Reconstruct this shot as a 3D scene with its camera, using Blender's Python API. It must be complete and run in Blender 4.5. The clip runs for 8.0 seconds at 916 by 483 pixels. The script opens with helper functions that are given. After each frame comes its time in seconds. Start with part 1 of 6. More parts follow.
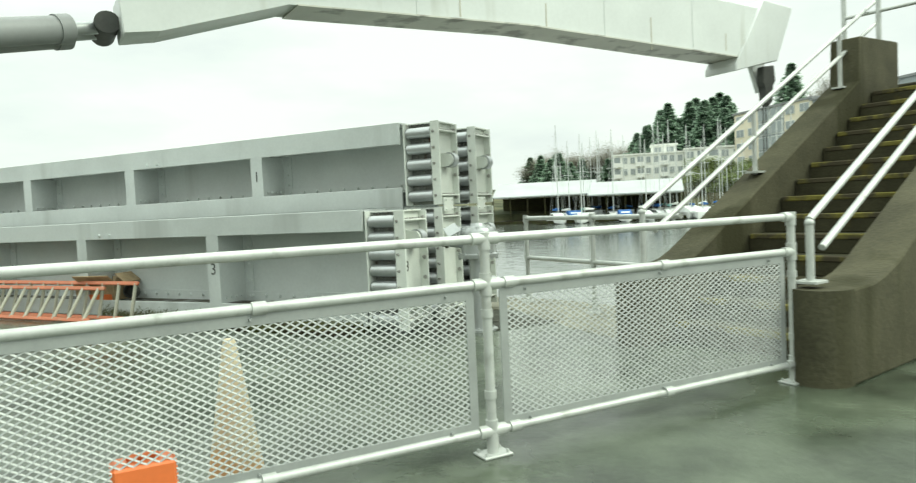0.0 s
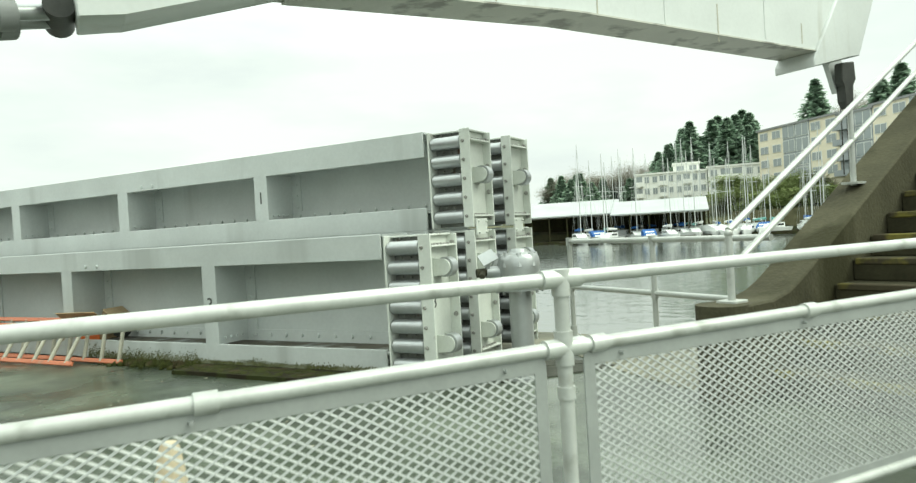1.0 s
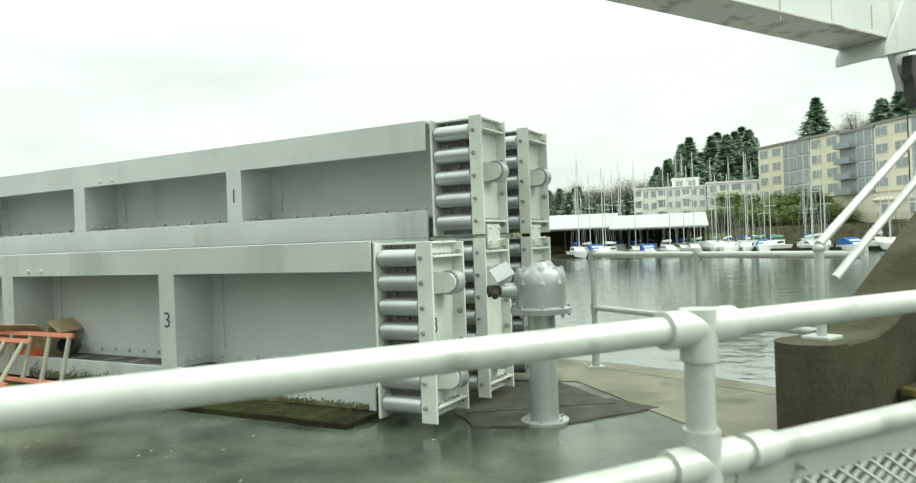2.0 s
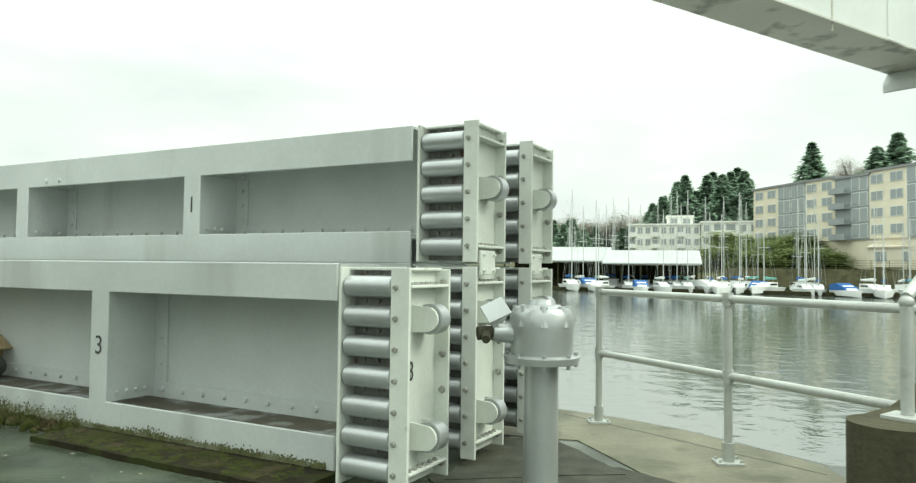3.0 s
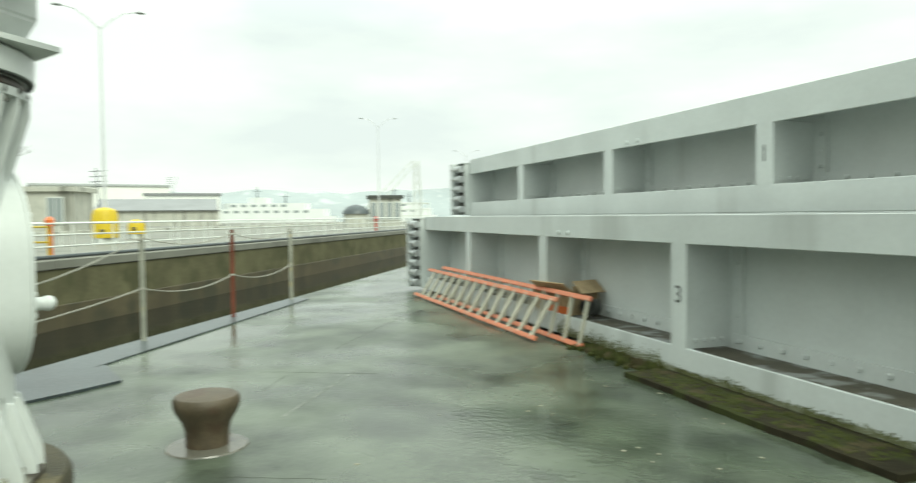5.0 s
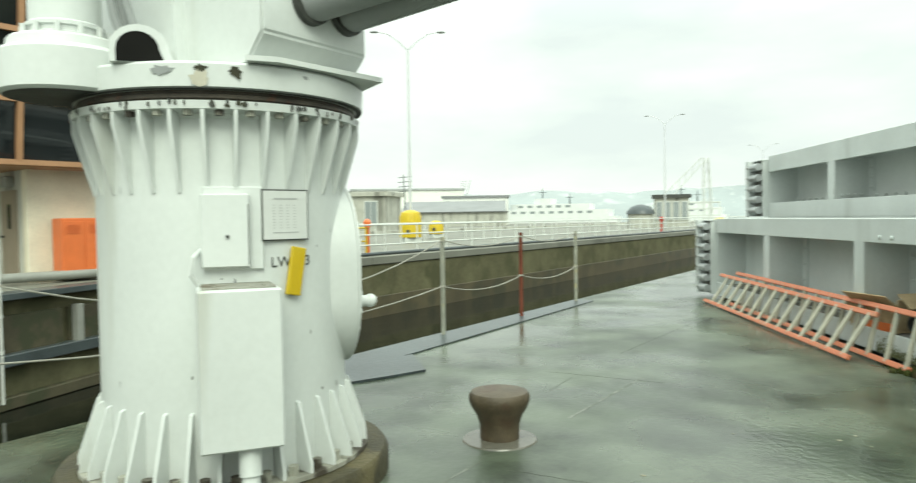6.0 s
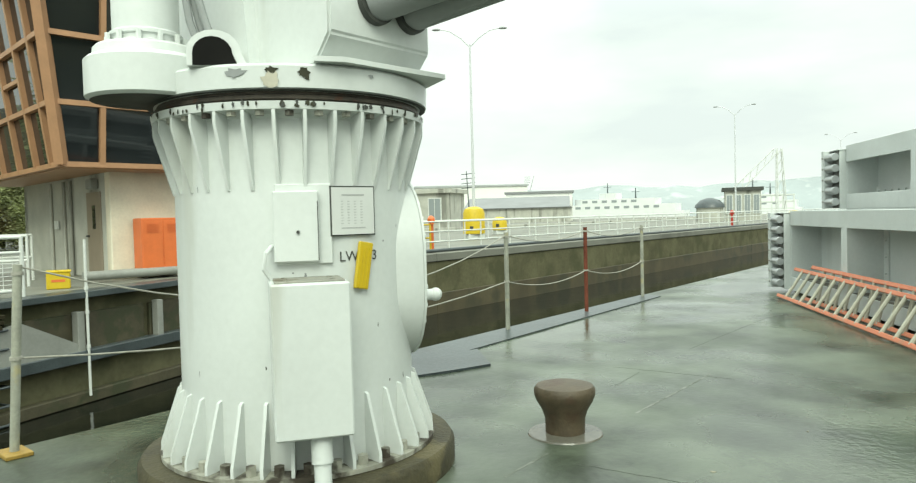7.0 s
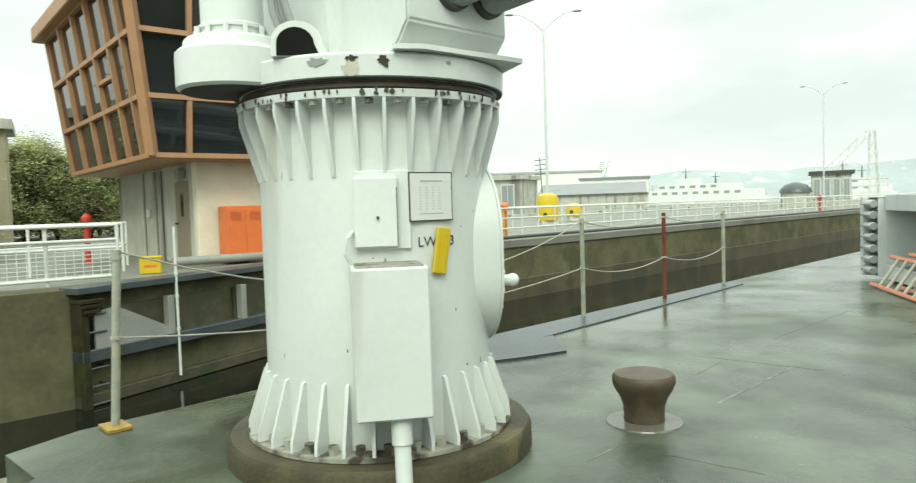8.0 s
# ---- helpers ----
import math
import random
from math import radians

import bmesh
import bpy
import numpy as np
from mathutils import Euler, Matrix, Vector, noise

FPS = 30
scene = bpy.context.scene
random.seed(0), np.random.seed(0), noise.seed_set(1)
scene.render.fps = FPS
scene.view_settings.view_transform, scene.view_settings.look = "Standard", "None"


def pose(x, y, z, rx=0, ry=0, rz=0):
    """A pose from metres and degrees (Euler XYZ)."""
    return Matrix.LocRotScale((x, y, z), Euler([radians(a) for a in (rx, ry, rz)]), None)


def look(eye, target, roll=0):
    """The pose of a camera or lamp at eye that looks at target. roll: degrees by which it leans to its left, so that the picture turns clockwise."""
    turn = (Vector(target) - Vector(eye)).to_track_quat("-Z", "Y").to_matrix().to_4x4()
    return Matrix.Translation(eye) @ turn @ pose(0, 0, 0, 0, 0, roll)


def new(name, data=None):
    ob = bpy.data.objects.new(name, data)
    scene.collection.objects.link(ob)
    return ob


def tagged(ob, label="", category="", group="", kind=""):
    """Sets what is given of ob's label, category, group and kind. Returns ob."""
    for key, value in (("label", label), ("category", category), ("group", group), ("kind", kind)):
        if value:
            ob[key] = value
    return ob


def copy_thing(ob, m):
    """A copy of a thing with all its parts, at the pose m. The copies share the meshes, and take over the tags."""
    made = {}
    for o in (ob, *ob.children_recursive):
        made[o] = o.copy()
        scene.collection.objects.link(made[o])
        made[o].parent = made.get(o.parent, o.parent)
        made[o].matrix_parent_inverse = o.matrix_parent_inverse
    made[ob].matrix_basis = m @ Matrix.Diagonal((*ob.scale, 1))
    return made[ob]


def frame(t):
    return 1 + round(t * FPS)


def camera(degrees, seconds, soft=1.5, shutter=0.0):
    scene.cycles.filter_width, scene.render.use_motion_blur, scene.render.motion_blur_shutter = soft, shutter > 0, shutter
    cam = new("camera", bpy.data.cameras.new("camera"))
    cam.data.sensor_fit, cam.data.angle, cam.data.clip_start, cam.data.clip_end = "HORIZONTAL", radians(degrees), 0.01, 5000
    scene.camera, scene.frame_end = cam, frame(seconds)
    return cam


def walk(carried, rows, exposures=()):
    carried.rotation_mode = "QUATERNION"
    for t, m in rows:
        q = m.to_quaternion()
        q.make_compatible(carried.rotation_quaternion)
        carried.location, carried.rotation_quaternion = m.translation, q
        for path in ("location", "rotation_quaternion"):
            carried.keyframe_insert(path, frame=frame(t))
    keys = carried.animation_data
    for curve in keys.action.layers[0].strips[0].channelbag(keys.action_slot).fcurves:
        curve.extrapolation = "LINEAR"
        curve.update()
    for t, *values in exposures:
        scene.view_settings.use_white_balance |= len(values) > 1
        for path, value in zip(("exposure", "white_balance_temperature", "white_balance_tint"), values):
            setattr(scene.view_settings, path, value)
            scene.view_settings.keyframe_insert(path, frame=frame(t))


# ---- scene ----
cam = camera(65.5, 8.0, soft=1.2, shutter=0.4)
PATH = [
    (0, (0.091, -0.011, 1.219), (0.034, 1.986, 1.125), -2.7),
    (0.5, (0.049, 0.556, 1.215), (-0.098, 2.549, 1.133), -3.0),
    (1, (-0.075, 1.154, 1.237), (-0.186, 3.15, 1.207), -3.4),
    (1.5, (-0.167, 1.745, 1.221), (-0.266, 3.743, 1.237), -2.5),
    (1.7, (-0.195, 1.947, 1.213), (-0.299, 3.945, 1.192), -2.4),
    (2.8, (-0.222, 3.004, 1.249), (-0.287, 5.001, 1.339), -0.2),
    (3, (-0.22, 3.121, 1.228), (-0.299, 5.118, 1.302), 0.7),
    (3.5, (-0.233, 3.266, 1.223), (-0.49, 5.25, 1.239), 0.0),
    (4, (-0.293, 3.279, 1.221), (-0.858, 5.197, 1.172), 0.5),
    (4.5, (-0.304, 3.208, 1.26), (-1.304, 4.938, 1.177), -0.9),
    (5, (-0.351, 3.198, 1.254), (-1.771, 4.605, 1.182), -0.6),
    (5.2, (-0.352, 3.199, 1.274), (-1.884, 4.483, 1.203), -1.5),
    (6.3, (-0.328, 3.158, 1.293), (-2.222, 3.798, 1.234), -1.1),
    (6.5, (-0.312, 3.162, 1.29), (-2.215, 3.775, 1.232), -1.7),
    (7, (-0.314, 3.153, 1.282), (-2.224, 3.741, 1.214), -1.5),
    (7.5, (-0.316, 3.140, 1.277), (-2.249, 3.648, 1.193), -1.6),
    (8, (-0.316, 3.131, 1.276), (-2.276, 3.520, 1.177), -1.8),
]
walk(cam, [(t, look(eye, target, roll)) for t, eye, target, roll in PATH],
     exposures=[(0.0, 0.16, 6750, -9.0), (8.0, 0.18, 6750, -9.0)])

# ---- world and light ----
world = bpy.data.worlds.new("overcast_sky")
scene.world = world
world.use_nodes = True
wn, wl = world.node_tree.nodes, world.node_tree.links
wn.clear()
w_out = wn.new("ShaderNodeOutputWorld")
w_bg = wn.new("ShaderNodeBackground")
w_sky = wn.new("ShaderNodeTexSky")
w_sky.sky_type, w_sky.sun_disc = "NISHITA", False
w_sky.sun_elevation, w_sky.sun_rotation = radians(44), radians(105)
w_sky.dust_density, w_sky.air_density = 4.0, 1.0
w_dim = wn.new("ShaderNodeVectorMath")
w_dim.operation = "SCALE"
w_dim.inputs["Scale"].default_value = 0.12
w_co = wn.new("ShaderNodeTexCoord")
w_map = wn.new("ShaderNodeMapping")
w_map.inputs["Scale"].default_value = (1.0, 1.0, 3.2)
w_noise = wn.new("ShaderNodeTexNoise")
w_noise.inputs["Scale"].default_value = 2.3
w_noise.inputs["Detail"].default_value = 7.0
w_noise.inputs["Roughness"].default_value = 0.52
w_ramp = wn.new("ShaderNodeValToRGB")
w_ramp.color_ramp.elements[0].position, w_ramp.color_ramp.elements[0].color = 0.36, (0.87, 0.885, 0.95, 1)
w_ramp.color_ramp.elements[1].position, w_ramp.color_ramp.elements[1].color = 0.56, (1.045, 1.05, 1.075, 1)
w_mix = wn.new("ShaderNodeMix")
w_mix.data_type = "RGBA"
w_mix.inputs[0].default_value = 0.94
wl.new(w_co.outputs["Generated"], w_map.inputs[0])
wl.new(w_map.outputs[0], w_noise.inputs["Vector"])
wl.new(w_noise.outputs[0], w_ramp.inputs[0])
wl.new(w_sky.outputs[0], w_dim.inputs[0])
wl.new(w_dim.outputs[0], w_mix.inputs[6])
wl.new(w_ramp.outputs[0], w_mix.inputs[7])
w_sep = wn.new("ShaderNodeSeparateXYZ")
wl.new(w_co.outputs["Generated"], w_sep.inputs[0])
w_up = wn.new("ShaderNodeMapRange")
w_up.inputs[1].default_value, w_up.inputs[2].default_value = 0.24, 1.0
w_up.inputs[3].default_value, w_up.inputs[4].default_value = 0.95, 2.8
wl.new(w_sep.outputs[2], w_up.inputs[0])
w_lum = wn.new("ShaderNodeVectorMath")
w_lum.operation = "SCALE"
wl.new(w_mix.outputs[2], w_lum.inputs[0])
wl.new(w_up.outputs[0], w_lum.inputs["Scale"])
wl.new(w_lum.outputs[0], w_bg.inputs[0])
w_bg.inputs[1].default_value = 1.0
wl.new(w_bg.outputs[0], w_out.inputs[0])

sun = new("sun", bpy.data.lights.new("sun", "SUN"))
sun.data.energy, sun.data.angle, sun.data.color = 1.6, radians(30), (1.0, 0.98, 0.93)
sun.matrix_world = look((15, -4, 15), (0, 0, 0))


# ---- materials ----
def material(name, colour, rough=0.6, metal=0.0, vary=0.2, scale=3.0, fine=40.0, bump=0.15, stain=None, stain_at=0.62, stain_scale=1.2, wet=0.0, piece=0.0, streak=False, leafy=False, stain_soft=0.1):
    """Two scales of mottling, a patchy stain and fine relief, all in metres of the world."""
    m = bpy.data.materials.new(name)
    m.use_nodes = True
    n, l = m.node_tree.nodes, m.node_tree.links
    b = n["Principled BSDF"]
    geo = n.new("ShaderNodeNewGeometry")
    pos = geo.outputs["Position"]
    if streak:
        sc = n.new("ShaderNodeVectorMath")
        sc.operation = "MULTIPLY"
        sc.inputs[1].default_value = (1.0, 1.0, 0.12)
        l.new(pos, sc.inputs[0])
        spos = sc.outputs[0]
    else:
        spos = pos

    def nz(s, d, vec):
        t = n.new("ShaderNodeTexNoise")
        t.inputs["Scale"].default_value, t.inputs["Detail"].default_value = s, d
        l.new(vec, t.inputs["Vector"])
        return t.outputs[0]
    big, small = nz(scale, 5, pos), nz(fine, 4, pos)
    add = n.new("ShaderNodeMath")
    add.operation = "MULTIPLY_ADD"
    add.inputs[1].default_value = 0.45
    l.new(small, add.inputs[0])
    l.new(big, add.inputs[2])
    ramp = n.new("ShaderNodeMapRange")
    ramp.inputs[1].default_value, ramp.inputs[2].default_value = 0.45, 1.0
    ramp.inputs[3].default_value, ramp.inputs[4].default_value = 1 - vary, 1 + vary
    l.new(add.outputs[0], ramp.inputs[0])
    val = ramp.outputs[0]
    if piece:
        info = n.new("ShaderNodeObjectInfo")
        pr = n.new("ShaderNodeMapRange")
        pr.inputs[3].default_value, pr.inputs[4].default_value = 1 - piece, 1 + piece
        l.new(info.outputs["Random"], pr.inputs[0])
        mu = n.new("ShaderNodeMath")
        mu.operation = "MULTIPLY"
        l.new(val, mu.inputs[0])
        l.new(pr.outputs[0], mu.inputs[1])
        val = mu.outputs[0]
    tint = n.new("ShaderNodeVectorMath")
    tint.operation = "SCALE"
    tint.inputs[0].default_value = colour
    l.new(val, tint.inputs["Scale"])
    col = tint.outputs[0]
    if stain:
        st = nz(stain_scale, 8, spos)
        sr = n.new("ShaderNodeMapRange")
        sr.inputs[1].default_value, sr.inputs[2].default_value = stain_at, stain_at + stain_soft
        l.new(st, sr.inputs[0])
        mx = n.new("ShaderNodeMix")
        mx.data_type = "RGBA"
        l.new(sr.outputs[0], mx.inputs[0])
        l.new(col, mx.inputs[6])
        mx.inputs[7].default_value = (*stain, 1)
        col = mx.outputs[2]
    l.new(col, b.inputs["Base Color"])
    b.inputs["Metallic"].default_value = metal
    if rough >= 0.75:
        b.inputs["Specular IOR Level"].default_value = 0.15
    if wet:
        wz = nz(0.55, 6, pos)
        wr = n.new("ShaderNodeMapRange")
        wr.inputs[1].default_value, wr.inputs[2].default_value = 0.40, 0.60
        wr.inputs[3].default_value, wr.inputs[4].default_value = rough, wet
        l.new(wz, wr.inputs[0])
        l.new(wr.outputs[0], b.inputs["Roughness"])
    else:
        rr = n.new("ShaderNodeMapRange")
        rr.inputs[3].default_value, rr.inputs[4].default_value = rough - 0.08, rough + 0.08
        l.new(small, rr.inputs[0])
        l.new(rr.outputs[0], b.inputs["Roughness"])
    if leafy:
        tr = n.new("ShaderNodeBsdfTranslucent")
        l.new(col, tr.inputs[0])
        ms = n.new("ShaderNodeMixShader")
        ms.inputs[0].default_value = 0.55
        l.new(b.outputs[0], ms.inputs[1])
        l.new(tr.outputs[0], ms.inputs[2])
        l.new(ms.outputs[0], n["Material Output"].inputs[0])
    if bump:
        bp = n.new("ShaderNodeBump")
        bp.inputs["Strength"].default_value, bp.inputs["Distance"].default_value = bump, 0.01
        l.new(small, bp.inputs["Height"])
        l.new(bp.outputs[0], b.inputs["Normal"])
    return m


M_GREY = material("grey_paint", (0.525, 0.558, 0.540), 0.5, 0, 0.10, 1.5, 30, 0.05, (0.425, 0.45, 0.43), 0.58, 1.7, streak=True)
M_GREYFLAT = material("grey_paint_box", (0.313, 0.326, 0.313), 0.45, 0, 0.12, 3, 40, 0.06, (0.204, 0.197, 0.170), 0.66, 5)
M_ROLLER = material("roller_steel", (0.430, 0.450, 0.450), 0.32, 0.55, 0.12, 4, 30, 0.03)
M_PALE = material("pale_grey_paint", (0.630, 0.660, 0.605), 0.45, 0, 0.10, 4, 40, 0.05, (0.258, 0.231, 0.177), 0.68, 7)
M_RUST = material("rust", (0.045, 0.045, 0.030), 0.8, 0, 0.4, 12, 60, 0.3)
M_CRANE = material("crane_paint", (0.600, 0.628, 0.605), 0.38, 0, 0.07, 1.6, 30, 0.04, (0.44, 0.45, 0.395), 0.60, 3.0, streak=True, stain_soft=0.16)
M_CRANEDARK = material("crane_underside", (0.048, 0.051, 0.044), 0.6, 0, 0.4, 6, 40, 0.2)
M_BOOMGREY = material("boom_grey_primer", (0.245, 0.258, 0.252), 0.5, 0, 0.1, 3, 30, 0.05)
M_GALV = material("galvanised_pipe", (0.470, 0.490, 0.460), 0.36, 0.2, 0.12, 8, 60, 0.06, (0.34, 0.35, 0.32), 0.60, 9)
M_MESH = material("expanded_metal", (0.330, 0.350, 0.335), 0.45, 0.3, 0.10, 8, 60, 0.0)
M_DECK = material("wet_concrete", (0.046, 0.058, 0.039), 0.45, 0, 0.6, 2.6, 22, 0.25, (0.102, 0.122, 0.086), 0.45, 1.2, wet=0.09, stain_soft=0.20)
M_APRON = material("damp_concrete_apron", (0.185, 0.180, 0.125), 0.7, 0, 0.35, 1.6, 30, 0.4, (0.105, 0.105, 0.066), 0.54, 1.5)
M_CONC = material("old_concrete", (0.068, 0.065, 0.040), 0.8, 0, 0.45, 1.8, 35, 0.6, (0.038, 0.037, 0.018), 0.52, 1.6, streak=True)
M_STEP = material("mossy_step", (0.042, 0.040, 0.022), 0.8, 0, 0.35, 4, 40, 0.5, (0.082, 0.065, 0.015), 0.60, 3)
M_MOSS = material("moss", (0.040, 0.046, 0.012), 0.95, 0, 0.4, 9, 60, 0.6, (0.060, 0.050, 0.026), 0.52, 5)
M_NOSING = material("worn_yellow_nosing", (0.150, 0.135, 0.035), 0.8, 0, 0.4, 6, 40, 0.4, (0.058, 0.051, 0.031), 0.42, 4)
M_LOCKWALL = material("lock_wall_concrete", (0.105, 0.100, 0.056), 0.8, 0, 0.35, 0.9, 9, 0.5, (0.072, 0.072, 0.038), 0.52, 0.8)
M_DARKSTEEL = material("dark_plate", (0.050, 0.062, 0.064), 0.34, 0.0, 0.35, 2, 30, 0.2)
M_ASPHALT = material("old_asphalt", (0.066, 0.068, 0.054), 0.75, 0, 0.4, 6, 70, 0.6, (0.075, 0.073, 0.05), 0.60, 4)
M_WOODSLAB = material("dark_timber", (0.026, 0.023, 0.012), 0.85, 0, 0.4, 5, 40, 0.5, (0.034, 0.040, 0.012), 0.5, 4)


def glass_like(name, colour, rough, scale, bump, dist=0.05, stretch=(1, 1, 1)):
    m = bpy.data.materials.new(name)
    m.use_nodes = True
    n, l = m.node_tree.nodes, m.node_tree.links
    b = n["Principled BSDF"]
    b.inputs["Base Color"].default_value = (*colour, 1)
    b.inputs["Roughness"].default_value = rough
    geo = n.new("ShaderNodeNewGeometry")
    mp = n.new("ShaderNodeVectorMath")
    mp.operation = "MULTIPLY"
    mp.inputs[1].default_value = stretch
    l.new(geo.outputs["Position"], mp.inputs[0])
    t = n.new("ShaderNodeTexNoise")
    t.inputs["Scale"].default_value, t.inputs["Detail"].default_value = scale, 4
    l.new(mp.outputs[0], t.inputs["Vector"])
    bp = n.new("ShaderNodeBump")
    bp.inputs["Strength"].default_value, bp.inputs["Distance"].default_value = bump, dist
    l.new(t.outputs[0], bp.inputs["Height"])
    l.new(bp.outputs[0], b.inputs["Normal"])
    return m


M_WATER = glass_like("rippled_water", (0.105, 0.120, 0.105), 0.04, 1.1, 0.34, 0.10)
M_WATER.node_tree.nodes["Principled BSDF"].inputs["IOR"].default_value = 4.0
M_FARGLASS = glass_like("far_window_glass", (0.26, 0.29, 0.29), 0.12, 0.6, 0.03)
M_WINDOW = glass_like("dark_window_glass", (0.012, 0.015, 0.016), 0.03, 0.6, 0.03)


# ---- mesh helpers ----
def box(bm, c, s, m=None, bevel=0.0):
    """A box of size s round c, bevelled, turned by m."""
    t = Matrix.Translation(c) @ Matrix.Diagonal((*s, 1))
    made = bmesh.ops.create_cube(bm, size=1.0, matrix=(m @ t) if m else t)["verts"]
    if bevel:
        edges = list({e for v in made for e in v.link_edges})
        bmesh.ops.bevel(bm, geom=edges, offset=bevel, segments=1, affect="EDGES")


def rod(bm, a, b, r, r2=None, seg=12, caps=True):
    a, b = (p.translation.copy() if isinstance(p, Matrix) else Vector(p) for p in (a, b))
    d = b - a
    m = Matrix.Translation((a + b) / 2) @ d.to_track_quat("Z", "Y").to_matrix().to_4x4()
    bmesh.ops.create_cone(bm, cap_ends=caps, segments=seg, radius1=r, radius2=r if r2 is None else r2, depth=d.length, matrix=m)


def lathe(bm, profile, seg=32, m=None):
    """Turns (radius, height) pairs round z."""
    m = m or Matrix()
    rings = []
    for r, z in profile:
        rings.append([bm.verts.new(m @ Vector((r * math.cos(2 * math.pi * k / seg), r * math.sin(2 * math.pi * k / seg), z))) for k in range(seg)] if r > 1e-5 else [bm.verts.new(m @ Vector((0, 0, z)))])
    for p, q in zip(rings, rings[1:]):
        for k in range(seg):
            j = (k + 1) % seg
            if len(p) == 1 and len(q) > 1:
                bm.faces.new((p[0], q[j], q[k]))
            elif len(q) == 1 and len(p) > 1:
                bm.faces.new((p[k], p[j], q[0]))
            elif len(p) > 1:
                bm.faces.new((p[k], p[j], q[j], q[k]))
    return rings


def prism(bm, poly, lo, hi, m=None):
    """An upright prism: poly of (x, y) from z = lo to hi, turned by m."""
    m = m or Matrix()
    a = [bm.verts.new(m @ Vector((x, y, lo))) for x, y in poly]
    b = [bm.verts.new(m @ Vector((x, y, hi))) for x, y in poly]
    bm.faces.new(a[::-1])
    bm.faces.new(b)
    for k in range(len(poly)):
        j = (k + 1) % len(poly)
        bm.faces.new((a[k], a[j], b[j], b[k]))


def tube(bm, pts, r, seg=8):
    """One smooth pipe swept along the points, closed at both ends."""
    pts = [p.translation.copy() if isinstance(p, Matrix) else Vector(p) for p in pts]
    side, rings = None, []
    for k, p in enumerate(pts):
        d = (pts[min(k + 1, len(pts) - 1)] - pts[max(k - 1, 0)]).normalized()
        if side is None:
            side = d.cross(Vector((0, 0, 1)) if abs(d.z) < 0.9 else Vector((0, 1, 0)))
        side = (side - d * side.dot(d)).normalized()
        up = side.cross(d)
        rings.append([bm.verts.new(p + (side * math.cos(q * math.tau / seg) + up * math.sin(q * math.tau / seg)) * r) for q in range(seg)])
    for g, h in zip(rings, rings[1:]):
        for q in range(seg):
            bm.faces.new((g[q], g[(q + 1) % seg], h[(q + 1) % seg], h[q]))
    bm.faces.new(rings[0][::-1])
    bm.faces.new(rings[-1])
    bmesh.ops.recalc_face_normals(bm, faces=bm.faces[:])


def mesh_of(name, bm, mat, smooth=True):
    bmesh.ops.recalc_face_normals(bm, faces=bm.faces[:])
    me = bpy.data.meshes.new(name)
    bm.to_mesh(me)
    bm.free()
    me.materials.append(mat)
    if smooth:
        me.shade_smooth()
        me.set_sharp_from_angle(angle=radians(35))
    return me


def part(name, bm, mat, parent, label="", smooth=True):
    ob = new(name, mesh_of(name, bm, mat, smooth))
    ob.parent = parent
    return tagged(ob, label)


def share(name, me, parent, m):
    """One more piece on a mesh that is there already, at m within its parent."""
    ob = new(name, me)
    ob.parent = parent
    ob.matrix_basis = m
    return ob


def thing(name, label, category, group="", kind="", m=None):
    ob = new(name)
    ob.empty_display_size = 0.2
    if m:
        ob.matrix_basis = m
    return tagged(ob, label, category, group, kind)


def solid(name, bm, mat, label, category, group="", kind="", m=None, smooth=True):
    ob = new(name, mesh_of(name, bm, mat, smooth))
    if m:
        ob.matrix_basis = m
    return tagged(ob, label, category, group, kind)


def lettering(text, size, m, mat, parent, name="lettering", label=""):
    cu = bpy.data.curves.new("lettering", "FONT")
    cu.body, cu.size, cu.extrude, cu.align_x, cu.align_y = text, size, 0.0008, "CENTER", "CENTER"
    tmp = new("lettering_source", cu)
    me = bpy.data.meshes.new_from_object(tmp.evaluated_get(bpy.context.evaluated_depsgraph_get()))
    bpy.data.objects.remove(tmp)
    me.materials.clear()
    me.materials.append(mat)
    ob = new(name, me)
    ob.parent = parent
    ob.matrix_basis = m
    return tagged(ob, label)


def direction(deg):
    return Vector((math.cos(radians(deg)), math.sin(radians(deg)), 0))


# ---- ground and water ----
WATER = -2.08
LOCK = direction(124.5)
LOCK_OUT = Vector((-LOCK.y, LOCK.x, 0))
EDGE0 = Vector((-4.90, 1.88, 0)) + LOCK_OUT * 0.12


def edge(s, out=0.0):
    p = EDGE0 + LOCK * s + LOCK_OUT * out
    return (p.x, p.y)


deck_outline = [edge(-0.15), edge(70), (-42, 66), (-13, 16.2), (-1.2, 10.25), (-0.2, 9.85), (0.42, 9.47), (0.92, 9.13), (1.3, 8.76), (1.66, 8.27), (1.98, 7.8), (2.4, 7.7), (9, 13), (16, 6), (9, -9), (-2.6, -9), (-3.2, 1.55), (-4.12, 1.72), (-4.55, 1.42)]
bm = bmesh.new()
prism(bm, deck_outline, -5.0, 0.0)
solid("floor", bm, M_DECK, "wet grey concrete lock island deck with puddles", "deck", kind="structure", smooth=False)

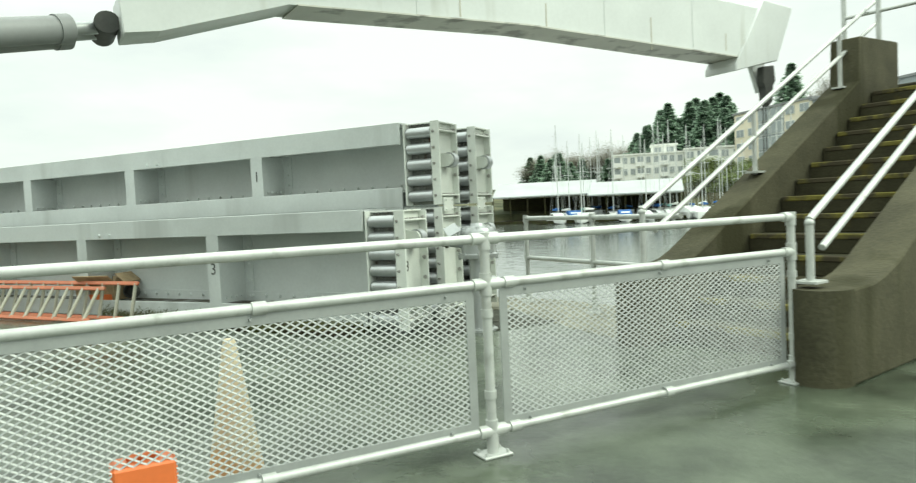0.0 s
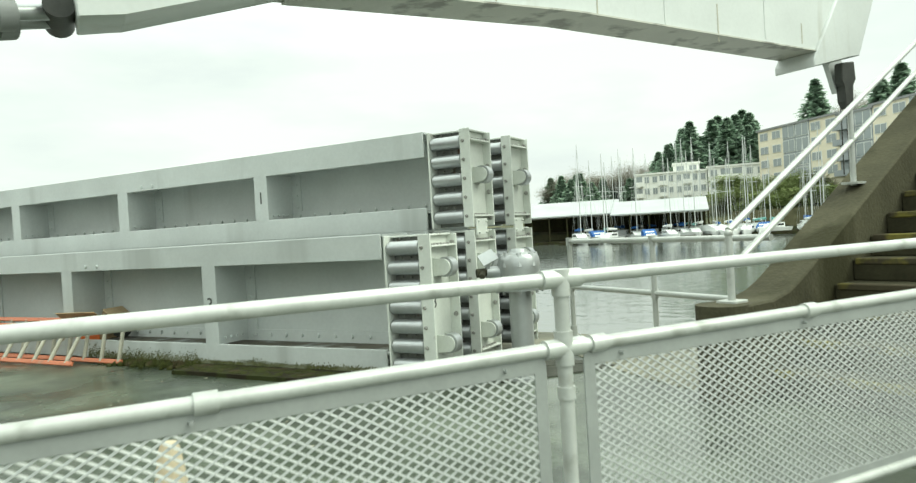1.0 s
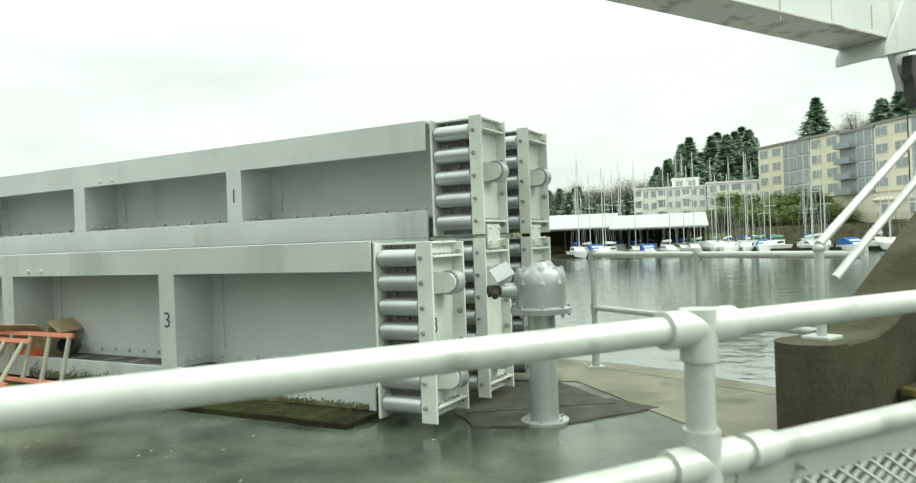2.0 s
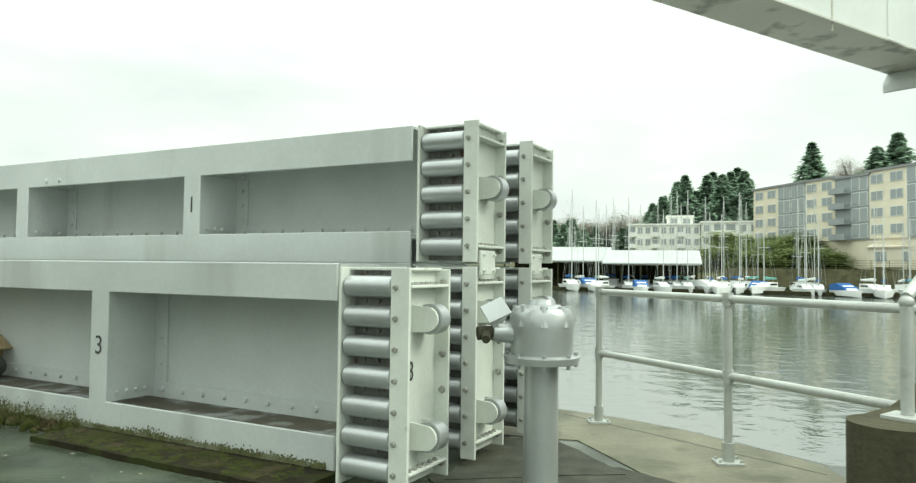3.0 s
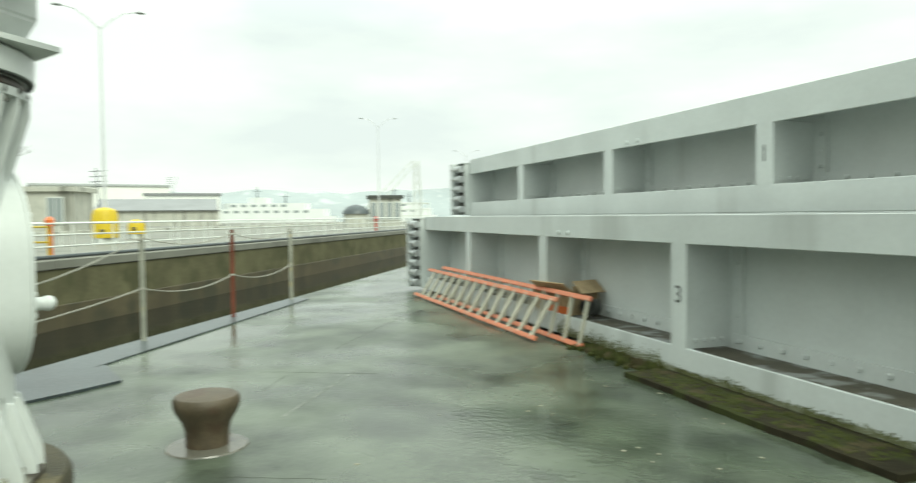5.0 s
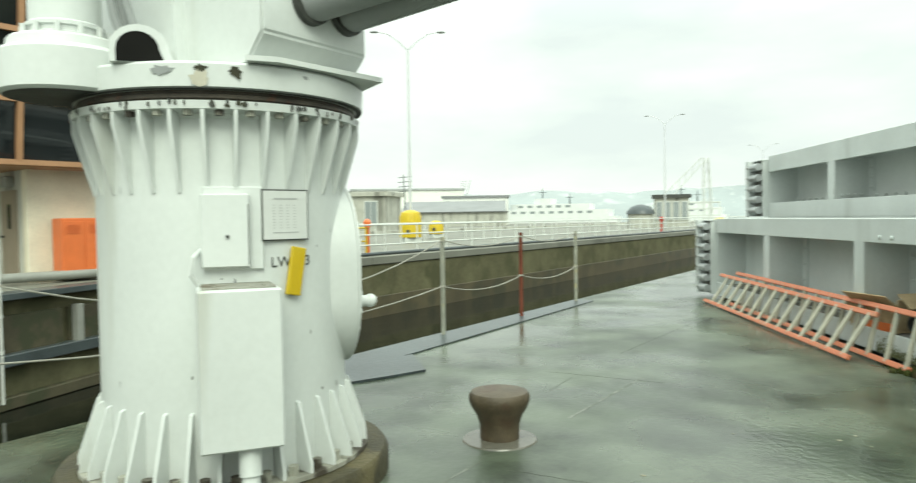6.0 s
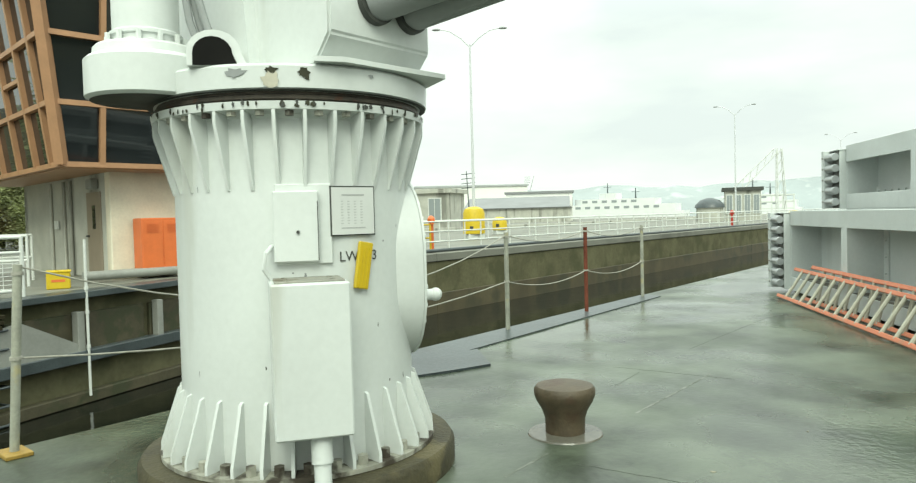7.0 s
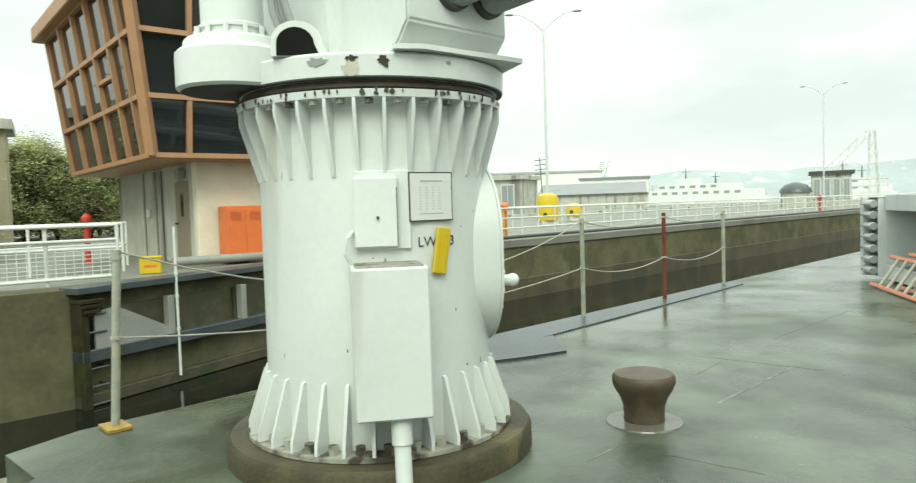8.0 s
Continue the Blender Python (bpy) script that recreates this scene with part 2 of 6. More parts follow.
bm = bmesh.new()
box(bm, (0, 0, -7.2), (6000, 6000, 0.4))
solid("ground", bm, M_LOCKWALL, "dark lake bed under the water", "ground", kind="structure", smooth=False)
bm = bmesh.new()
vs = [bm.verts.new(p) for p in ((-3000, -3000, WATER), (3000, -3000, WATER), (3000, 3000, WATER), (-3000, 3000, WATER))]
bm.faces.new(vs)
solid("water", bm, M_WATER, "dark rippled canal and lake water", "water", kind="structure", smooth=False)

bm = bmesh.new()
prism(bm, [edge(-0.3, 0.10), (-4.1, 1.8), (-3.1, 1.65), (-2.5, -8.9), (-6.5, -8.9), edge(-1.9, 0.10)], -5.0, -0.20)
solid("floor_ledge", bm, M_APRON, "lower concrete ledge beside the deck corner", "ledge", kind="structure", smooth=False)

M_CALM = glass_like("calm_lock_water", (0.008, 0.009, 0.006), 0.05, 1.4, 0.16, 0.06)
M_CALM.node_tree.nodes["Principled BSDF"].inputs["IOR"].default_value = 1.33
bm = bmesh.new()
bm.faces.new([bm.verts.new((*p, WATER + 0.012)) for p in (edge(-60, -0.6), edge(120, -0.6), edge(120, 80), edge(-60, 80))])
solid("water_lock", bm, M_CALM, "calm dark water in the lock chamber", "water", kind="structure", smooth=False)

# the bank across the lock chamber
bank = [(-13.17, -2.11), (-13.74, -1.14), (-17.61, 1.98), (-24.30, 9.70), (-45.26, 40.19), (-92.27, 108.60), (-260, 110), (-260, -60), (-30, -60)]
bm = bmesh.new()
prism(bm, bank, -6.0, 0.03)
solid("pavement", bm, M_LOCKWALL, "weathered concrete lock wall and quay", "lock wall", kind="structure", smooth=False)


# ---- steel bulkheads ----
M_SLIME = material("algae_stain", (0.105, 0.112, 0.052), 0.85, 0, 0.4, 12, 60, 0.2, (0.19, 0.20, 0.13), 0.52, 5)
M_LEDGE = material("brown_silt", (0.060, 0.054, 0.036), 0.7, 0, 0.4, 5, 40, 0.3, (0.20, 0.21, 0.20), 0.50, 4)
M_BOLT = material("weathered_bolt_heads", (0.29, 0.29, 0.265), 0.5, 0.3, 0.3, 20, 80, 0.2)
# backing plate darkened for grease and for the shade between the rollers
M_SHADEGREASE = material("greasy_shaded_backing", (0.240, 0.250, 0.225), 0.5, 0.2, 0.4, 6, 40, 0.2, (0.12, 0.06, 0.03), 0.62, 8)
BULK = pose(0, 0, 0, 0, 0, -25.9)


def bolts(bm, spots, r=0.014, axis="y", seg=6):
    for x, y, z in spots:
        o = {"y": (0, -0.018, 0), "x": (0.018, 0, 0), "z": (0, 0, 0.016)}[axis]
        rod(bm, (x, y, z), (x + o[0], y + o[1], z + o[2]), r, r * 0.7, seg=seg)


def end_frame(parent, x0, side, face, lo, hi, rollers, wheels):
    """The roller carriage at one end: x0 is its inner edge, side +1 to the near end."""
    y0, h = face - 0.21, hi - lo
    nar = 0.0 if face < 6.5 else 0.015
    X = lambda a: x0 + side * a
    bm, bb = bmesh.new(), bmesh.new()
    mid = (lo + hi) / 2
    box(bm, (X(0.012), y0 + (0.13 if side > 0 else 0.18), mid), (0.018, 0.26 if side > 0 else 0.14, h), bevel=0.003)
    box(bm, (X(0.40 - nar / 2), y0 + 0.010, mid), (0.115 - nar, 0.020, h), bevel=0.003)
    box(bm, (X(0.345), y0 + 0.13, mid), (0.016, 0.23, h - 0.01), bevel=0.003)
    box(bm, (X(0.365), y0 + 0.25, mid), (0.018, 0.34, h - 0.03), bevel=0.003)
    box(bm, (X(0.405 - nar / 2), y0 + 0.425 - nar, mid), (0.115 - nar, 0.018, h - 0.015), bevel=0.003)
    for z in (lo + 0.10, hi - 0.10):
        box(bm, (X(0.41 - nar / 2), y0 + 0.22 - nar / 2, z), (0.10 - nar, 0.39 - nar, 0.016), bevel=0.003)
        bolts(bb, [(X(0.43 - nar), y0 + 0.06 + 0.055 * k, z + 0.008) for k in range(6)], r=0.017, axis="z")
    box(bm, (X(0.20), y0 + 0.25, hi - 0.008), (0.42, 0.34, 0.016), bevel=0.003)
    pitch = h / (rollers + 0.25)
    zs = [lo + pitch * (k + 0.60) for k in range(rollers)]
    bolts(bb, [(X(0.375), y0, z) for z in zs], r=0.017)
    bolts(bb, [(X(a), y0 + 0.126, z + pitch / 2) for z in zs for a in (0.10, 0.19, 0.30)], r=0.014)
    for k in range(max(3, rollers - 1)):
        z = lo + 0.08 + (h - 0.16) * k / (max(3, rollers - 1) - 1)
        bolts(bb, [(X(0.425 - nar), y0 + 0.416 - nar, z)], r=0.024)
    fr = part("end_frame", bm, M_PALE if side > 0 else M_GREY, parent, "pale grey painted bolted roller carriage")
    tagged(part("bolts", bb, M_BOLT, fr), kind="stuff")
    bm = bmesh.new()
    box(bm, (X(0.18), y0 + 0.135, mid), (0.312, 0.018, h - 0.02), bevel=0.003)
    part("roller_backing", bm, M_SHADEGREASE, fr, "plate behind the rollers, darkened for grease and shade")
    for z in zs:
        bm = bmesh.new()
        rod(bm, (X(0.028), y0 + 0.062, z), (X(0.335), y0 + 0.062, z), 0.060, seg=20)
        bmesh.ops.bevel(bm, geom=[e for e in bm.edges if len(e.link_faces) == 2 and any(len(f.verts) > 4 for f in e.link_faces)], offset=0.008, segments=1, affect="EDGES")
        part("roller", bm, M_ROLLER, fr, "bare silver steel roller")
    for z in wheels:
        bm = bmesh.new()
        c = Vector((X(0.47 - nar), y0 + 0.23 - nar / 2, z))
        rod(bm, c + Vector((0, -0.045, 0)), c + Vector((0, 0.045, 0)), 0.082, seg=24)
        rod(bm, c + Vector((0, -0.052, 0)), c + Vector((0, 0.052, 0)), 0.025, seg=10)
        part("guide_wheel", bm, M_ROLLER, fr, "steel side guide wheel")
        bm = bmesh.new()
        for dy in (-0.062, 0.062):
            prism(bm, [(-0.10 * side, -0.075)] + [(0.066 * side * math.sin(q * math.pi / 8), -0.066 * math.cos(q * math.pi / 8)) for q in range(9)] + [(-0.10 * side, 0.075)], -0.008, 0.008,
                  Matrix.Translation(c + Vector((0, dy, 0))) @ pose(0, 0, 0, 90, 0, 0))
        part("wheel_bracket", bm, M_PALE, fr)
    return fr


def bulkhead(face, lo, hi, number, rollers, wheels, flange=0.20, cap=0.22, drop=0.02):
    ob = thing("steel_bulkhead", "grey painted riveted steel lock bulkhead resting on the deck" if lo < 0.5 else "grey painted steel lock bulkhead stacked on another one", "bulkhead", "stacked lock bulkheads", m=BULK)
    xa, xb = -13.13, -4.14
    xm, ln = (xa + xb) / 2, xb - xa
    bm = bmesh.new()
    box(bm, (xm, face + 0.45, (lo + hi) / 2), (ln, 0.02, hi - lo - 0.02))
    part("web_plate", bm, M_GREY, ob)
    bm = bmesh.new()
    box(bm, (xm, face + 0.01, hi - cap / 2), (ln, 0.02, cap), bevel=0.004)
    box(bm, (xm, face + 0.24, hi - 0.011), (ln, 0.40, 0.018))
    bolts(bm, [(-x, face, hi - cap + 0.05) for x in (8.05, 8.25)], r=0.022)
    part("top_flange", bm, M_GREY, ob)
    bm = bmesh.new()
    box(bm, (xm, face + 0.01, lo + flange / 2), (ln, 0.02, flange), bevel=0.004)
    box(bm, (xm, face + 0.23, lo + flange - 0.04), (ln, 0.42, 0.018))
    box(bm, (xm, face + 0.425, lo + flange + 0.03), (ln, 0.02, 0.12))
    x = -4.4
    while x > xa:
        bolts(bm, [(x, face + 0.413, lo + flange + 0.04)], r=0.022)
        x -= 0.21
    bf = part("bottom_flange", bm, M_GREY, ob)
    bm = bmesh.new()
    pts = [(xa + 0.1 + ln * k / 60 * 0.985, 0.10 + 0.05 * noise.noise((k * 0.7, face, lo))) for k in range(61)]
    prism(bm, [(x, face + y) for x, y in pts] + [(pts[-1][0], face + 0.41), (pts[0][0], face + 0.41)], lo + flange - 0.031, lo + flange - 0.024)
    part("ledge_dirt", bm, M_LEDGE, bf, "brown silt and dirt lying on the ledge")
    if number == "3":
        bm = bmesh.new()
        ra = random.Random(31)
        for k in range(5200):
            u = ra.uniform(4.2, 8.3)
            tall = 0.018 + 0.012 * noise.noise((u * 2.2, 2.0, 0)) + (0.034 if u > 6.5 else 0.0) * max(0.0, 0.7 + noise.noise((u * 3.0, 7.0, 0)))
            z, r = lo + 0.004 + abs(ra.gauss(0, 1)) * tall, ra.uniform(0.002, 0.010)
            if z > lo + flange - 0.012:
                continue
            spin = ra.uniform(0, 6.28)
            bm.faces.new([bm.verts.new((-u + 1.3 * r * q * math.cos(spin + p), face - 0.0015 - 0.001 * ra.random(), z + r * q * math.sin(spin + p))) for p, q in ((0, 1.3), (1.3, 0.7), (2.6, 1.0), (3.9, 0.6), (5.1, 0.9))])
        tagged(part("algae", bm, M_SLIME, bf, "speckled green-brown algae along the foot", smooth=False), kind="stuff")
    for u in (6.27, 8.63, 11.0):
        bm = bmesh.new()
        zc, hh = (lo + flange + hi - cap) / 2, hi - lo - flange - cap + 0.02
        box(bm, (-u, face + 0.008, zc), (0.19, 0.016, hh), bevel=0.003)
        box(bm, (-u + 0.07, face + 0.225, zc), (0.016, 0.42, hh))
        box(bm, (-u + 0.14, face + 0.43, zc), (0.13, 0.016, hh))
        bolts(bm, [(-u + 0.15, face + 0.42, zc + hh * (k / 4 - 0.45)) for k in range(5)], r=0.018)
        bolts(bm, [(-u + 0.078, face + 0.10 + 0.08 * k, lo + flange + 0.05) for k in range(4)], r=0.018, axis="x")
        rib = part("rib", bm, M_GREY, ob)
        if u < 6.5:
            lettering(number, 0.19, pose(-u, face - 0.0015, zc, 90, 0, 0), M_CRANEDARK, rib, "stencil", "dark stencilled numeral")
    near = end_frame(ob, -3.975 if face < 7.5 else -3.945, 1, face + 0.01, lo + 0.008, hi - drop, rollers, wheels)
    end_frame(ob, -13.13, -1, face + 0.01, lo + 0.008, hi - drop, rollers, wheels)
    bm = bmesh.new()
    box(bm, (-4.05, face + 0.445, (lo + hi) / 2), (0.20, 0.018, hi - lo - 0.02))
    part("end_plate", bm, M_GREY, ob)
    bm = bmesh.new()
    box(bm, (-13.12, face + 0.23, (lo + hi) / 2), (0.018, 0.44, hi - lo - 0.02))
    part("end_plate", bm, M_GREY, ob)
    if number == "3":
        lettering(number, 0.15, pose(-3.965 + 0.376, face - 0.06, (lo + hi) / 2 + 0.02, 90, 0, 90), M_CRANEDARK, near, "stencil", "dark stencilled numeral")
    return ob


for face, lo, hi, number, rollers, wheels in ((6.04, 0.045, 1.246, "3", 7, (0.95, 0.32)), (6.84, 0.045, 1.2555, "2", 7, (0.95, 0.32)), (7.65, 0.045, 1.2555, "4", 7, (0.95, 0.32)),
                                              (6.84, 1.256, 2.203, "1", 5, (1.74,)), (7.65, 1.256, 2.203, "5", 5, (1.74,))):
    bulkhead(face, lo, hi, number, rollers, wheels, *((0.22, 0.245, 0.05) if lo > 1 else (0.20, 0.22, 0.02)))


for face in (6.84, 7.65):
    bm = bmesh.new()
    box(bm, (-3.515, face - 0.085, 1.262), (0.016, 0.20, 0.15), bevel=0.003)
    bolts(bm, [(-3.507, face - 0.085 + a, 1.262 + c) for a in (-0.07, 0.07) for c in (-0.05, 0.05)], r=0.012, axis="x")
    solid("splice_plate", bm, M_PALE, "pale painted steel splice plate between stacked carriages", "plate", "splice plates", m=BULK)

# ---- near fence with expanded metal ----
F0, FD = Vector((0.117, 3.443, 0)), direction(29.9)
FENCE = Matrix.Translation(F0) @ pose(0, 0, 0, 0, 0, math.degrees(math.atan2(FD.y, FD.x)))
fence = thing("pipe_fence", "galvanised pipe fence with expanded metal infill panels", "fence", m=FENCE)
POSTS = (-4.526, -2.263, 0.0, 2.263)
for x in POSTS:
    bm = bmesh.new()
    rod(bm, (x, 0, 0.012), (x, 0, 1.05), 0.024, seg=20)
    rod(bm, (x, 0, 0.012), (x, 0, 0.11), 0.030, seg=20)
    box(bm, (x, 0, 0.006), (0.16, 0.12, 0.012), bevel=0.003)
    bolts(bm, [(x + a, b, 0.012) for a in (-0.06, 0.06) for b in (-0.04, 0.04)], r=0.010, axis="z")
    for z in (0.12, 0.843, 1.065):
        rod(bm, (x, 0, z - 0.055), (x, 0, z + (0.055 if z < 1 else 0.03)), 0.0305, seg=20)
    for z in (0.30, 0.70):
        rod(bm, (x, 0, z - 0.02), (x, 0, z + 0.02), 0.0295, seg=20)
    part("post", bm, M_GALV, fence)
for z in (1.065, 0.843, 0.12):
    bm = bmesh.new()
    rod(bm, (-4.526, 0, z), (2.263, 0, z), 0.0225 if z > 0.2 else 0.021, seg=20)
    for x in POSTS:
        rod(bm, (max(x - 0.075, -4.526), 0, z), (min(x + 0.075, 2.27), 0, z), 0.0305, seg=20)
        if z < 1:
            for o in (0.10, 1.14):
                if x + o < 2.2:
                    rod(bm, (x + o, 0, z), (x + o + 0.06, 0, z), 0.0295, seg=20)
    bmesh.ops.create_uvsphere(bm, u_segments=14, v_segments=8, radius=0.0305, matrix=Matrix.Translation((2.263, 0, z)))
    part({1.065: "top_rail", 0.843: "middle_rail", 0.12: "bottom_rail"}[z], bm, M_GALV, fence)
for a, b in zip(POSTS, POSTS[1:]):
    x0, x1, z0, z1 = a + 0.075, b - 0.075, 0.150, 0.800
    bm = bmesh.new()
    for z in (z0, z1):
        box(bm, ((x0 + x1) / 2, 0, z), (x1 - x0, 0.006, 0.05), bevel=0.001)
    for x in (x0 + 0.02, x1 - 0.02):
        box(bm, (x, 0, (z0 + z1) / 2), (0.045, 0.0062, z1 - z0), bevel=0.001)
    bolts(bm, [(x, -0.003, z) for x in (x0 + 0.15, (x0 + x1) / 2, x1 - 0.15) for z in (z0, z1)], r=0.008)
    frame_ob = part("panel_frame", bm, M_MESH, fence)
    cell, rise, wide = 0.0235, 0.0145, 0.0074
    verts, faces = [], []
    row, z = 0, z0
    while z < z1:
        n = int((x1 - x0) / cell)
        for k in range(n + 1):
            x, zz = x0 + k * cell, z + (rise if (k + row) % 2 else 0.0)
            verts += [(x, -0.002, zz), (x, 0.002, zz + wide)]
            if k:
                i = len(verts) - 4
                faces.append((i, i + 2, i + 3, i + 1))
        row, z = row + 1, z + rise
    me = bpy.data.meshes.new("expanded_metal")
    me.from_pydata(verts, [], faces)
    me.materials.append(M_MESH)
    web = new("expanded_metal", me)
    web.parent = frame_ob
    sol = web.modifiers.new("thickness", "SOLIDIFY")
    sol.thickness, sol.offset = 0.0022, 0

M_CONE = material("faded_cone_plastic", (0.60, 0.36, 0.17), 0.5, 0, 0.15, 5, 40, 0.05, (0.56, 0.48, 0.33), 0.47, 3)
cone = thing("traffic_cone", "faded orange traffic cone standing on the deck behind the fence", "traffic cone", m=pose(-1.05, 3.14, 0))
bm = bmesh.new()
lathe(bm, [(0.13, 0.03), (0.125, 0.06), (0.03, 0.66), (0.022, 0.68), (0.0, 0.68)], 24)
part("cone_body", bm, M_CONE, cone)
bm = bmesh.new()
box(bm, (0, 0, 0.015), (0.34, 0.34, 0.03), bevel=0.008)
part("base", bm, M_CONE, cone)
M_ORANGE = material("orange_plastic", (0.620, 0.150, 0.040), 0.45, 0, 0.08, 5, 40, 0.03)
bm = bmesh.new()
box(bm, (0, 0, 0.145), (0.24, 0.15, 0.29), bevel=0.015)
box(bm, (0, 0, 0.30), (0.12, 0.03, 0.03), bevel=0.01)
solid("orange_case", bm, M_ORANGE, "bright orange plastic case standing on the deck", "case", m=pose(-1.27, 2.72, 0, 0, 0, 30))

# ---- railing at the lake side ----
rail = thing("lake_railing", "two-rail galvanised pipe railing on base plates", "railing")
rail_pts = [Vector((0.695, 8.908, 0)), Vector((1.332, 7.757, 0)), Vector((1.969, 6.606, 0))]
for p in rail_pts[:2]:
    bm = bmesh.new()
    rod(bm, p + Vector((0, 0, 0.01)), p + Vector((0, 0, 1.06)), 0.026, seg=16)
    rod(bm, p + Vector((0, 0, 0.01)), p + Vector((0, 0, 0.14)), 0.037, seg=16)
    box(bm, p + Vector((0, 0, 0.012)), (0.17, 0.13, 0.024), bevel=0.004)
    bolts(bm, [(p.x + a, p.y + b, 0.024) for a in (-0.065, 0.065) for b in (-0.045, 0.045)], r=0.012, axis="z")
    for z in (0.56, 1.05):
        rod(bm, p + Vector((0, 0, z - 0.045)), p + Vector((0, 0, z + 0.04)), 0.035, seg=16)
    part("post", bm, M_GALV, rail)
for z in (0.56, 1.05):
    bm = bmesh.new()
    rod(bm, rail_pts[0] + Vector((0, 0, z)), rail_pts[2] + Vector((0, 0, z)), 0.026, seg=16)
    bmesh.ops.create_uvsphere(bm, u_segments=12, v_segments=8, radius=0.03, matrix=Matrix.Translation(rail_pts[0] + Vector((0, 0, z))))
    part("top_rail" if z > 1 else "middle_rail", bm, M_GALV, rail)

def ragged(pts, amp, n=14):
    """The same outline with an uneven, crumbled edge."""
    out = []
    for k, a in enumerate(pts):
        a, b = Vector(a), Vector(pts[(k + 1) % len(pts)])
        side = Vector((b.y - a.y, a.x - b.x)).normalized()
        for q in range(n):
            p = a.lerp(b, q / n)
            p = p + side * amp * (noise.noise((p.x * 4, p.y * 4, 1.0)) + 0.6 * noise.noise((p.x * 13, p.y * 13, 2.0)))
            out.append((p.x, p.y))
    return out


# pale apron along the lake edge, with the nosing joint
bm = bmesh.new()
prism(bm, [(-0.9, 9.0), (-0.2, 8.45), (0.45, 8.3), (0.75, 7.45), (0.95, 6.9), (1.25, 6.3), (1.9, 6.8), (1.93, 7.78), (1.62, 8.25), (1.27, 8.73), (0.9, 9.09), (0.40, 9.43), (-0.2, 9.80), (-0.9, 10.0)], 0.0, 0.006)
solid("floor_apron", bm, M_APRON, "paler damp concrete apron at the quay edge", "apron", kind="structure", smooth=False)
bm = bmesh.new()
prism(bm, ragged([(-0.55, 7.35), (0.62, 7.60), (0.90, 7.30), (0.2, 6.9), (-0.4, 6.9)], 0.03), 0.0, 0.010)
solid("asphalt_patch", bm, M_ASPHALT, "dark asphalt patch on the deck round the valve stand", "patch", "asphalt patches", smooth=False)
bm = bmesh.new()
prism(bm, ragged([(-0.45, 7.25), (-0.2, 8.35), (0.30, 8.24), (0.62, 7.45)], 0.03), 0.0, 0.015)
solid("asphalt_patch", bm, M_ASPHALT, "dark asphalt patch on the quay apron", "patch", "asphalt patches", smooth=False)

# ---- valve actuator on its pipe ----
M_SILVER = material("silver_paint", (0.408, 0.428, 0.422), 0.32, 0.5, 0.08, 6, 40, 0.05)
valve = thing("valve_stand", "silver painted valve gearbox on an upright pipe", "valve stand", m=pose(0.085, 7.006, 0) @ Matrix.Diagonal((1, 1, 1.02, 1)))
bm = bmesh.new()
lathe(bm, [(0.16, 0), (0.16, 0.02), (0.095, 0.022), (0.092, 0.70)], 32)
bolts(bm, [(0.13 * math.cos(k), 0.13 * math.sin(k), 0.02) for k in (0.4, 1.4, 2.4, 3.5, 4.5, 5.6)], r=0.014, axis="z")
part("pipe", bm, M_SILVER, valve)
bm = bmesh.new()
lathe(bm, [(0.09, 0.70), (0.20, 0.71), (0.205, 0.745), (0.165, 0.755), (0.172, 0.90), (0.170, 0.965), (0.150, 0.995), (0.075, 1.015), (0.065, 1.040), (0, 1.045)], 40)
for k in range(8):
    a = k * math.pi / 4
    if k == 0:
        gear = part("gearbox", bm, M_SILVER, valve)
    bm = bmesh.new()
    rod(bm, (0.15 * math.cos(a), 0.15 * math.sin(a), 0.90), (0.135 * math.cos(a), 0.135 * math.sin(a), 1.008), 0.030, 0.020, seg=10)
    part("lug", bm, M_SILVER, gear)
    bm = bmesh.new()
    rod(bm, (0.185 * math.cos(a), 0.185 * math.sin(a), 0.69), (0.185 * math.cos(a), 0.185 * math.sin(a), 0.765), 0.012, seg=6)
    part("bolt", bm, M_SILVER, gear)
bm = bmesh.new()
rod(bm, (-0.15, -0.02, 0.86), (-0.27, -0.06, 0.87), 0.055, 0.045, seg=16)
box(bm, (0, 0, 0), (0.13, 0.13, 0.014), Matrix.Translation((-0.25, -0.08, 0.985)) @ pose(0, 0, 0, 42, -25, 10), bevel=0.002)
box(bm, (-0.25, -0.07, 0.92), (0.03, 0.03, 0.10))
part("input_shaft_housing", bm, M_SILVER, valve)
bm = bmesh.new()
rod(bm, (-0.26, -0.06, 0.87), (-0.345, -0.085, 0.865), 0.032, 0.036, seg=12)
rod(bm, (-0.30, -0.07, 0.865), (-0.30, -0.16, 0.84), 0.03, 0.022, seg=10)
part("shaft_end", bm, M_RUST, valve, "rusty drive shaft end")

# ---- concrete stair ----
SD, L0 = direction(39.3), Vector((1.171, 6.055, 0))
STAIR = Matrix.Translation(L0) @ pose(0, 0, 0, 0, 0, math.degrees(math.atan2(SD.y, SD.x)))
stair = thing("concrete_stair", "weathered mossy concrete stair with solid side walls", "stair", m=STAIR)


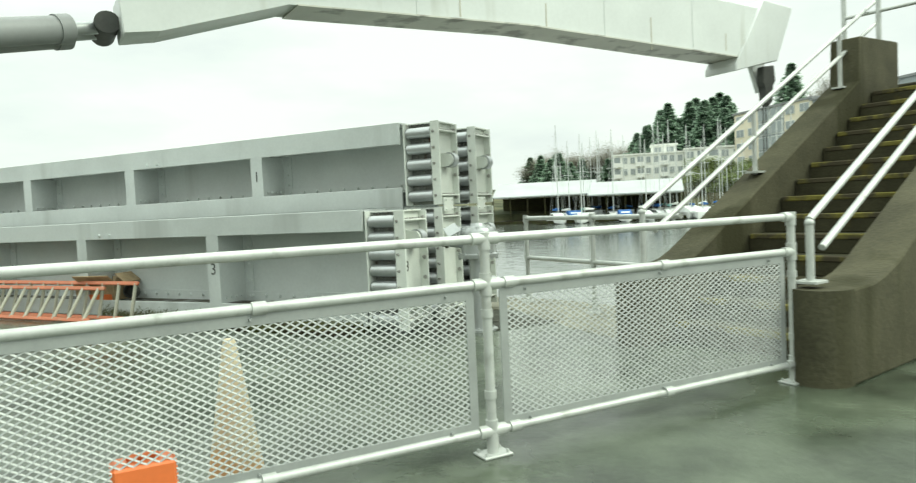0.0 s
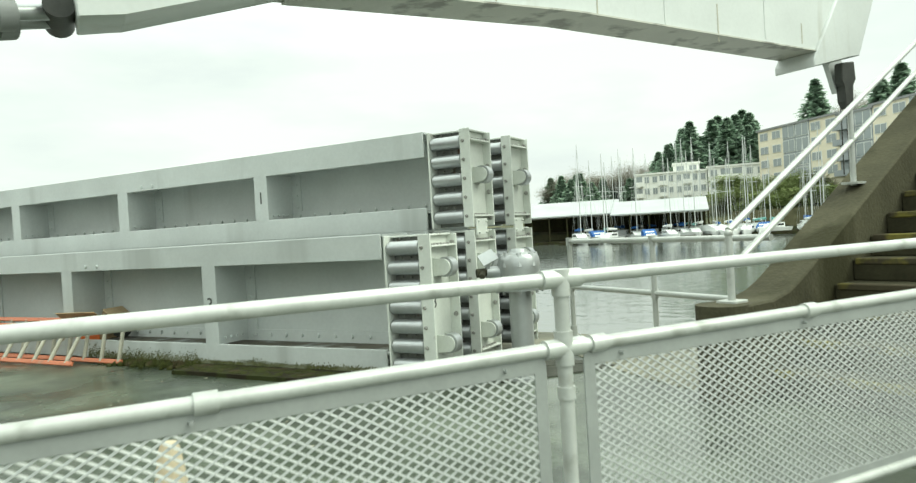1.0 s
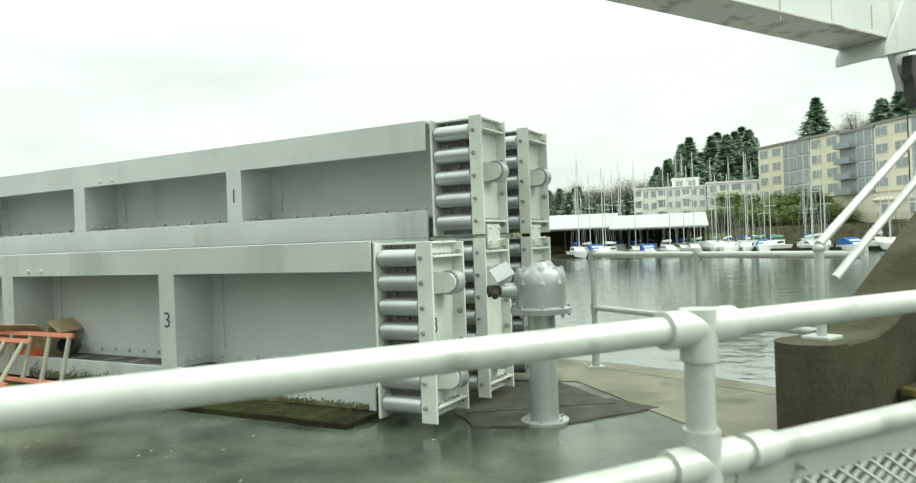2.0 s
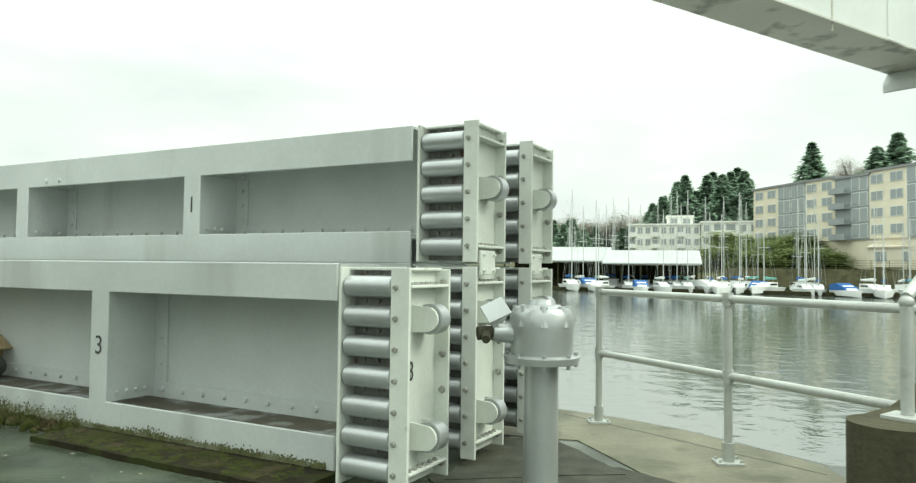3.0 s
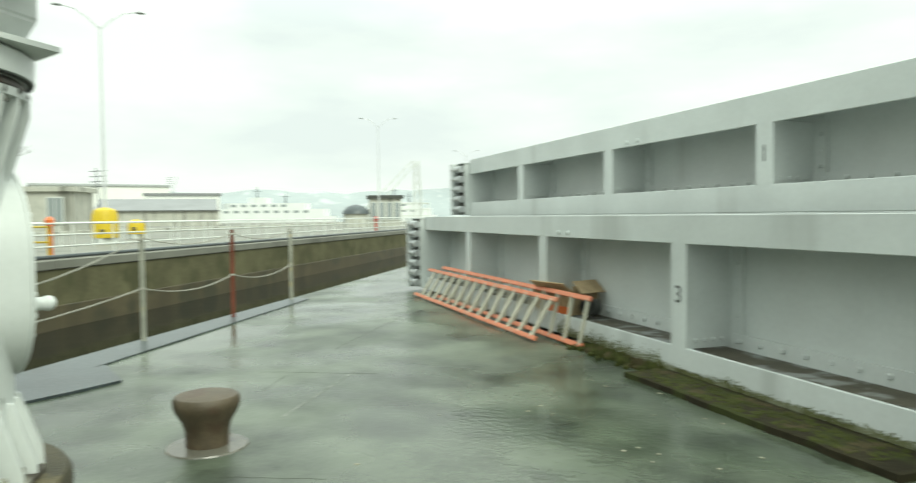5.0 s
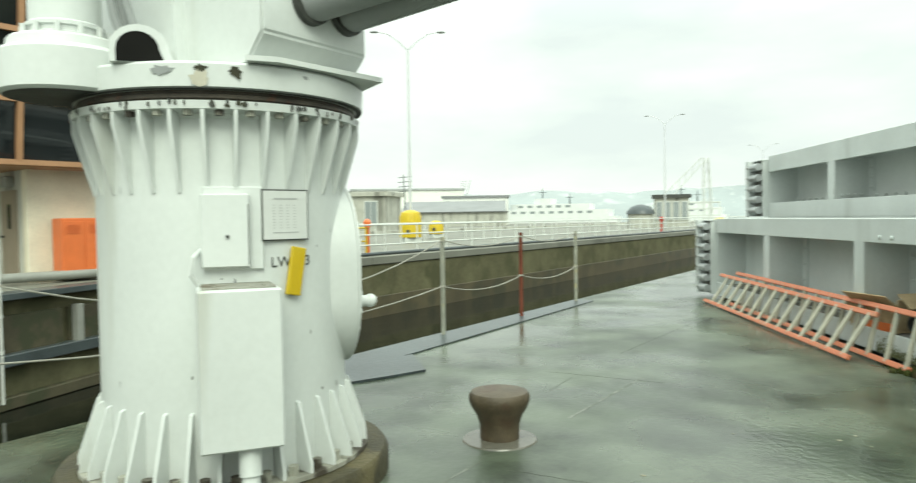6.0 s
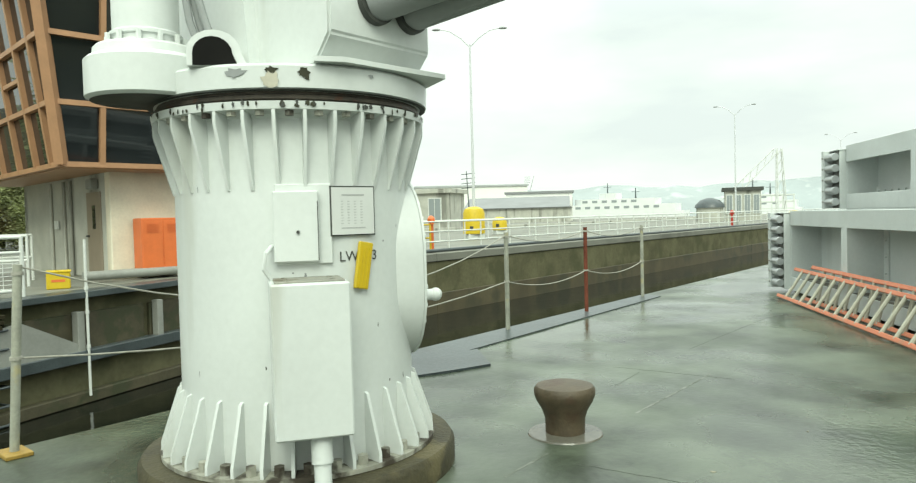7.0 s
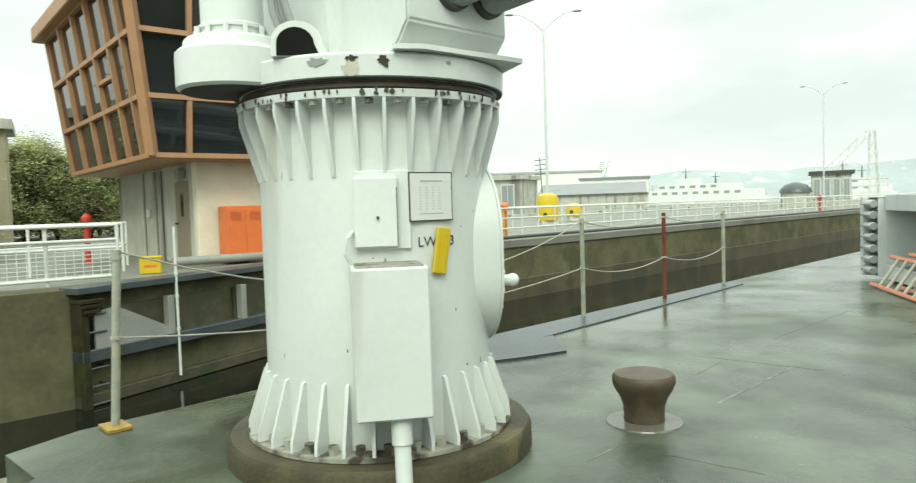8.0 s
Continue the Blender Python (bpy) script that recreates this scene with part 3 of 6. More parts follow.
def profile_wall(pts, y0, y1, name):
    bm = bmesh.new()
    prism(bm, pts, y0, y1, pose(0, 0, 0, 90, 0, 0))
    bmesh.ops.transform(bm, matrix=Matrix.Diagonal((1, -1, 1, 1)), verts=bm.verts[:])
    bmesh.ops.bevel(bm, geom=bm.edges[:], offset=0.012, segments=1, affect="EDGES")
    return part(name, bm, M_CONC, stair)


def stringer(x0):
    return [(x0, 0), (x0, 0.635), (x0 + 0.35, 0.64), (x0 + 0.55, 0.68), (x0 + 0.72, 0.75), (4.10, 2.46), (4.15, 2.98), (5.2, 3.02), (5.2, 0)]


profile_wall(stringer(0.16), -0.34, 0.0, "side_wall_far")
profile_wall([(-0.12, 0), (-0.12, 0.60), (0.2, 0.61), (0.4, 0.65), (0.6, 0.72), (3.95, 2.42), (5.2, 3.05), (5.2, 0)], -2.03, -1.67, "side_wall_near")
for x, y0, z in ((0.16, -0.17, 0.6385), (-0.12, -1.85, 0.605)):
    bm = bmesh.new()
    rod(bm, (x, y0, 0), (x, y0, z), 0.172 if x > 0 else 0.182, seg=32)
    part("newel", bm, M_CONC, stair)
for k in range(14):
    bm = bmesh.new()
    x = 0.42 + 0.305 * k
    z = 0.168 * (k + 1)
    box(bm, (x + (5.2 - x) / 2, -1.005, z - 0.0875), (5.2 - x, 1.328, 0.175), bevel=0.014)
    st = part("step", bm, M_STEP, stair)
    bm = bmesh.new()
    box(bm, (x + 0.022, -1.005, z - 0.02), (0.06, 1.28, 0.05), bevel=0.008)
    part("nosing", bm, M_NOSING, st, "worn yellow-green step edge")
bm = bmesh.new()
box(bm, (6.2, -0.9, 1.25), (2.0, 2.5, 2.5), bevel=0.015)
part("landing", bm, M_CONC, stair)
for nm, y, off, end in (("far", -0.17, 0.0, 5.0), ("near", -1.80, -0.06, 5.0)):
    hr = thing("stair_handrail", "white painted double pipe handrail along the stair wall", "handrail", "stair handrails", m=STAIR)
    x0 = 0.28 if nm == "far" else -0.15
    zb = 0.63
    slope = 0.51
    zt = 1.13 if nm == "far" else 1.04
    bm = bmesh.new()
    rod(bm, (x0, y, zb), (x0, y, zt - 0.03), 0.025, seg=12)
    bmesh.ops.create_uvsphere(bm, u_segments=12, v_segments=8, radius=0.03, matrix=Matrix.Translation((x0, y, zt - 0.02)))
    box(bm, (x0, y, zb + 0.014), (0.15, 0.15, 0.02), bevel=0.003)
    part("post", bm, M_GALV, hr)
    for dz in (0.0, -0.27):
        bm = bmesh.new()
        sx = x0 + (0.0 if dz == 0 else 0.16)
        rod(bm, (sx, y, zt + dz + slope * (sx - x0)), (end, y, zt + dz + slope * (end - x0)), 0.024, seg=12)
        part("rail", bm, M_GALV, hr)
    for x in (2.1, 4.0):
        bm = bmesh.new()
        zf = 0.74 + (x - 0.72) * 0.506 - (0.04 if nm == "near" else 0)
        rod(bm, (x, y, zf - 0.02), (x, y, zt + slope * (x - x0)), 0.023, seg=12)
        box(bm, (x, y, zf), (0.16, 0.13, 0.02), pose(0, 0, 0, 0, 0, 0))
        part("post", bm, M_GALV, hr)
# gate and chain-link at the head of the stair
gate = thing("stair_gate", "galvanised pipe gate frame at the stair head", "gate", m=STAIR)
for y in (0.10, -0.30, -0.75):
    bm = bmesh.new()
    rod(bm, (4.75, y, 2.45 if y < 0 else 3.1), (4.75, y, 4.6), 0.03, seg=12)
    part("post", bm, M_GALV, gate)
for z in (3.35, 3.75, 4.2):
    bm = bmesh.new()
    rod(bm, (4.75, 0.10, z), (4.75, -1.8, z), 0.022, seg=12)
    part("rail", bm, M_GALV, gate)

# ---- crane ----
M_GRIMEWASH = material("rust_wash", (0.42, 0.40, 0.32), 0.6, 0, 0.15, 8, 40, 0.1)
CRANE_AT = Vector((-4.185, 3.445, 0))
TO_EYE = -4.3
CR = Matrix.Translation(CRANE_AT) @ pose(0, 0, 0, 0, 0, TO_EYE + 90) @ Matrix.Scale(0.98, 4)
crane = thing("pedestal_crane", "white painted hydraulic knuckle-boom crane on a finned pedestal", "crane", m=CR)
bm = bmesh.new()
lathe(bm, [(0.83, 0.0), (0.83, 0.10), (0.81, 0.13), (0.0, 0.132)], 64)
part("concrete_base", bm, material("stained_plinth", (0.046, 0.040, 0.018), 0.7, 0, 0.5, 5, 40, 0.7, (0.095, 0.080, 0.036), 0.55, 3.5), crane, "rust-stained round concrete plinth")
bm = bmesh.new()
lathe(bm, [(0.60, 0.132), (0.605, 0.22), (0.605, 1.78), (0.62, 1.80), (0.70, 1.81), (0.705, 1.845), (0.0, 1.85)], 72)
part("pedestal", bm, M_CRANE, crane)
M_GRIME = material("grimy_base_flange", (0.30, 0.30, 0.25), 0.6, 0, 0.3, 8, 40, 0.4, (0.05, 0.042, 0.03), 0.47, 7)
bm = bmesh.new()
lathe(bm, [(0.61, 0.133), (0.72, 0.134), (0.72, 0.155), (0.61, 0.157)], 72)
part("base_flange", bm, M_GRIME, crane, "grimy stained base flange")
# dark sheet: grease and the turntable's own shade put into one colour
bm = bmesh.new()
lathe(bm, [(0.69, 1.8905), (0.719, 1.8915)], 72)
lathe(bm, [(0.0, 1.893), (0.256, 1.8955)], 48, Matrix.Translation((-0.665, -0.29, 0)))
part("greasy_underside", bm, M_CRANEDARK, crane, "dark sheet for the grease and shade under the turntable")
rnd = random.Random(8)


def flake(deg, r, z, w, h, mat, label):
    """A ragged patch of bare metal where the paint has flaked off a drum."""
    b = bmesh.new()
    ring = []
    for k in range(18):
        a = 2 * math.pi * k / 18
        q = rnd.uniform(0.55, 1.05)
        t = radians(deg) + w / r * 0.5 * q * math.cos(a)
        ring.append(b.verts.new((r * math.sin(t), -r * math.cos(t), z + 0.5 * h * q * math.sin(a))))
    b.faces.new(ring)
    part("paint_flake", b, mat, crane, label)


for deg, z, w, h, mat in ((-19, 1.965, 0.12, 0.05, M_BOOMGREY), (-6.5, 1.975, 0.07, 0.035, M_RUST), (4.5, 1.965, 0.06, 0.05, M_RUST), (5.5, 1.945, 0.03, 0.03, M_RUST), (-7, 1.93, 0.10, 0.09, M_GRIMEWASH), (30, 1.97, 0.04, 0.02, M_BOOMGREY)):
    flake(deg, 0.7292, z, w, h, mat, "flaked paint patch")
for k in range(46):
    deg = rnd.uniform(-75, 75)
    flake(deg, 0.7065, 1.828 + rnd.uniform(-0.012, 0.012), rnd.uniform(0.008, 0.03), rnd.uniform(0.02, 0.04), rnd.choice((M_RUST, M_CRANEDARK)), "rust run")
for k in range(16):
    flake(rnd.uniform(-70, 60), 0.6065, rnd.uniform(0.5, 1.5), rnd.uniform(0.006, 0.014), rnd.uniform(0.01, 0.05), rnd.choice((M_BOOMGREY, M_RUST)), "paint chip")
for k in range(32):
    mk, mt = pose(0, 0, 0, 0, 0, 11.25 * (k + 0.66)), pose(0, 0, 0, 0, 0, 11.25 * (k + 0.41))
    bm = bmesh.new()
    prism(bm, [(0.60, 0.157), (0.715, 0.157), (0.715, 0.20), (0.625, 0.47), (0.60, 0.48)], -0.008, 0.008, mk @ pose(0, 0, 0, 90, 0, 0))
    part("base_fin", bm, M_CRANE, crane)
    bm = bmesh.new()
    prism(bm, [(0.60, 1.455), (0.612, 1.455), (0.70, 1.755), (0.70, 1.808), (0.60, 1.808)], -0.008, 0.008, mt @ pose(0, 0, 0, 90, 0, 0))
    part("top_fin", bm, M_CRANE, crane)
bm = bmesh.new()
for k in range(32):
    a, c = radians(11.25 * (k + 0.16)), radians(11.25 * (k + 0.91))
    rod(bm, (0.665 * math.cos(a), 0.665 * math.sin(a), 0.155), (0.665 * math.cos(a), 0.665 * math.sin(a), 0.20), 0.026, seg=6)
    rod(bm, (0.665 * math.cos(c), 0.665 * math.sin(c), 1.785), (0.665 * math.cos(c), 0.665 * math.sin(c), 1.81), 0.022, seg=6)
tagged(part("flange_bolts", bm, M_GRIME, crane), kind="stuff")
bm = bmesh.new()
lathe(bm, [(0.0, 1.85), (0.66, 1.851), (0.685, 1.858), (0.685, 1.875), (0.675, 1.88), (0.675, 1.892), (0.0, 1.8925)], 64)
part("slew_ring", bm, material("greasy_slew_ring", (0.061, 0.051, 0.037), 0.55, 0.2, 0.5, 14, 60, 0.4, (0.095, 0.034, 0.014), 0.56, 9), crane, "dark greasy slewing ring with rust streaks")
bm = bmesh.new()
lathe(bm, [(0.0, 1.892), (0.708, 1.893), (0.722, 1.90), (0.727, 1.995), (0.712, 2.008), (0.0, 2.01)], 72)
turntable = part("turntable", bm, M_CRANE, crane)
bm = bmesh.new()
mlobe = Matrix.Translation((-0.665, -0.29, 0))
lathe(bm, [(0.0, 1.896), (0.258, 1.897), (0.277, 1.91), (0.277, 2.075), (0.262, 2.09), (0.24, 2.10), (0.235, 2.135), (0.225, 2.145), (0.0, 2.15)], 48, mlobe)
part("slew_gear_housing", bm, M_CRANE, crane)
bm = bmesh.new()
lathe(bm, [(0.165, 2.145), (0.165, 2.165), (0.155, 2.17), (0.155, 2.19), (0.165, 2.195), (0.165, 2.21), (0.15, 2.22), (0.15, 2.85), (0.12, 2.9), (0.0, 2.92)], 40, mlobe)
for k in range(12):
    a = 2 * math.pi * k / 12
    rod(bm, mlobe @ Vector((0.175 * math.cos(a), 0.175 * math.sin(a), 2.14)), mlobe @ Vector((0.175 * math.cos(a), 0.175 * math.sin(a), 2.20)), 0.013, seg=6)
part("slew_motor", bm, M_CRANE, crane)

# turret: local x right, y away from the eye
TURRET = Matrix.Translation(CRANE_AT) @ pose(0, 0, 0, 0, 0, 33.3) @ Matrix.Scale(0.98, 4)
REL = CR.inverted() @ TURRET
# the outer boom hangs beside the slewing axis: its near lower edge runs from the knuckle to the tip
BOOM = Matrix.Translation((-2.401, 5.137, 0)) @ pose(0, 0, 0, 0, 0, 32.0) @ Matrix.Diagonal((1.107, 1, 1.01, 1)) @ Matrix.Translation((-2.72, 0.20, 0.045))
BOOM_REL = CR.inverted() @ BOOM
bm = bmesh.new()
prism(bm, [(-0.62, 2.008), (0.60, 2.008), (0.71, 2.14), (0.71, 2.46), (0.52, 2.80), (0.2, 3.7), (-0.45, 3.7)], -0.33, 0.33, REL @ pose(0, 0, 0, 90, 0, 0))
bmesh.ops.bevel(bm, geom=bm.edges[:], offset=0.012, segments=2, affect="EDGES")
part("turret", bm, M_CRANE, crane)
for y in (-0.33, 0.33):
    bm = bmesh.new()
    prism(bm, [(0.10, 2.01), (0.20, 2.01), (0.02, 3.7), (-0.08, 3.7)], -0.06, 0.06, REL @ Matrix.Translation((0, y, 0)) @ pose(0, 0, 0, 90, 0, 0))
    part("turret_rib", bm, M_CRANE, crane)
# solid dark discs paint the shaded recesses round the cylinders
for y in (-0.05, 0.185):
    bm = bmesh.new()
    rod(bm, REL @ Vector((0.66, y, 2.32)), REL @ Vector((0.735, y, 2.328)), 0.110, seg=28)
    part("cylinder_port", bm, M_CRANEDARK, crane, "dark disc for the shaded recess round the cylinder")
bm = bmesh.new()
arch = [(-0.115, 0.0), (-0.115, 0.065)] + [(-0.115 * math.cos(q * math.pi / 10), 0.065 + 0.095 * math.sin(q * math.pi / 10)) for q in range(1, 10)] + [(0.115, 0.065), (0.145, 0.0)]
prism(bm, arch, 0.30, 0.62, Matrix.Translation((-0.33, 0, 2.008)) @ pose(0, 0, 0, 90, 0, 0))
part("hose_cowl", bm, M_CRANE, crane)
# solid black plate paints the dark of the cowl's hollow
bm = bmesh.new()
prism(bm, [(x * 0.74 - 0.005, z * 0.80) for x, z in arch], 0.60, 0.626, Matrix.Translation((-0.33, 0, 2.010)) @ pose(0, 0, 0, 90, 0, 0))
part("cowl_opening", bm, material("black_hollow_shade", (0.008, 0.008, 0.007), 0.9, 0, 0.2, 6, 30, 0.0), crane, "black arched plate for the shade inside the cowl")
bm = bmesh.new()
prism(bm, [(0.10, -0.755), (0.24, -0.745), (0.765, -0.40), (0.69, 0.0), (0.2, 0.0)], 2.011, 2.034)
part("bracket_plate", bm, M_CRANE, crane)
bm = bmesh.new()
for k, (x, y) in enumerate(((-0.50, -0.42), (-0.46, -0.40), (-0.43, -0.45))):
    tube(bm, [(x + 0.10, y, 2.10), (x + 0.05, y, 2.25), (x - 0.02 * k, y + 0.02, 2.6), (x - 0.05, y, 3.2)], 0.018, 8)
part("hoses", bm, M_BOOMGREY, crane)

# boom along its own axis: x from the slewing axis, z up
def boom_part(name, build, mat, label=""):
    b = bmesh.new()
    build(b)
    bmesh.ops.transform(b, matrix=BOOM_REL, verts=b.verts[:])
    return part(name, b, mat, crane, label)


def profile(pts, y0, y1, bevel=0.0):
    def build(b):
        prism(b, pts, y0, y1, pose(0, 0, 0, 90, 0, 0))
        if bevel:
            bmesh.ops.bevel(b, geom=b.edges[:], offset=bevel, segments=1, affect="EDGES")
    return build


boom_part("outer_boom", profile([(2.70, 2.80), (2.72, 2.52), (2.95, 2.56), (3.84, 2.86), (6.0, 2.905), (8.80, 2.80), (9.28, 2.84), (9.35, 3.40), (6.0, 3.52), (3.4, 3.45)], -0.20, 0.20, 0.008), M_CRANE)
boom_part("boom_lower_plate", profile([(3.9, 2.845), (6.0, 2.887), (8.85, 2.782), (8.85, 2.794), (6.0, 2.901), (3.9, 2.857)], -0.22, 0.22), material("peeling_boom_paint", (0.50, 0.50, 0.44), 0.5, 0, 0.1, 3, 30, 0.1, (0.22, 0.215, 0.18), 0.53, 3.5), "peeling paint on the boom underside")
for x in (4.9, 6.9, 8.1):
    boom_part("weld_seam", lambda b, x=x: box(b, (x, -0.2015, 3.14), (0.02, 0.006, 0.56)), M_CRANE)
for x, z, h in ((5.3, 3.05, 0.3), (6.2, 3.0, 0.25), (7.5, 2.95, 0.35), (8.6, 2.95, 0.2)):
    boom_part("rust_run", lambda b, x=x, z=z, h=h: box(b, (x, -0.2012, z), (0.012, 0.003, h)), M_GRIMEWASH)
boom_part("tip_plate", profile([(8.72, 2.62), (9.30, 2.78), (9.42, 2.78), (9.72, 3.46), (9.2, 3.5), (8.72, 2.70)], -0.235, 0.235, 0.01), M_CRANE)
boom_part("tip_sheave", profile([(9.36, 2.80), (9.50, 2.45), (9.62, 2.50), (9.66, 2.62), (9.55, 3.0)], -0.16, -0.10), M_CRANE)
boom_part("hook_block", profile([(9.40, 2.75), (9.38, 2.55), (9.44, 2.50), (9.42, 2.33), (9.48, 2.25), (9.56, 2.33), (9.55, 2.52), (9.62, 2.58), (9.60, 2.78)], -0.05, 0.05, 0.012), M_CRANEDARK, "dark greasy hook block")
for y in (-0.10, 0.12):
    boom_part("hoist_wire", lambda b, y=y: rod(b, (9.46 + y, y, 1.55), (9.46 + y, y, 2.4), 0.007, seg=6), M_CRANEDARK)
for y in (0.10, 0.28):
    foot, eye = REL @ Vector((0.70, -0.05 if y < 0.2 else 0.185, 2.325)), BOOM_REL @ Vector((2.64, y, 2.63))
    along_it = (eye - foot).normalized()
    neck = eye - along_it * 0.30
    bm = bmesh.new()
    rod(bm, foot, neck, 0.098, seg=32)
    rod(bm, neck - along_it * 0.10, neck + along_it * 0.005, 0.108, seg=32)
    part("boom_cylinder", bm, M_BOOMGREY, crane, "grey primed hydraulic cylinder")
    bm = bmesh.new()
    rod(bm, neck, eye, 0.05, seg=24)
    part("piston_rod", bm, M_SILVER, crane, "bare steel piston rod")
boom_part("cylinder_pin", lambda b: rod(b, (2.64, -0.06, 2.63), (2.64, 0.40, 2.63), 0.08, seg=20), M_CRANEDARK)
bm = bmesh.new()
prism(bm, [(-0.2, 3.45), (0.1, 3.15), (2.6, 3.6), (5.6, 3.75), (5.6, 3.95), (-0.1, 4.05)], 0.05, 0.45, REL @ pose(0, 0, 0, 90, 0, 0) @ Matrix.Diagonal((1, 1, -1, 1)))
part("inner_boom", bm, M_CRANE, crane)
# panels on the pedestal
def on_pedestal(deg, r, z):
    """A pose on the pedestal's skin, x along it, y inward; deg from the side that faces the deck."""
    return pose(0, 0, 0, 0, 0, deg) @ Matrix.Translation((0, -r, z))


bm = bmesh.new()
box(bm, (0, 0, 0), (0.335, 0.30, 0.67), on_pedestal(3.5, 0.74, 0.71), bevel=0.008)
jb = part("junction_box", bm, M_CRANE, crane)
bm = bmesh.new()
for a in (-0.10, 0.10):
    for b in (-0.07, 0.07):
        rod(bm, on_pedestal(3.5, 0.74, 1.045) @ Vector((a, b, 0)), on_pedestal(3.5, 0.74, 1.045) @ Vector((a, b, 0.012)), 0.014, seg=6)
box(bm, (0, 0, 0), (0.30, 0.24, 0.01), on_pedestal(3.5, 0.73, 1.048), bevel=0.003)
part("box_lid", bm, material("weathered_lid", (0.245, 0.245, 0.204), 0.6, 0, 0.2, 8, 40, 0.2, (0.102, 0.082, 0.048), 0.56, 8), jb, "weathered lid with bolts")
bm = bmesh.new()
box(bm, (0, 0, 0), (0.255, 0.06, 0.37), on_pedestal(3.4, 0.585, 1.295), bevel=0.004)
part("cabinet_backplate", bm, M_CRANE, crane)
bm = bmesh.new()
box(bm, (0, 0, 0), (0.205, 0.075, 0.325), on_pedestal(0.2, 0.615, 1.285), bevel=0.006)
cb = part("cabinet", bm, M_CRANE, crane)
bm = bmesh.new()
rod(bm, on_pedestal(0.8, 0.65, 1.26) @ Vector((0.0, 0, 0)), on_pedestal(0.8, 0.662, 1.26), 0.008, seg=8)
box(bm, (0.09, -0.039, 0), (0.004, 0.004, 0.27), on_pedestal(0.8, 0.615, 1.265))
part("latch", bm, M_CRANEDARK, cb)
M_SIGN = material("load_chart_white", (0.600, 0.615, 0.590), 0.4, 0, 0.04, 6, 40, 0.0)
bm = bmesh.new()
box(bm, (0, 0, 0), (0.240, 0.012, 0.235), on_pedestal(25.5, 0.612, 1.352))
ch = part("load_chart", bm, M_CRANEDARK, crane, "framed white load chart with small print")
bm = bmesh.new()
box(bm, (0, 0, 0), (0.226, 0.012, 0.222), on_pedestal(25.5, 0.616, 1.352))
part("chart_sheet", bm, M_SIGN, ch)
M_PRINT = material("grey_print", (0.40, 0.41, 0.40), 0.6, 0, 0.05, 6, 40, 0.0)
bm = bmesh.new()
mm = on_pedestal(25.5, 0.6225, 1.352)
box(bm, (0, 0, 0.075), (0.12, 0.002, 0.008), mm)
for k in range(9):
    for c in range(4):
        box(bm, (-0.06 + 0.035 * c, 0, 0.045 - 0.013 * k), (0.012, 0.002, 0.0025), mm)
box(bm, (0, 0, -0.08), (0.13, 0.002, 0.005), mm)
tagged(part("small_print", bm, M_PRINT, ch), kind="stuff")
lettering("LW", 0.068, on_pedestal(23.5, 0.607, 1.135) @ pose(0, 0, 0, 90, 0, 0), M_CRANEDARK, crane, "stencil", "dark stencilled letters")
lettering("3", 0.068, on_pedestal(37.5, 0.607, 1.135) @ pose(0, 0, 0, 90, 0, 0), M_CRANEDARK, crane, "stencil", "dark stencilled numeral")
M_YELLOW = material("yellow_plastic", (0.530, 0.381, 0.014), 0.5, 0, 0.08, 8, 50, 0.03)
bm = bmesh.new()
box(bm, (0, 0, 0), (0.078, 0.02, 0.225), on_pedestal(29.6, 0.625, 1.09) @ pose(0, 0, 0, 0, 10, 0), bevel=0.004)
for k in (-0.02, 0.0, 0.02):
    box(bm, (k, -0.011, -0.01), (0.004, 0.004, 0.19), on_pedestal(29.6, 0.625, 1.09) @ pose(0, 0, 0, 0, 10, 0))
part("yellow_tag", bm, M_YELLOW, crane, "yellow plastic tag")
bm = bmesh.new()
rod(bm, on_pedestal(3.5, 0.872, 0.0) @ Vector((0.03, 0, 0)), on_pedestal(3.5, 0.80, 0.40) @ Vector((0.03, 0, 0)), 0.038, seg=20)
rod(bm, on_pedestal(3.5, 0.827, 0.25) @ Vector((0.03, 0, 0)), on_pedestal(3.5, 0.80, 0.40) @ Vector((0.03, 0, 0)), 0.047, seg=20)
part("conduit_pipe", bm, M_CRANE, jb)
bm = bmesh.new()
tube(bm, [on_pedestal(-10, 0.62, 1.20) @ Vector((0, 0, 0)), on_pedestal(-11, 0.70, 1.17), on_pedestal(-12, 0.70, 1.10), on_pedestal(-9, 0.66, 1.03)], 0.01, 8)
part("conduit_loop", bm, M_CRANE, crane)
# side housing: an upright rounded tube let into the pedestal, closed by a thin bolted cover
def stadium(w, z0, z1, n=20):
    return [(w * math.cos(math.pi * (1 + q / n)), z0 + w * math.sin(math.pi * (1 + q / n))) for q in range(n + 1)] + [(w * math.cos(math.pi * q / n), z1 + w * math.sin(math.pi * q / n)) for q in range(n + 1)]


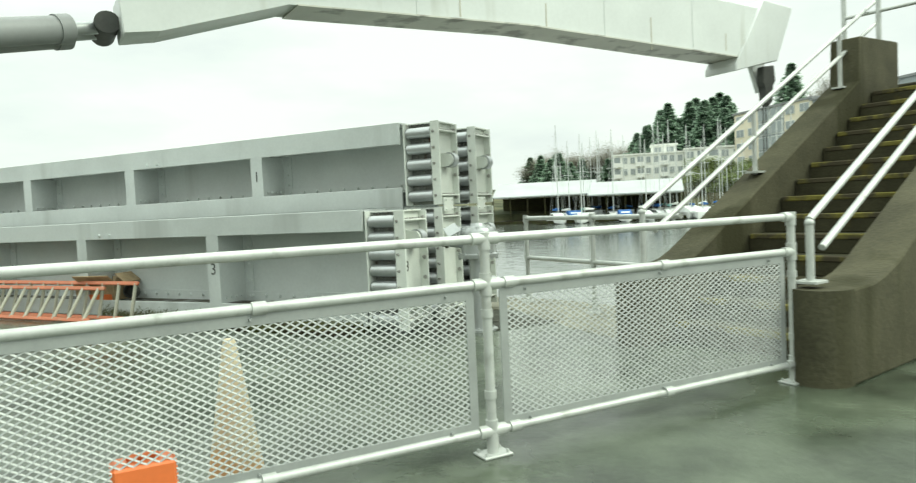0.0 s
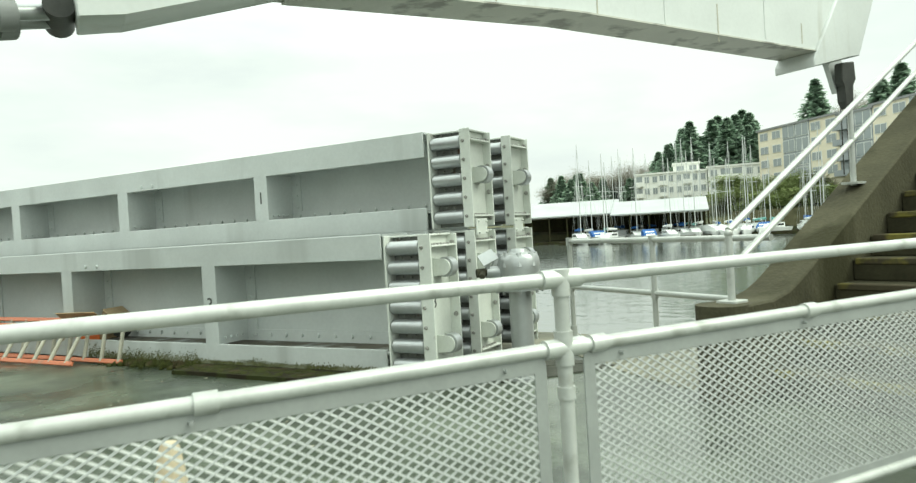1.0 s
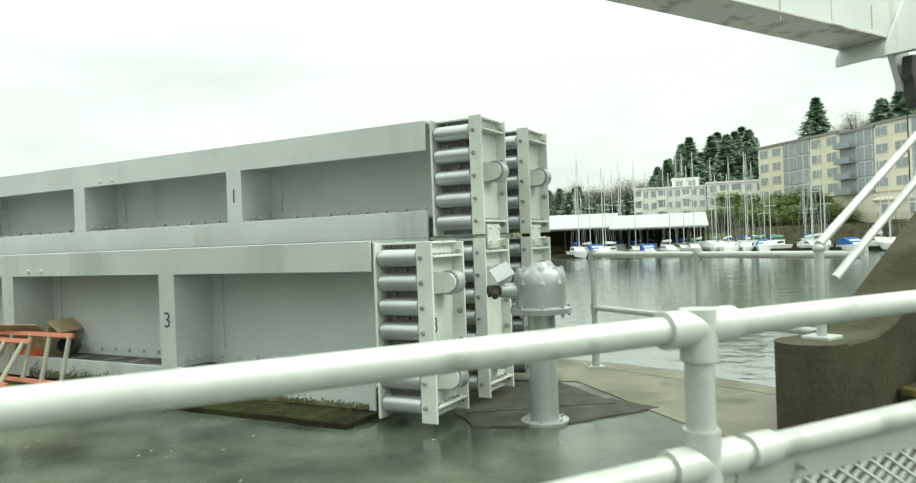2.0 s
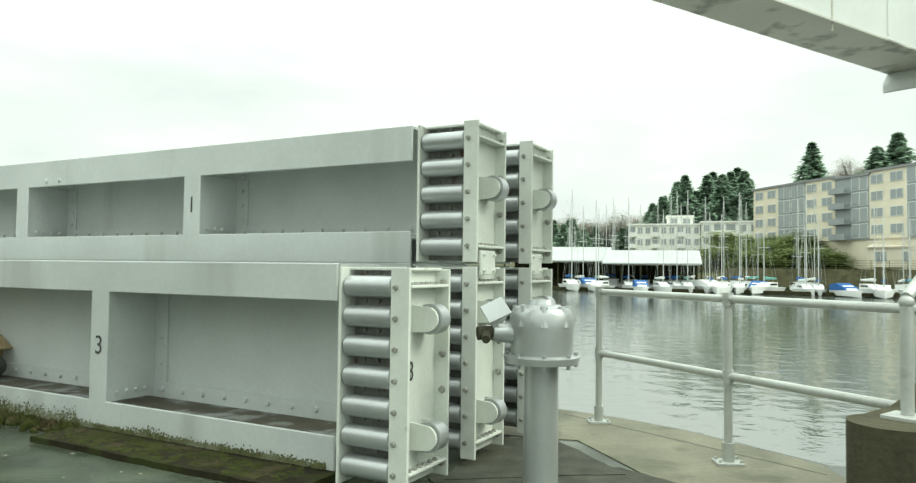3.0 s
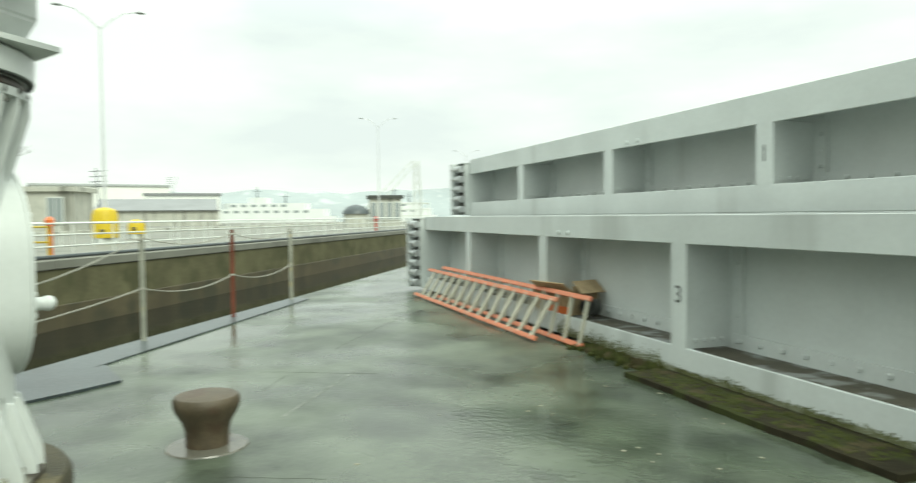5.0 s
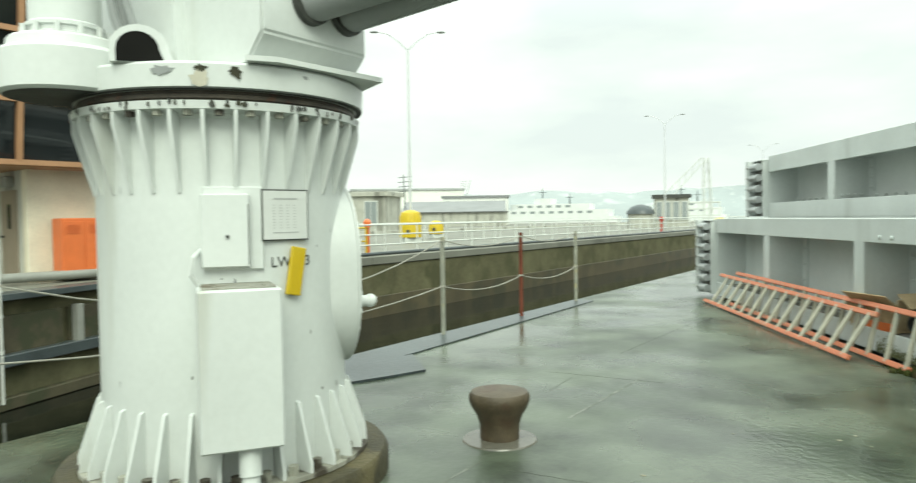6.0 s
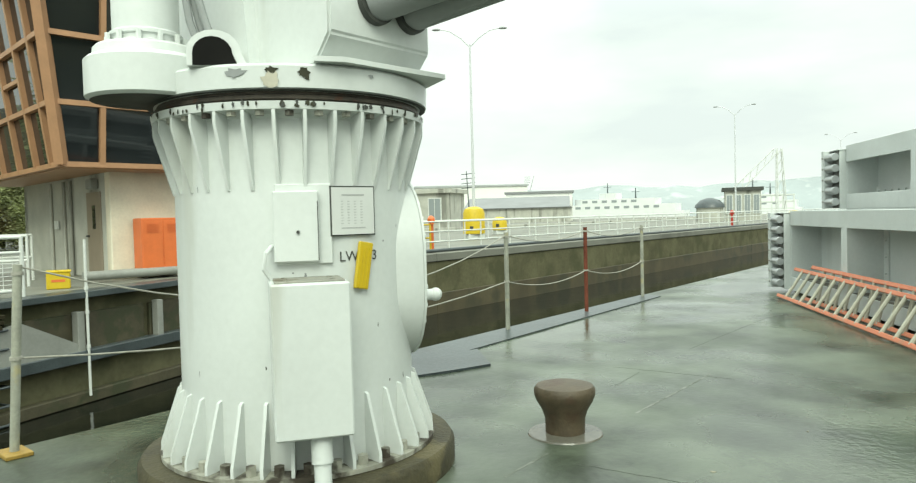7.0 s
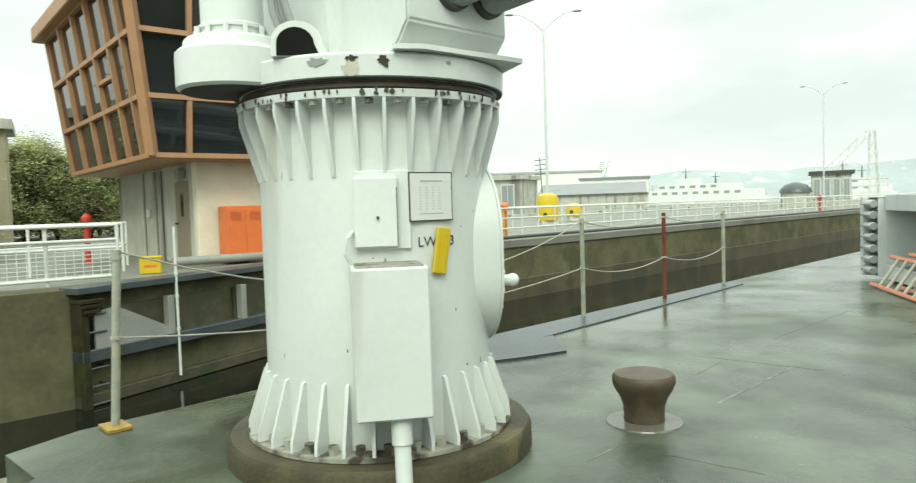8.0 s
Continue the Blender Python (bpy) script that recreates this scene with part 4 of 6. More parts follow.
bm = bmesh.new()
prism(bm, stadium(0.40, 0.95, 1.12), 0.20, 0.600, pose(0, 0, 0, 0, 0, 96) @ pose(0, 0, 0, 90, 0, 0))
bmesh.ops.bevel(bm, geom=[e for e in bm.edges if all((pose(0, 0, 0, 0, 0, -96) @ v.co).y < -0.595 for v in e.verts)], offset=0.02, segments=3, affect="EDGES")
prism(bm, stadium(0.405, 0.95, 1.12), 0.601, 0.614, pose(0, 0, 0, 0, 0, 96) @ pose(0, 0, 0, 90, 0, 0))
man = part("side_housing", bm, M_CRANE, crane)
for k in range(24):
    bm = bmesh.new()
    c = Vector((0.37 * math.cos(k * 0.2618), 0, 0.37 * math.sin(k * 0.2618) + (0.085 if k < 12 else -0.085)))
    rod(bm, on_pedestal(96, 0.612, 1.035) @ c, on_pedestal(96, 0.626, 1.035) @ c, 0.012, seg=6)
    part("bolt", bm, M_CRANE, man)
bm = bmesh.new()
rod(bm, on_pedestal(96, 0.60, 0.90) @ Vector((-0.3, 0, 0)), on_pedestal(96, 0.67, 0.90) @ Vector((-0.3, 0, 0)), 0.03, seg=12)
bmesh.ops.create_uvsphere(bm, u_segments=12, v_segments=8, radius=0.036, matrix=Matrix.Translation(on_pedestal(96, 0.69, 0.90) @ Vector((-0.3, 0, 0))))
part("drain_cock", bm, M_CRANE, man)

# ---- bollard ----
M_IRON = material("rusty_cast_iron", (0.078, 0.060, 0.036), 0.55, 0.1, 0.35, 8, 50, 0.35, (0.068, 0.044, 0.026), 0.54, 6)
bollard = thing("mooring_bollard", "rusty brown cast iron mooring bollard in a shallow puddle", "bollard", m=pose(-4.09, 4.943, 0))
bm = bmesh.new()
lathe(bm, [(0.115, 0.0), (0.115, 0.05), (0.118, 0.10), (0.135, 0.15), (0.165, 0.20), (0.178, 0.235), (0.178, 0.265), (0.165, 0.285), (0.12, 0.297), (0.0, 0.30)], 40)
part("head", bm, M_IRON, bollard)
# thin glossy disc modelled for the shallow puddle round the foot
bm = bmesh.new()
lathe(bm, [(0.22, 0.0), (0.215, 0.008), (0.11, 0.014)], 40)
part("collar", bm, material("puddle_film", (0.11, 0.105, 0.085), 0.12, 0, 0.3, 4, 30, 0.03), bollard, "thin glossy disc for a shallow puddle")

# ---- lock-side posts, rope and edge plate ----
M_POST = material("weathered_pipe_post", (0.300, 0.305, 0.250), 0.6, 0.1, 0.25, 10, 60, 0.2, (0.374, 0.340, 0.204), 0.6, 9)
M_REDPOST = material("rusty_red_post", (0.136, 0.044, 0.027), 0.75, 0, 0.3, 10, 60, 0.2)
M_ROPE = material("pale_rope", (0.340, 0.333, 0.286), 0.8, 0, 0.15, 20, 150, 0.4)
post_at = [(-4.885, 1.895, 0.0, 1.08), (-7.744, 6.0, 0.0, 1.10), (-8.669, 7.456, 0.0, 1.11), (-9.76, 8.96, 0.0, 1.09)]
for k, (x, y, z, h) in enumerate(post_at):
    po = thing("rope_post", ("rusty red" if k == 2 else "weathered grey") + " steel pipe post with chipped paint at the lock edge", "post", "rope posts", m=pose(x, y, 0))
    bm = bmesh.new()
    rod(bm, (0, 0, 0), (0, 0.06 if k == 0 else 0, h), 0.025, seg=16)
    part("shaft", bm, M_REDPOST if k == 2 else M_POST, po)
    for zz in (0.55, h - 0.05):
        bm = bmesh.new()
        bmesh.ops.create_cone(bm, segments=12, radius1=0.033, radius2=0.033, depth=0.02, cap_ends=True, matrix=Matrix.Translation((0, 0.055 * zz if k == 0 else 0, zz)))
        part("rope_ring", bm, M_ROPE, po)
    if k == 0:
        bm = bmesh.new()
        box(bm, (0, 0, 0.012), (0.20, 0.14, 0.024), pose(0, 0, 0, 0, 0, 31), bevel=0.004)
        part("base_plate", bm, material("yellow_painted_plate", (0.286, 0.184, 0.034), 0.6, 0, 0.3, 12, 50, 0.2), po, "yellow painted base plate")


def sag(a, b, drop, n=12):
    a, b = Vector(a), Vector(b)
    return [a.lerp(b, k / n) - Vector((0, 0, drop * 4 * (k / n) * (1 - k / n))) for k in range(n + 1)]


for z in (0.55, 1.07):
    for k in range(3):
        a, b = post_at[k], post_at[k + 1]
        bm = bmesh.new()
        tube(bm, sag((a[0], a[1] + (0.055 * z if k == 0 else 0), z), (b[0], b[1], z), (0.42 if z > 1 else 0.16) if k == 0 else 0.10), 0.0065, 6)
        solid("barrier_rope", bm, M_ROPE, "pale rope slung between the lock edge posts", "rope", "barrier ropes")
bm = bmesh.new()
prism(bm, [edge(2.6, -0.02), edge(8.85, -0.02), edge(8.75, -0.34), edge(3.4, -0.50), edge(2.6, -0.45)], 0.0, 0.014)
solid("edge_plate", bm, M_DARKSTEEL, "dark grey steel cover plates along the lock edge", "plate", smooth=False)
bm = bmesh.new()
prism(bm, [(-6.75, 5.3), (-6.04, 5.18), (-5.93, 4.8), (-5.84, 4.38), (-6.3, 4.3)], 0.0, 0.020)
solid("rubber_mat", bm, M_DARKSTEEL, "dark rubber mat lying on the wet deck", "mat", smooth=False)

# ---- ladders leaning on the bulkhead ----
M_LADDER = material("orange_fibreglass", (0.520, 0.170, 0.085), 0.5, 0, 0.12, 6, 50, 0.05, (0.408, 0.204, 0.122), 0.6, 5)
M_RUNG = material("weathered_aluminium", (0.40, 0.39, 0.31), 0.5, 0.0, 0.15, 8, 50, 0.05)
for u0, u1, yb, yt, zt in ((8.05, 12.50, 5.68, 5.92, 0.41), (7.52, 12.02, 5.90, 6.0, 0.47)):
    lad = thing("extension_ladder", "orange fibreglass extension ladder lying on its side against the bulkhead", "ladder", "ladders by the bulkhead", m=BULK)
    for y, z in ((yb, 0.04), (yt, zt)):
        bm = bmesh.new()
        box(bm, (0, 0, 0), (u1 - u0, 0.032, 0.048), Matrix.Translation((-(u0 + u1) / 2, y, z)) @ pose(0, 0, 0, -25, 0, 0), bevel=0.006)
        part("side_rail", bm, M_LADDER, lad)
    n = int((u1 - u0) / 0.305)
    for k in range(n):
        bm = bmesh.new()
        x = -(u0 + (0.12 if u0 > 8 else 0.05) + 0.305 * k)
        rod(bm, (x, yb, 0.04), (x, yt, zt), 0.022, seg=8)
        part("rung", bm, M_RUNG, lad)
M_CARD = material("wet_cardboard", (0.400, 0.310, 0.190), 0.85, 0, 0.25, 8, 50, 0.2)
carton = thing("cardboard_carton", "crumpled open brown cardboard carton lying in the bulkhead bay", "carton", m=BULK @ pose(-8.50, 6.25, 0.225, 0, 0, 8) @ Matrix.Diagonal((1.2, 1.0, 1.1, 1)))
bm = bmesh.new()
for c, sz, r in (((0, -0.17, 0.12), (0.52, 0.012, 0.26), (8, 0, 3)), ((0, 0.15, 0.13), (0.5, 0.012, 0.28), (-10, 0, -4)), ((0.26, 0, 0.14), (0.012, 0.34, 0.28), (0, 14, 0)), ((-0.25, 0, 0.1), (0.012, 0.34, 0.24), (0, -20, 0)), ((0, 0, 0.008), (0.5, 0.34, 0.012), (0, 0, 0))):
    box(bm, (0, 0, 0), sz, Matrix.Translation(c) @ pose(0, 0, 0, *r))
part("box_body", bm, M_CARD, carton, smooth=False)
for c, sz, r in (((0.05, -0.24, 0.26), (0.46, 0.16, 0.008), (-35, 0, 6)), ((0.33, 0.0, 0.27), (0.16, 0.32, 0.008), (0, 40, 5)), ((-0.33, 0.02, 0.20), (0.18, 0.3, 0.008), (0, -30, 0))):
    bm = bmesh.new()
    box(bm, (0, 0, 0), sz, Matrix.Translation(c) @ pose(0, 0, 0, *r))
    part("flap", bm, M_CARD, carton, smooth=False)
bm = bmesh.new()
box(bm, (0.08, -0.185, 0.07), (0.30, 0.008, 0.07), pose(0, 0, 0, 8, 0, 3))
part("printed_band", bm, M_ORANGE, carton, "orange-red printed band")
bm = bmesh.new()
lathe(bm, [(0.075, 0.0), (0.085, 0.02), (0.09, 0.16), (0.08, 0.17), (0.078, 0.03), (0, 0.03)], 24, pose(0, 0, 0, 80, 0, 0))
solid("black_bucket", bm, M_CRANEDARK, "black rubber bucket tipped over in the bulkhead bay", "bucket", m=BULK @ pose(-8.02, 6.32, 0.32, 0, 0, 35))

# ---- timber, moss and litter at the foot of the bulkheads ----
bm = bmesh.new()
prism(bm, ragged([(-6.46, 5.68), (-4.13, 5.68), (-4.12, 6.46), (-6.44, 6.46)], 0.02, 24), 0.0, 0.040)
solid("timber_slab", bm, M_WOODSLAB, "dark wet timber slab under the bulkhead", "timber", "dunnage", m=BULK)
for x, y in ((-12.2, 6.27), (-5.0, 7.05), (-12.2, 7.05), (-5.0, 7.88), (-12.2, 7.88)):
    bm = bmesh.new()
    box(bm, (x, y, 0.024), (1.6, 0.42, 0.048), bevel=0.008)
    solid("timber_slab", bm, M_WOODSLAB, "dark wet timber packing under the bulkhead", "timber", "dunnage", m=BULK)
bm = bmesh.new()
rnd = random.Random(4)
for k in range(1500):
    uu = rnd.uniform(4.3, 7.9)
    if uu < 6.46 and rnd.random() < 0.55:
        continue
    h = rnd.uniform(0.003, 0.007) * (8.0 * min(1.0, (8.0 - uu) / 0.5) if uu > 6.46 else 1.0)
    y = rnd.uniform(5.72, 6.02) if uu < 6.46 else 6.05 - abs(rnd.gauss(0, 0.07))
    z = 0.038 if uu < 6.46 else 0.0
    bmesh.ops.create_icosphere(bm, subdivisions=1, radius=1, matrix=Matrix.Translation((-uu, y, z + h * 0.3)) @ Matrix.Diagonal((rnd.uniform(0.012, 0.05), rnd.uniform(0.01, 0.035), h, 1)))
solid("moss", bm, M_MOSS, "green-brown moss growing along the foot of the bulkhead", "moss", kind="stuff", m=BULK)
M_LEAF = material("pale_litter", (0.306, 0.286, 0.224), 0.8, 0, 0.3, 10, 50, 0.1)
bm = bmesh.new()
for k in range(30):
    x, y = rnd.uniform(-3.6, -0.5), rnd.uniform(5.2, 8.0)
    r = rnd.uniform(0.004, 0.015)
    a = rnd.uniform(0, 6.28)
    prism(bm, [(x + r * q * math.cos(a + p), y + r * q * math.sin(a + p)) for p, q in ((0, 1.4), (1.3, 0.7), (2.6, 1.0), (3.9, 0.6), (5.1, 0.9))], 0.0, 0.003)
solid("leaf_litter", bm, M_LEAF, "scattered pale leaf scraps on the wet deck", "litter", kind="stuff", smooth=False)


# ---- far bank of the lock ----
BANK_Z = 0.03
M_QUAY = material("quay_paving", (0.160, 0.162, 0.132), 0.6, 0, 0.2, 0.6, 12, 0.2, (0.102, 0.102, 0.082), 0.55, 0.4)
M_WHITE = material("white_rail_paint", (0.580, 0.600, 0.560), 0.5, 0, 0.08, 5, 30, 0.0)
bm = bmesh.new()
inner = [(-13.84, -2.22), (-14.32, -1.10), (-18.09, 1.92), (-24.53, 9.30), (-45.60, 39.96), (-92.61, 108.36), (-255, 109), (-255, -59), (-30, -59)]
prism(bm, inner, BANK_Z, BANK_Z + 0.03)
solid("pavement_top", bm, M_QUAY, "pale damp concrete paving on the lock wall", "paving", kind="structure", smooth=False)


def along(a, b):
    a, b = Vector((*a, 0)), Vector((*b, 0))
    d = (b - a)
    return Matrix.Translation(a) @ pose(0, 0, 0, 0, 0, math.degrees(math.atan2(d.y, d.x))), d.length


TOPZ = BANK_Z + 0.03
rail_line = [(-18.58, 2.21), (-24.65, 8.97), (-45.27, 38.97), (-91.71, 106.55)]
for a, b in zip(rail_line, rail_line[1:]):
    m, ln = along(a, b)
    lr = thing("lock_railing", "white painted three-rail pipe railing along the lock wall", "railing", "lock railings", m=m)
    bm = bmesh.new()
    rod(bm, (0, 0, TOPZ), (0, 0, TOPZ + 1.08), 0.03, seg=8)
    me = mesh_of("post", bm, M_WHITE)
    n = int(ln / 2.0)
    for k in range(n + 1):
        share("post", me, lr, Matrix.Translation((k * ln / n, 0, 0)))
    for z in (0.35, 0.72, 1.08):
        bm = bmesh.new()
        rod(bm, (0, 0, TOPZ + z), (ln, 0, TOPZ + z), 0.028, seg=8)
        part("rail", bm, M_WHITE, lr)
    back = thing("lock_railing", "white painted pipe railing set back on the lock wall", "railing", "lock railings", m=m @ Matrix.Translation((0, 5.5, 0)))
    for k in range(n + 1):
        share("post", me, back, Matrix.Translation((k * ln / n, 0, 0)))
    for z in (0.55, 1.08):
        bm = bmesh.new()
        rod(bm, (0, 0, TOPZ + z), (ln, 0, TOPZ + z), 0.028, seg=8)
        part("rail", bm, M_WHITE, back)
    bm = bmesh.new()
    tube(bm, [(ln * k / 10, -0.45 + 0.03 * math.sin(k * 2.1), TOPZ + 0.06) for k in range(11)], 0.06, 8)
    solid("service_pipe", bm, M_DARKSTEEL, "dark service pipe lying along the lock wall edge", "pipe", "service pipes", m=m)
    # wall joints and a rubbing strip, each a shallow rib on the face
    wall = thing("lock_wall_fittings", "small dark iron wall fittings and joints on the lock wall face", "wall fitting", "wall fittings", m=m)
    for k in range(int(ln / 9)):
        bm = bmesh.new()
        box(bm, (4 + 9 * k, -0.50 if a[0] < -24 else -0.66, -0.9), (0.18, 0.06, 0.22), bevel=0.02)
        part("bracket", bm, M_DARKSTEEL, wall)

M_PALEPOLE = material("pale_lamp_pole", (0.56, 0.58, 0.58), 0.45, 0.2, 0.05, 2, 20, 0.0)
# lamp posts with two arms
def lamp_post(x, y, h, turn):
    lp = thing("lamp_post", "tall slim grey double-arm lamp post on the lock wall", "lamp post", "lamp posts", m=pose(x, y, TOPZ, 0, 0, turn))
    bm = bmesh.new()
    rod(bm, (0, 0, 0), (0, 0, h), 0.09, 0.045, seg=12)
    part("pole", bm, M_PALEPOLE, lp)
    for sx in (-1, 1):
        bm = bmesh.new()
        tube(bm, [(0, 0, h - 0.15), (sx * 0.5, 0, h + 0.35), (sx * 1.1, 0, h + 0.75), (sx * 1.6, 0, h + 0.85)], 0.03, 8)
        part("arm", bm, M_PALEPOLE, lp)
        bm = bmesh.new()
        lathe(bm, [(0, -0.06), (0.10, -0.04), (0.13, 0.0), (0.08, 0.06), (0, 0.08)], 12, Matrix.Translation((sx * 1.85, 0, h + 0.85)) @ Matrix.Diagonal((2.0, 1, 1, 1)))
        part("lamp_head", bm, M_BOOMGREY, lp)


for x, y, h, t in ((-38.2, 15.8, 10.8, 72), (-62.8, 52.8, 11.2, 52), (-81.8, 85.9, 10.9, 45), (-110.5, 131.0, 11.1, 45)):
    lamp_post(x, y, h, t)

# yellow capped machinery covers, hydrants
for x, y, r, h in ((-37.37, 15.51, 0.60, 1.75), (-45.23, 19.94, 0.50, 1.15), (-54.02, 52.29, 0.6, 1.0)):
    yc = thing("yellow_cover", "yellow domed machinery cover on a white box", "machinery cover", "yellow covers", m=pose(x, y, TOPZ))
    bm = bmesh.new()
    lathe(bm, [(r, 0.30), (r, h - 0.35), (r * 0.85, h - 0.1), (r * 0.4, h + 0.02), (0, h + 0.04)], 24)
    part("dome", bm, M_YELLOW, yc)
    bm = bmesh.new()
    box(bm, (0, 0, 0.15), (r * 1.5, r * 1.5, 0.30), bevel=0.02)
    part("base_box", bm, M_WHITE, yc)
    bm = bmesh.new()
    box(bm, (r * 0.8, -0.3, 0.62), (0.14, 0.2, 0.2), bevel=0.02)
    part("lock_plate", bm, M_CRANEDARK, yc)
for x, y, h, col in ((-25.73, 9.96, 1.28, "orange"), (-45.53, 38.72, 1.2, "red"), (-20.81, -2.84, 1.30, "red")):
    hy = thing("hydrant_post", ("orange" if col == "orange" else "red") + " painted hydrant standpipe on the lock wall", "hydrant", "hydrants", m=pose(x, y, TOPZ))
    m_h = M_ORANGE if col == "orange" else material("hydrant_red", (0.422, 0.034, 0.020), 0.5, 0, 0.1, 5, 40, 0.05)
    bm = bmesh.new()
    lathe(bm, [(0.13, 0), (0.13, 0.04), (0.085, 0.05), (0.085, h - 0.2), (0.14, h - 0.18), (0.14, h - 0.08), (0.08, h), (0, h + 0.04)], 16)
    part("standpipe", bm, m_h, hy)
    bm = bmesh.new()
    rod(bm, (-0.2, 0, h - 0.25), (0.2, 0, h - 0.25), 0.055, seg=12)
    part("outlets", bm, m_h, hy)
yr = thing("yellow_guard_rail", "small yellow tubular guard round the hydrant", "guard rail", m=pose(-25.42, 9.48, TOPZ, 0, 0, 60))
for x in (-0.25, 0.35):
    bm = bmesh.new()
    rod(bm, (x, 0, 0), (x, 0, 1.0), 0.035, seg=8)
    part("post", bm, M_YELLOW, yr)
for z in (0.5, 0.98):
    bm = bmesh.new()
    rod(bm, (-0.25, 0, z), (0.35, 0, z), 0.03, seg=8)
    part("rail", bm, M_YELLOW, yr)

M_WETWALL = material("wet_algae_wall", (0.072, 0.060, 0.031), 0.6, 0, 0.35, 0.9, 9, 0.4, (0.044, 0.042, 0.022), 0.50, 0.7)
for a, b in (((-17.61, 1.98), (-24.30, 9.70)), ((-24.30, 9.70), (-45.26, 40.19)), ((-45.26, 40.19), (-92.27, 108.60))):
    m, ln = along(a, b)
    bm = bmesh.new()
    box(bm, (ln / 2, 0.2, -3.55), (ln, 0.46, 4.4), bevel=0.02)
    solid("wall_lower", bm, M_WETWALL, "wet algae-stained lower course of the lock wall", "lock wall", kind="structure", m=m, smooth=False)
    bm = bmesh.new()
    box(bm, (ln / 2, 0.15, BANK_Z - 0.13), (ln, 0.42, 0.30), bevel=0.03)
    solid("wall_coping", bm, M_QUAY, "paler concrete coping on the lock wall", "coping", kind="structure", m=m, smooth=False)

# ---- lock gate in its recess ----
GT, GL = along((-13.74, -1.14), (-17.61, 1.98))
gate_leaf = thing("lock_gate", "steel and timber lock gate leaf folded into its recess", "lock gate", m=GT)
M_ALGAE = material("algae_panel", (0.058, 0.051, 0.027), 0.7, 0, 0.35, 3, 20, 0.3, (0.037, 0.041, 0.017), 0.5, 2)
M_PALEPLATE = material("pale_steel_plate", (0.245, 0.252, 0.224), 0.5, 0, 0.15, 2, 20, 0.1)
bm = bmesh.new()
box(bm, (GL / 2, -0.06, BANK_Z - 0.02), (GL + 0.1, 0.50, 0.12), bevel=0.01)
part("walkway_edge", bm, M_DARKSTEEL, gate_leaf)
for k in range(3):
    bm = bmesh.new()
    box(bm, (0.5 + 1.6 * k + 0.8, -0.04, -0.72), (1.45, 0.10, 0.75), bevel=0.02)
    part("panel", bm, M_ALGAE, gate_leaf)
for z, d in ((-1.15, 0.20), (-1.95, 0.10)):
    bm = bmesh.new()
    box(bm, (GL / 2, -0.10, z), (GL, d * 2, 0.22), bevel=0.015)
    part("beam", bm, M_DARKSTEEL if z > -1.5 else M_ALGAE, gate_leaf)
bm = bmesh.new()
prism(bm, [(0.30, -1.04), (0.30, -0.40), (0.75, -0.34), (2.05, -0.98), (2.05, -1.04)], 0.20, 0.24, pose(0, 0, 0, 90, 0, 0) @ Matrix.Translation((0, 0, 0)))
part("splash_plate", bm, M_PALEPLATE, gate_leaf, "pale triangular steel plate")
for x in (1.95, 3.9):
    if x < 3:
        bm = bmesh.new()
        rod(bm, (x + 0.1, -0.30, -1.9), (x + 0.1, -0.30, 1.05), 0.026, seg=12)
        for z in (-1.0, -0.35, 0.1):
            rod(bm, (x + 0.1, -0.30, z), (x + 0.1, -0.30, z + 0.06), 0.038, seg=12)
        part("guide_post", bm, M_WHITE, gate_leaf, "dull white guide post")
    bm = bmesh.new()
    box(bm, (x, -0.18, -0.75), (0.16, 0.16, 0.9), bevel=0.01)
    part("bracket", bm, M_PALEPLATE, gate_leaf)
pier = thing("fender_pier", "dark timber fender pier with iron rungs beside the gate", "fender", m=GT)
bm = bmesh.new()
box(bm, (0.08, -0.15, -1.35), (0.16, 0.30, 2.3), bevel=0.02)
part("timber", bm, M_WOODSLAB, pier)
for k in range(6):
    bm = bmesh.new()
    z = -0.42 - 0.32 * k
    tube(bm, [(0.17, 0.0, z), (0.17, -0.26, z), (0.50, -0.26, z), (0.50, 0.0, z)], 0.022, 6)
    part("rung", bm, M_DARKSTEEL, pier)
for k in range(3):
    bm = bmesh.new()
    box(bm, (0.2, -0.20, -0.18 - 0.09 * k), (0.42 - 0.06 * k, 0.34, 0.07), bevel=0.01)
    part("baulk", bm, M_WOODSLAB, pier)

# white quay railing by the gate
qr = thing("quay_railing", "white painted railing with mesh infill beside the control tower", "railing", "quay railings", m=along((-14.74, -0.56), (-14.22, -1.59))[0])
pts = [(0, 0), (1.19, 0), (3.2, 0.15), (6.5, 0.3)]
for x, y in pts:
    bm = bmesh.new()
    rod(bm, (x, y, TOPZ), (x, y, TOPZ + 1.07), 0.035, seg=10)
    part("post", bm, M_WHITE, qr)
for z in (0.12, 0.80, 1.07):
    bm = bmesh.new()
    rod(bm, (0, 0, TOPZ + z), (6.5, 0.3, TOPZ + z), 0.03, seg=10)
    part("rail", bm, M_WHITE, qr)
bm = bmesh.new()
for k in range(42):
    rod(bm, (k * 0.15, k * 0.0069, TOPZ + 0.12), (k * 0.15, k * 0.0069, TOPZ + 0.8), 0.006, seg=4, caps=False)
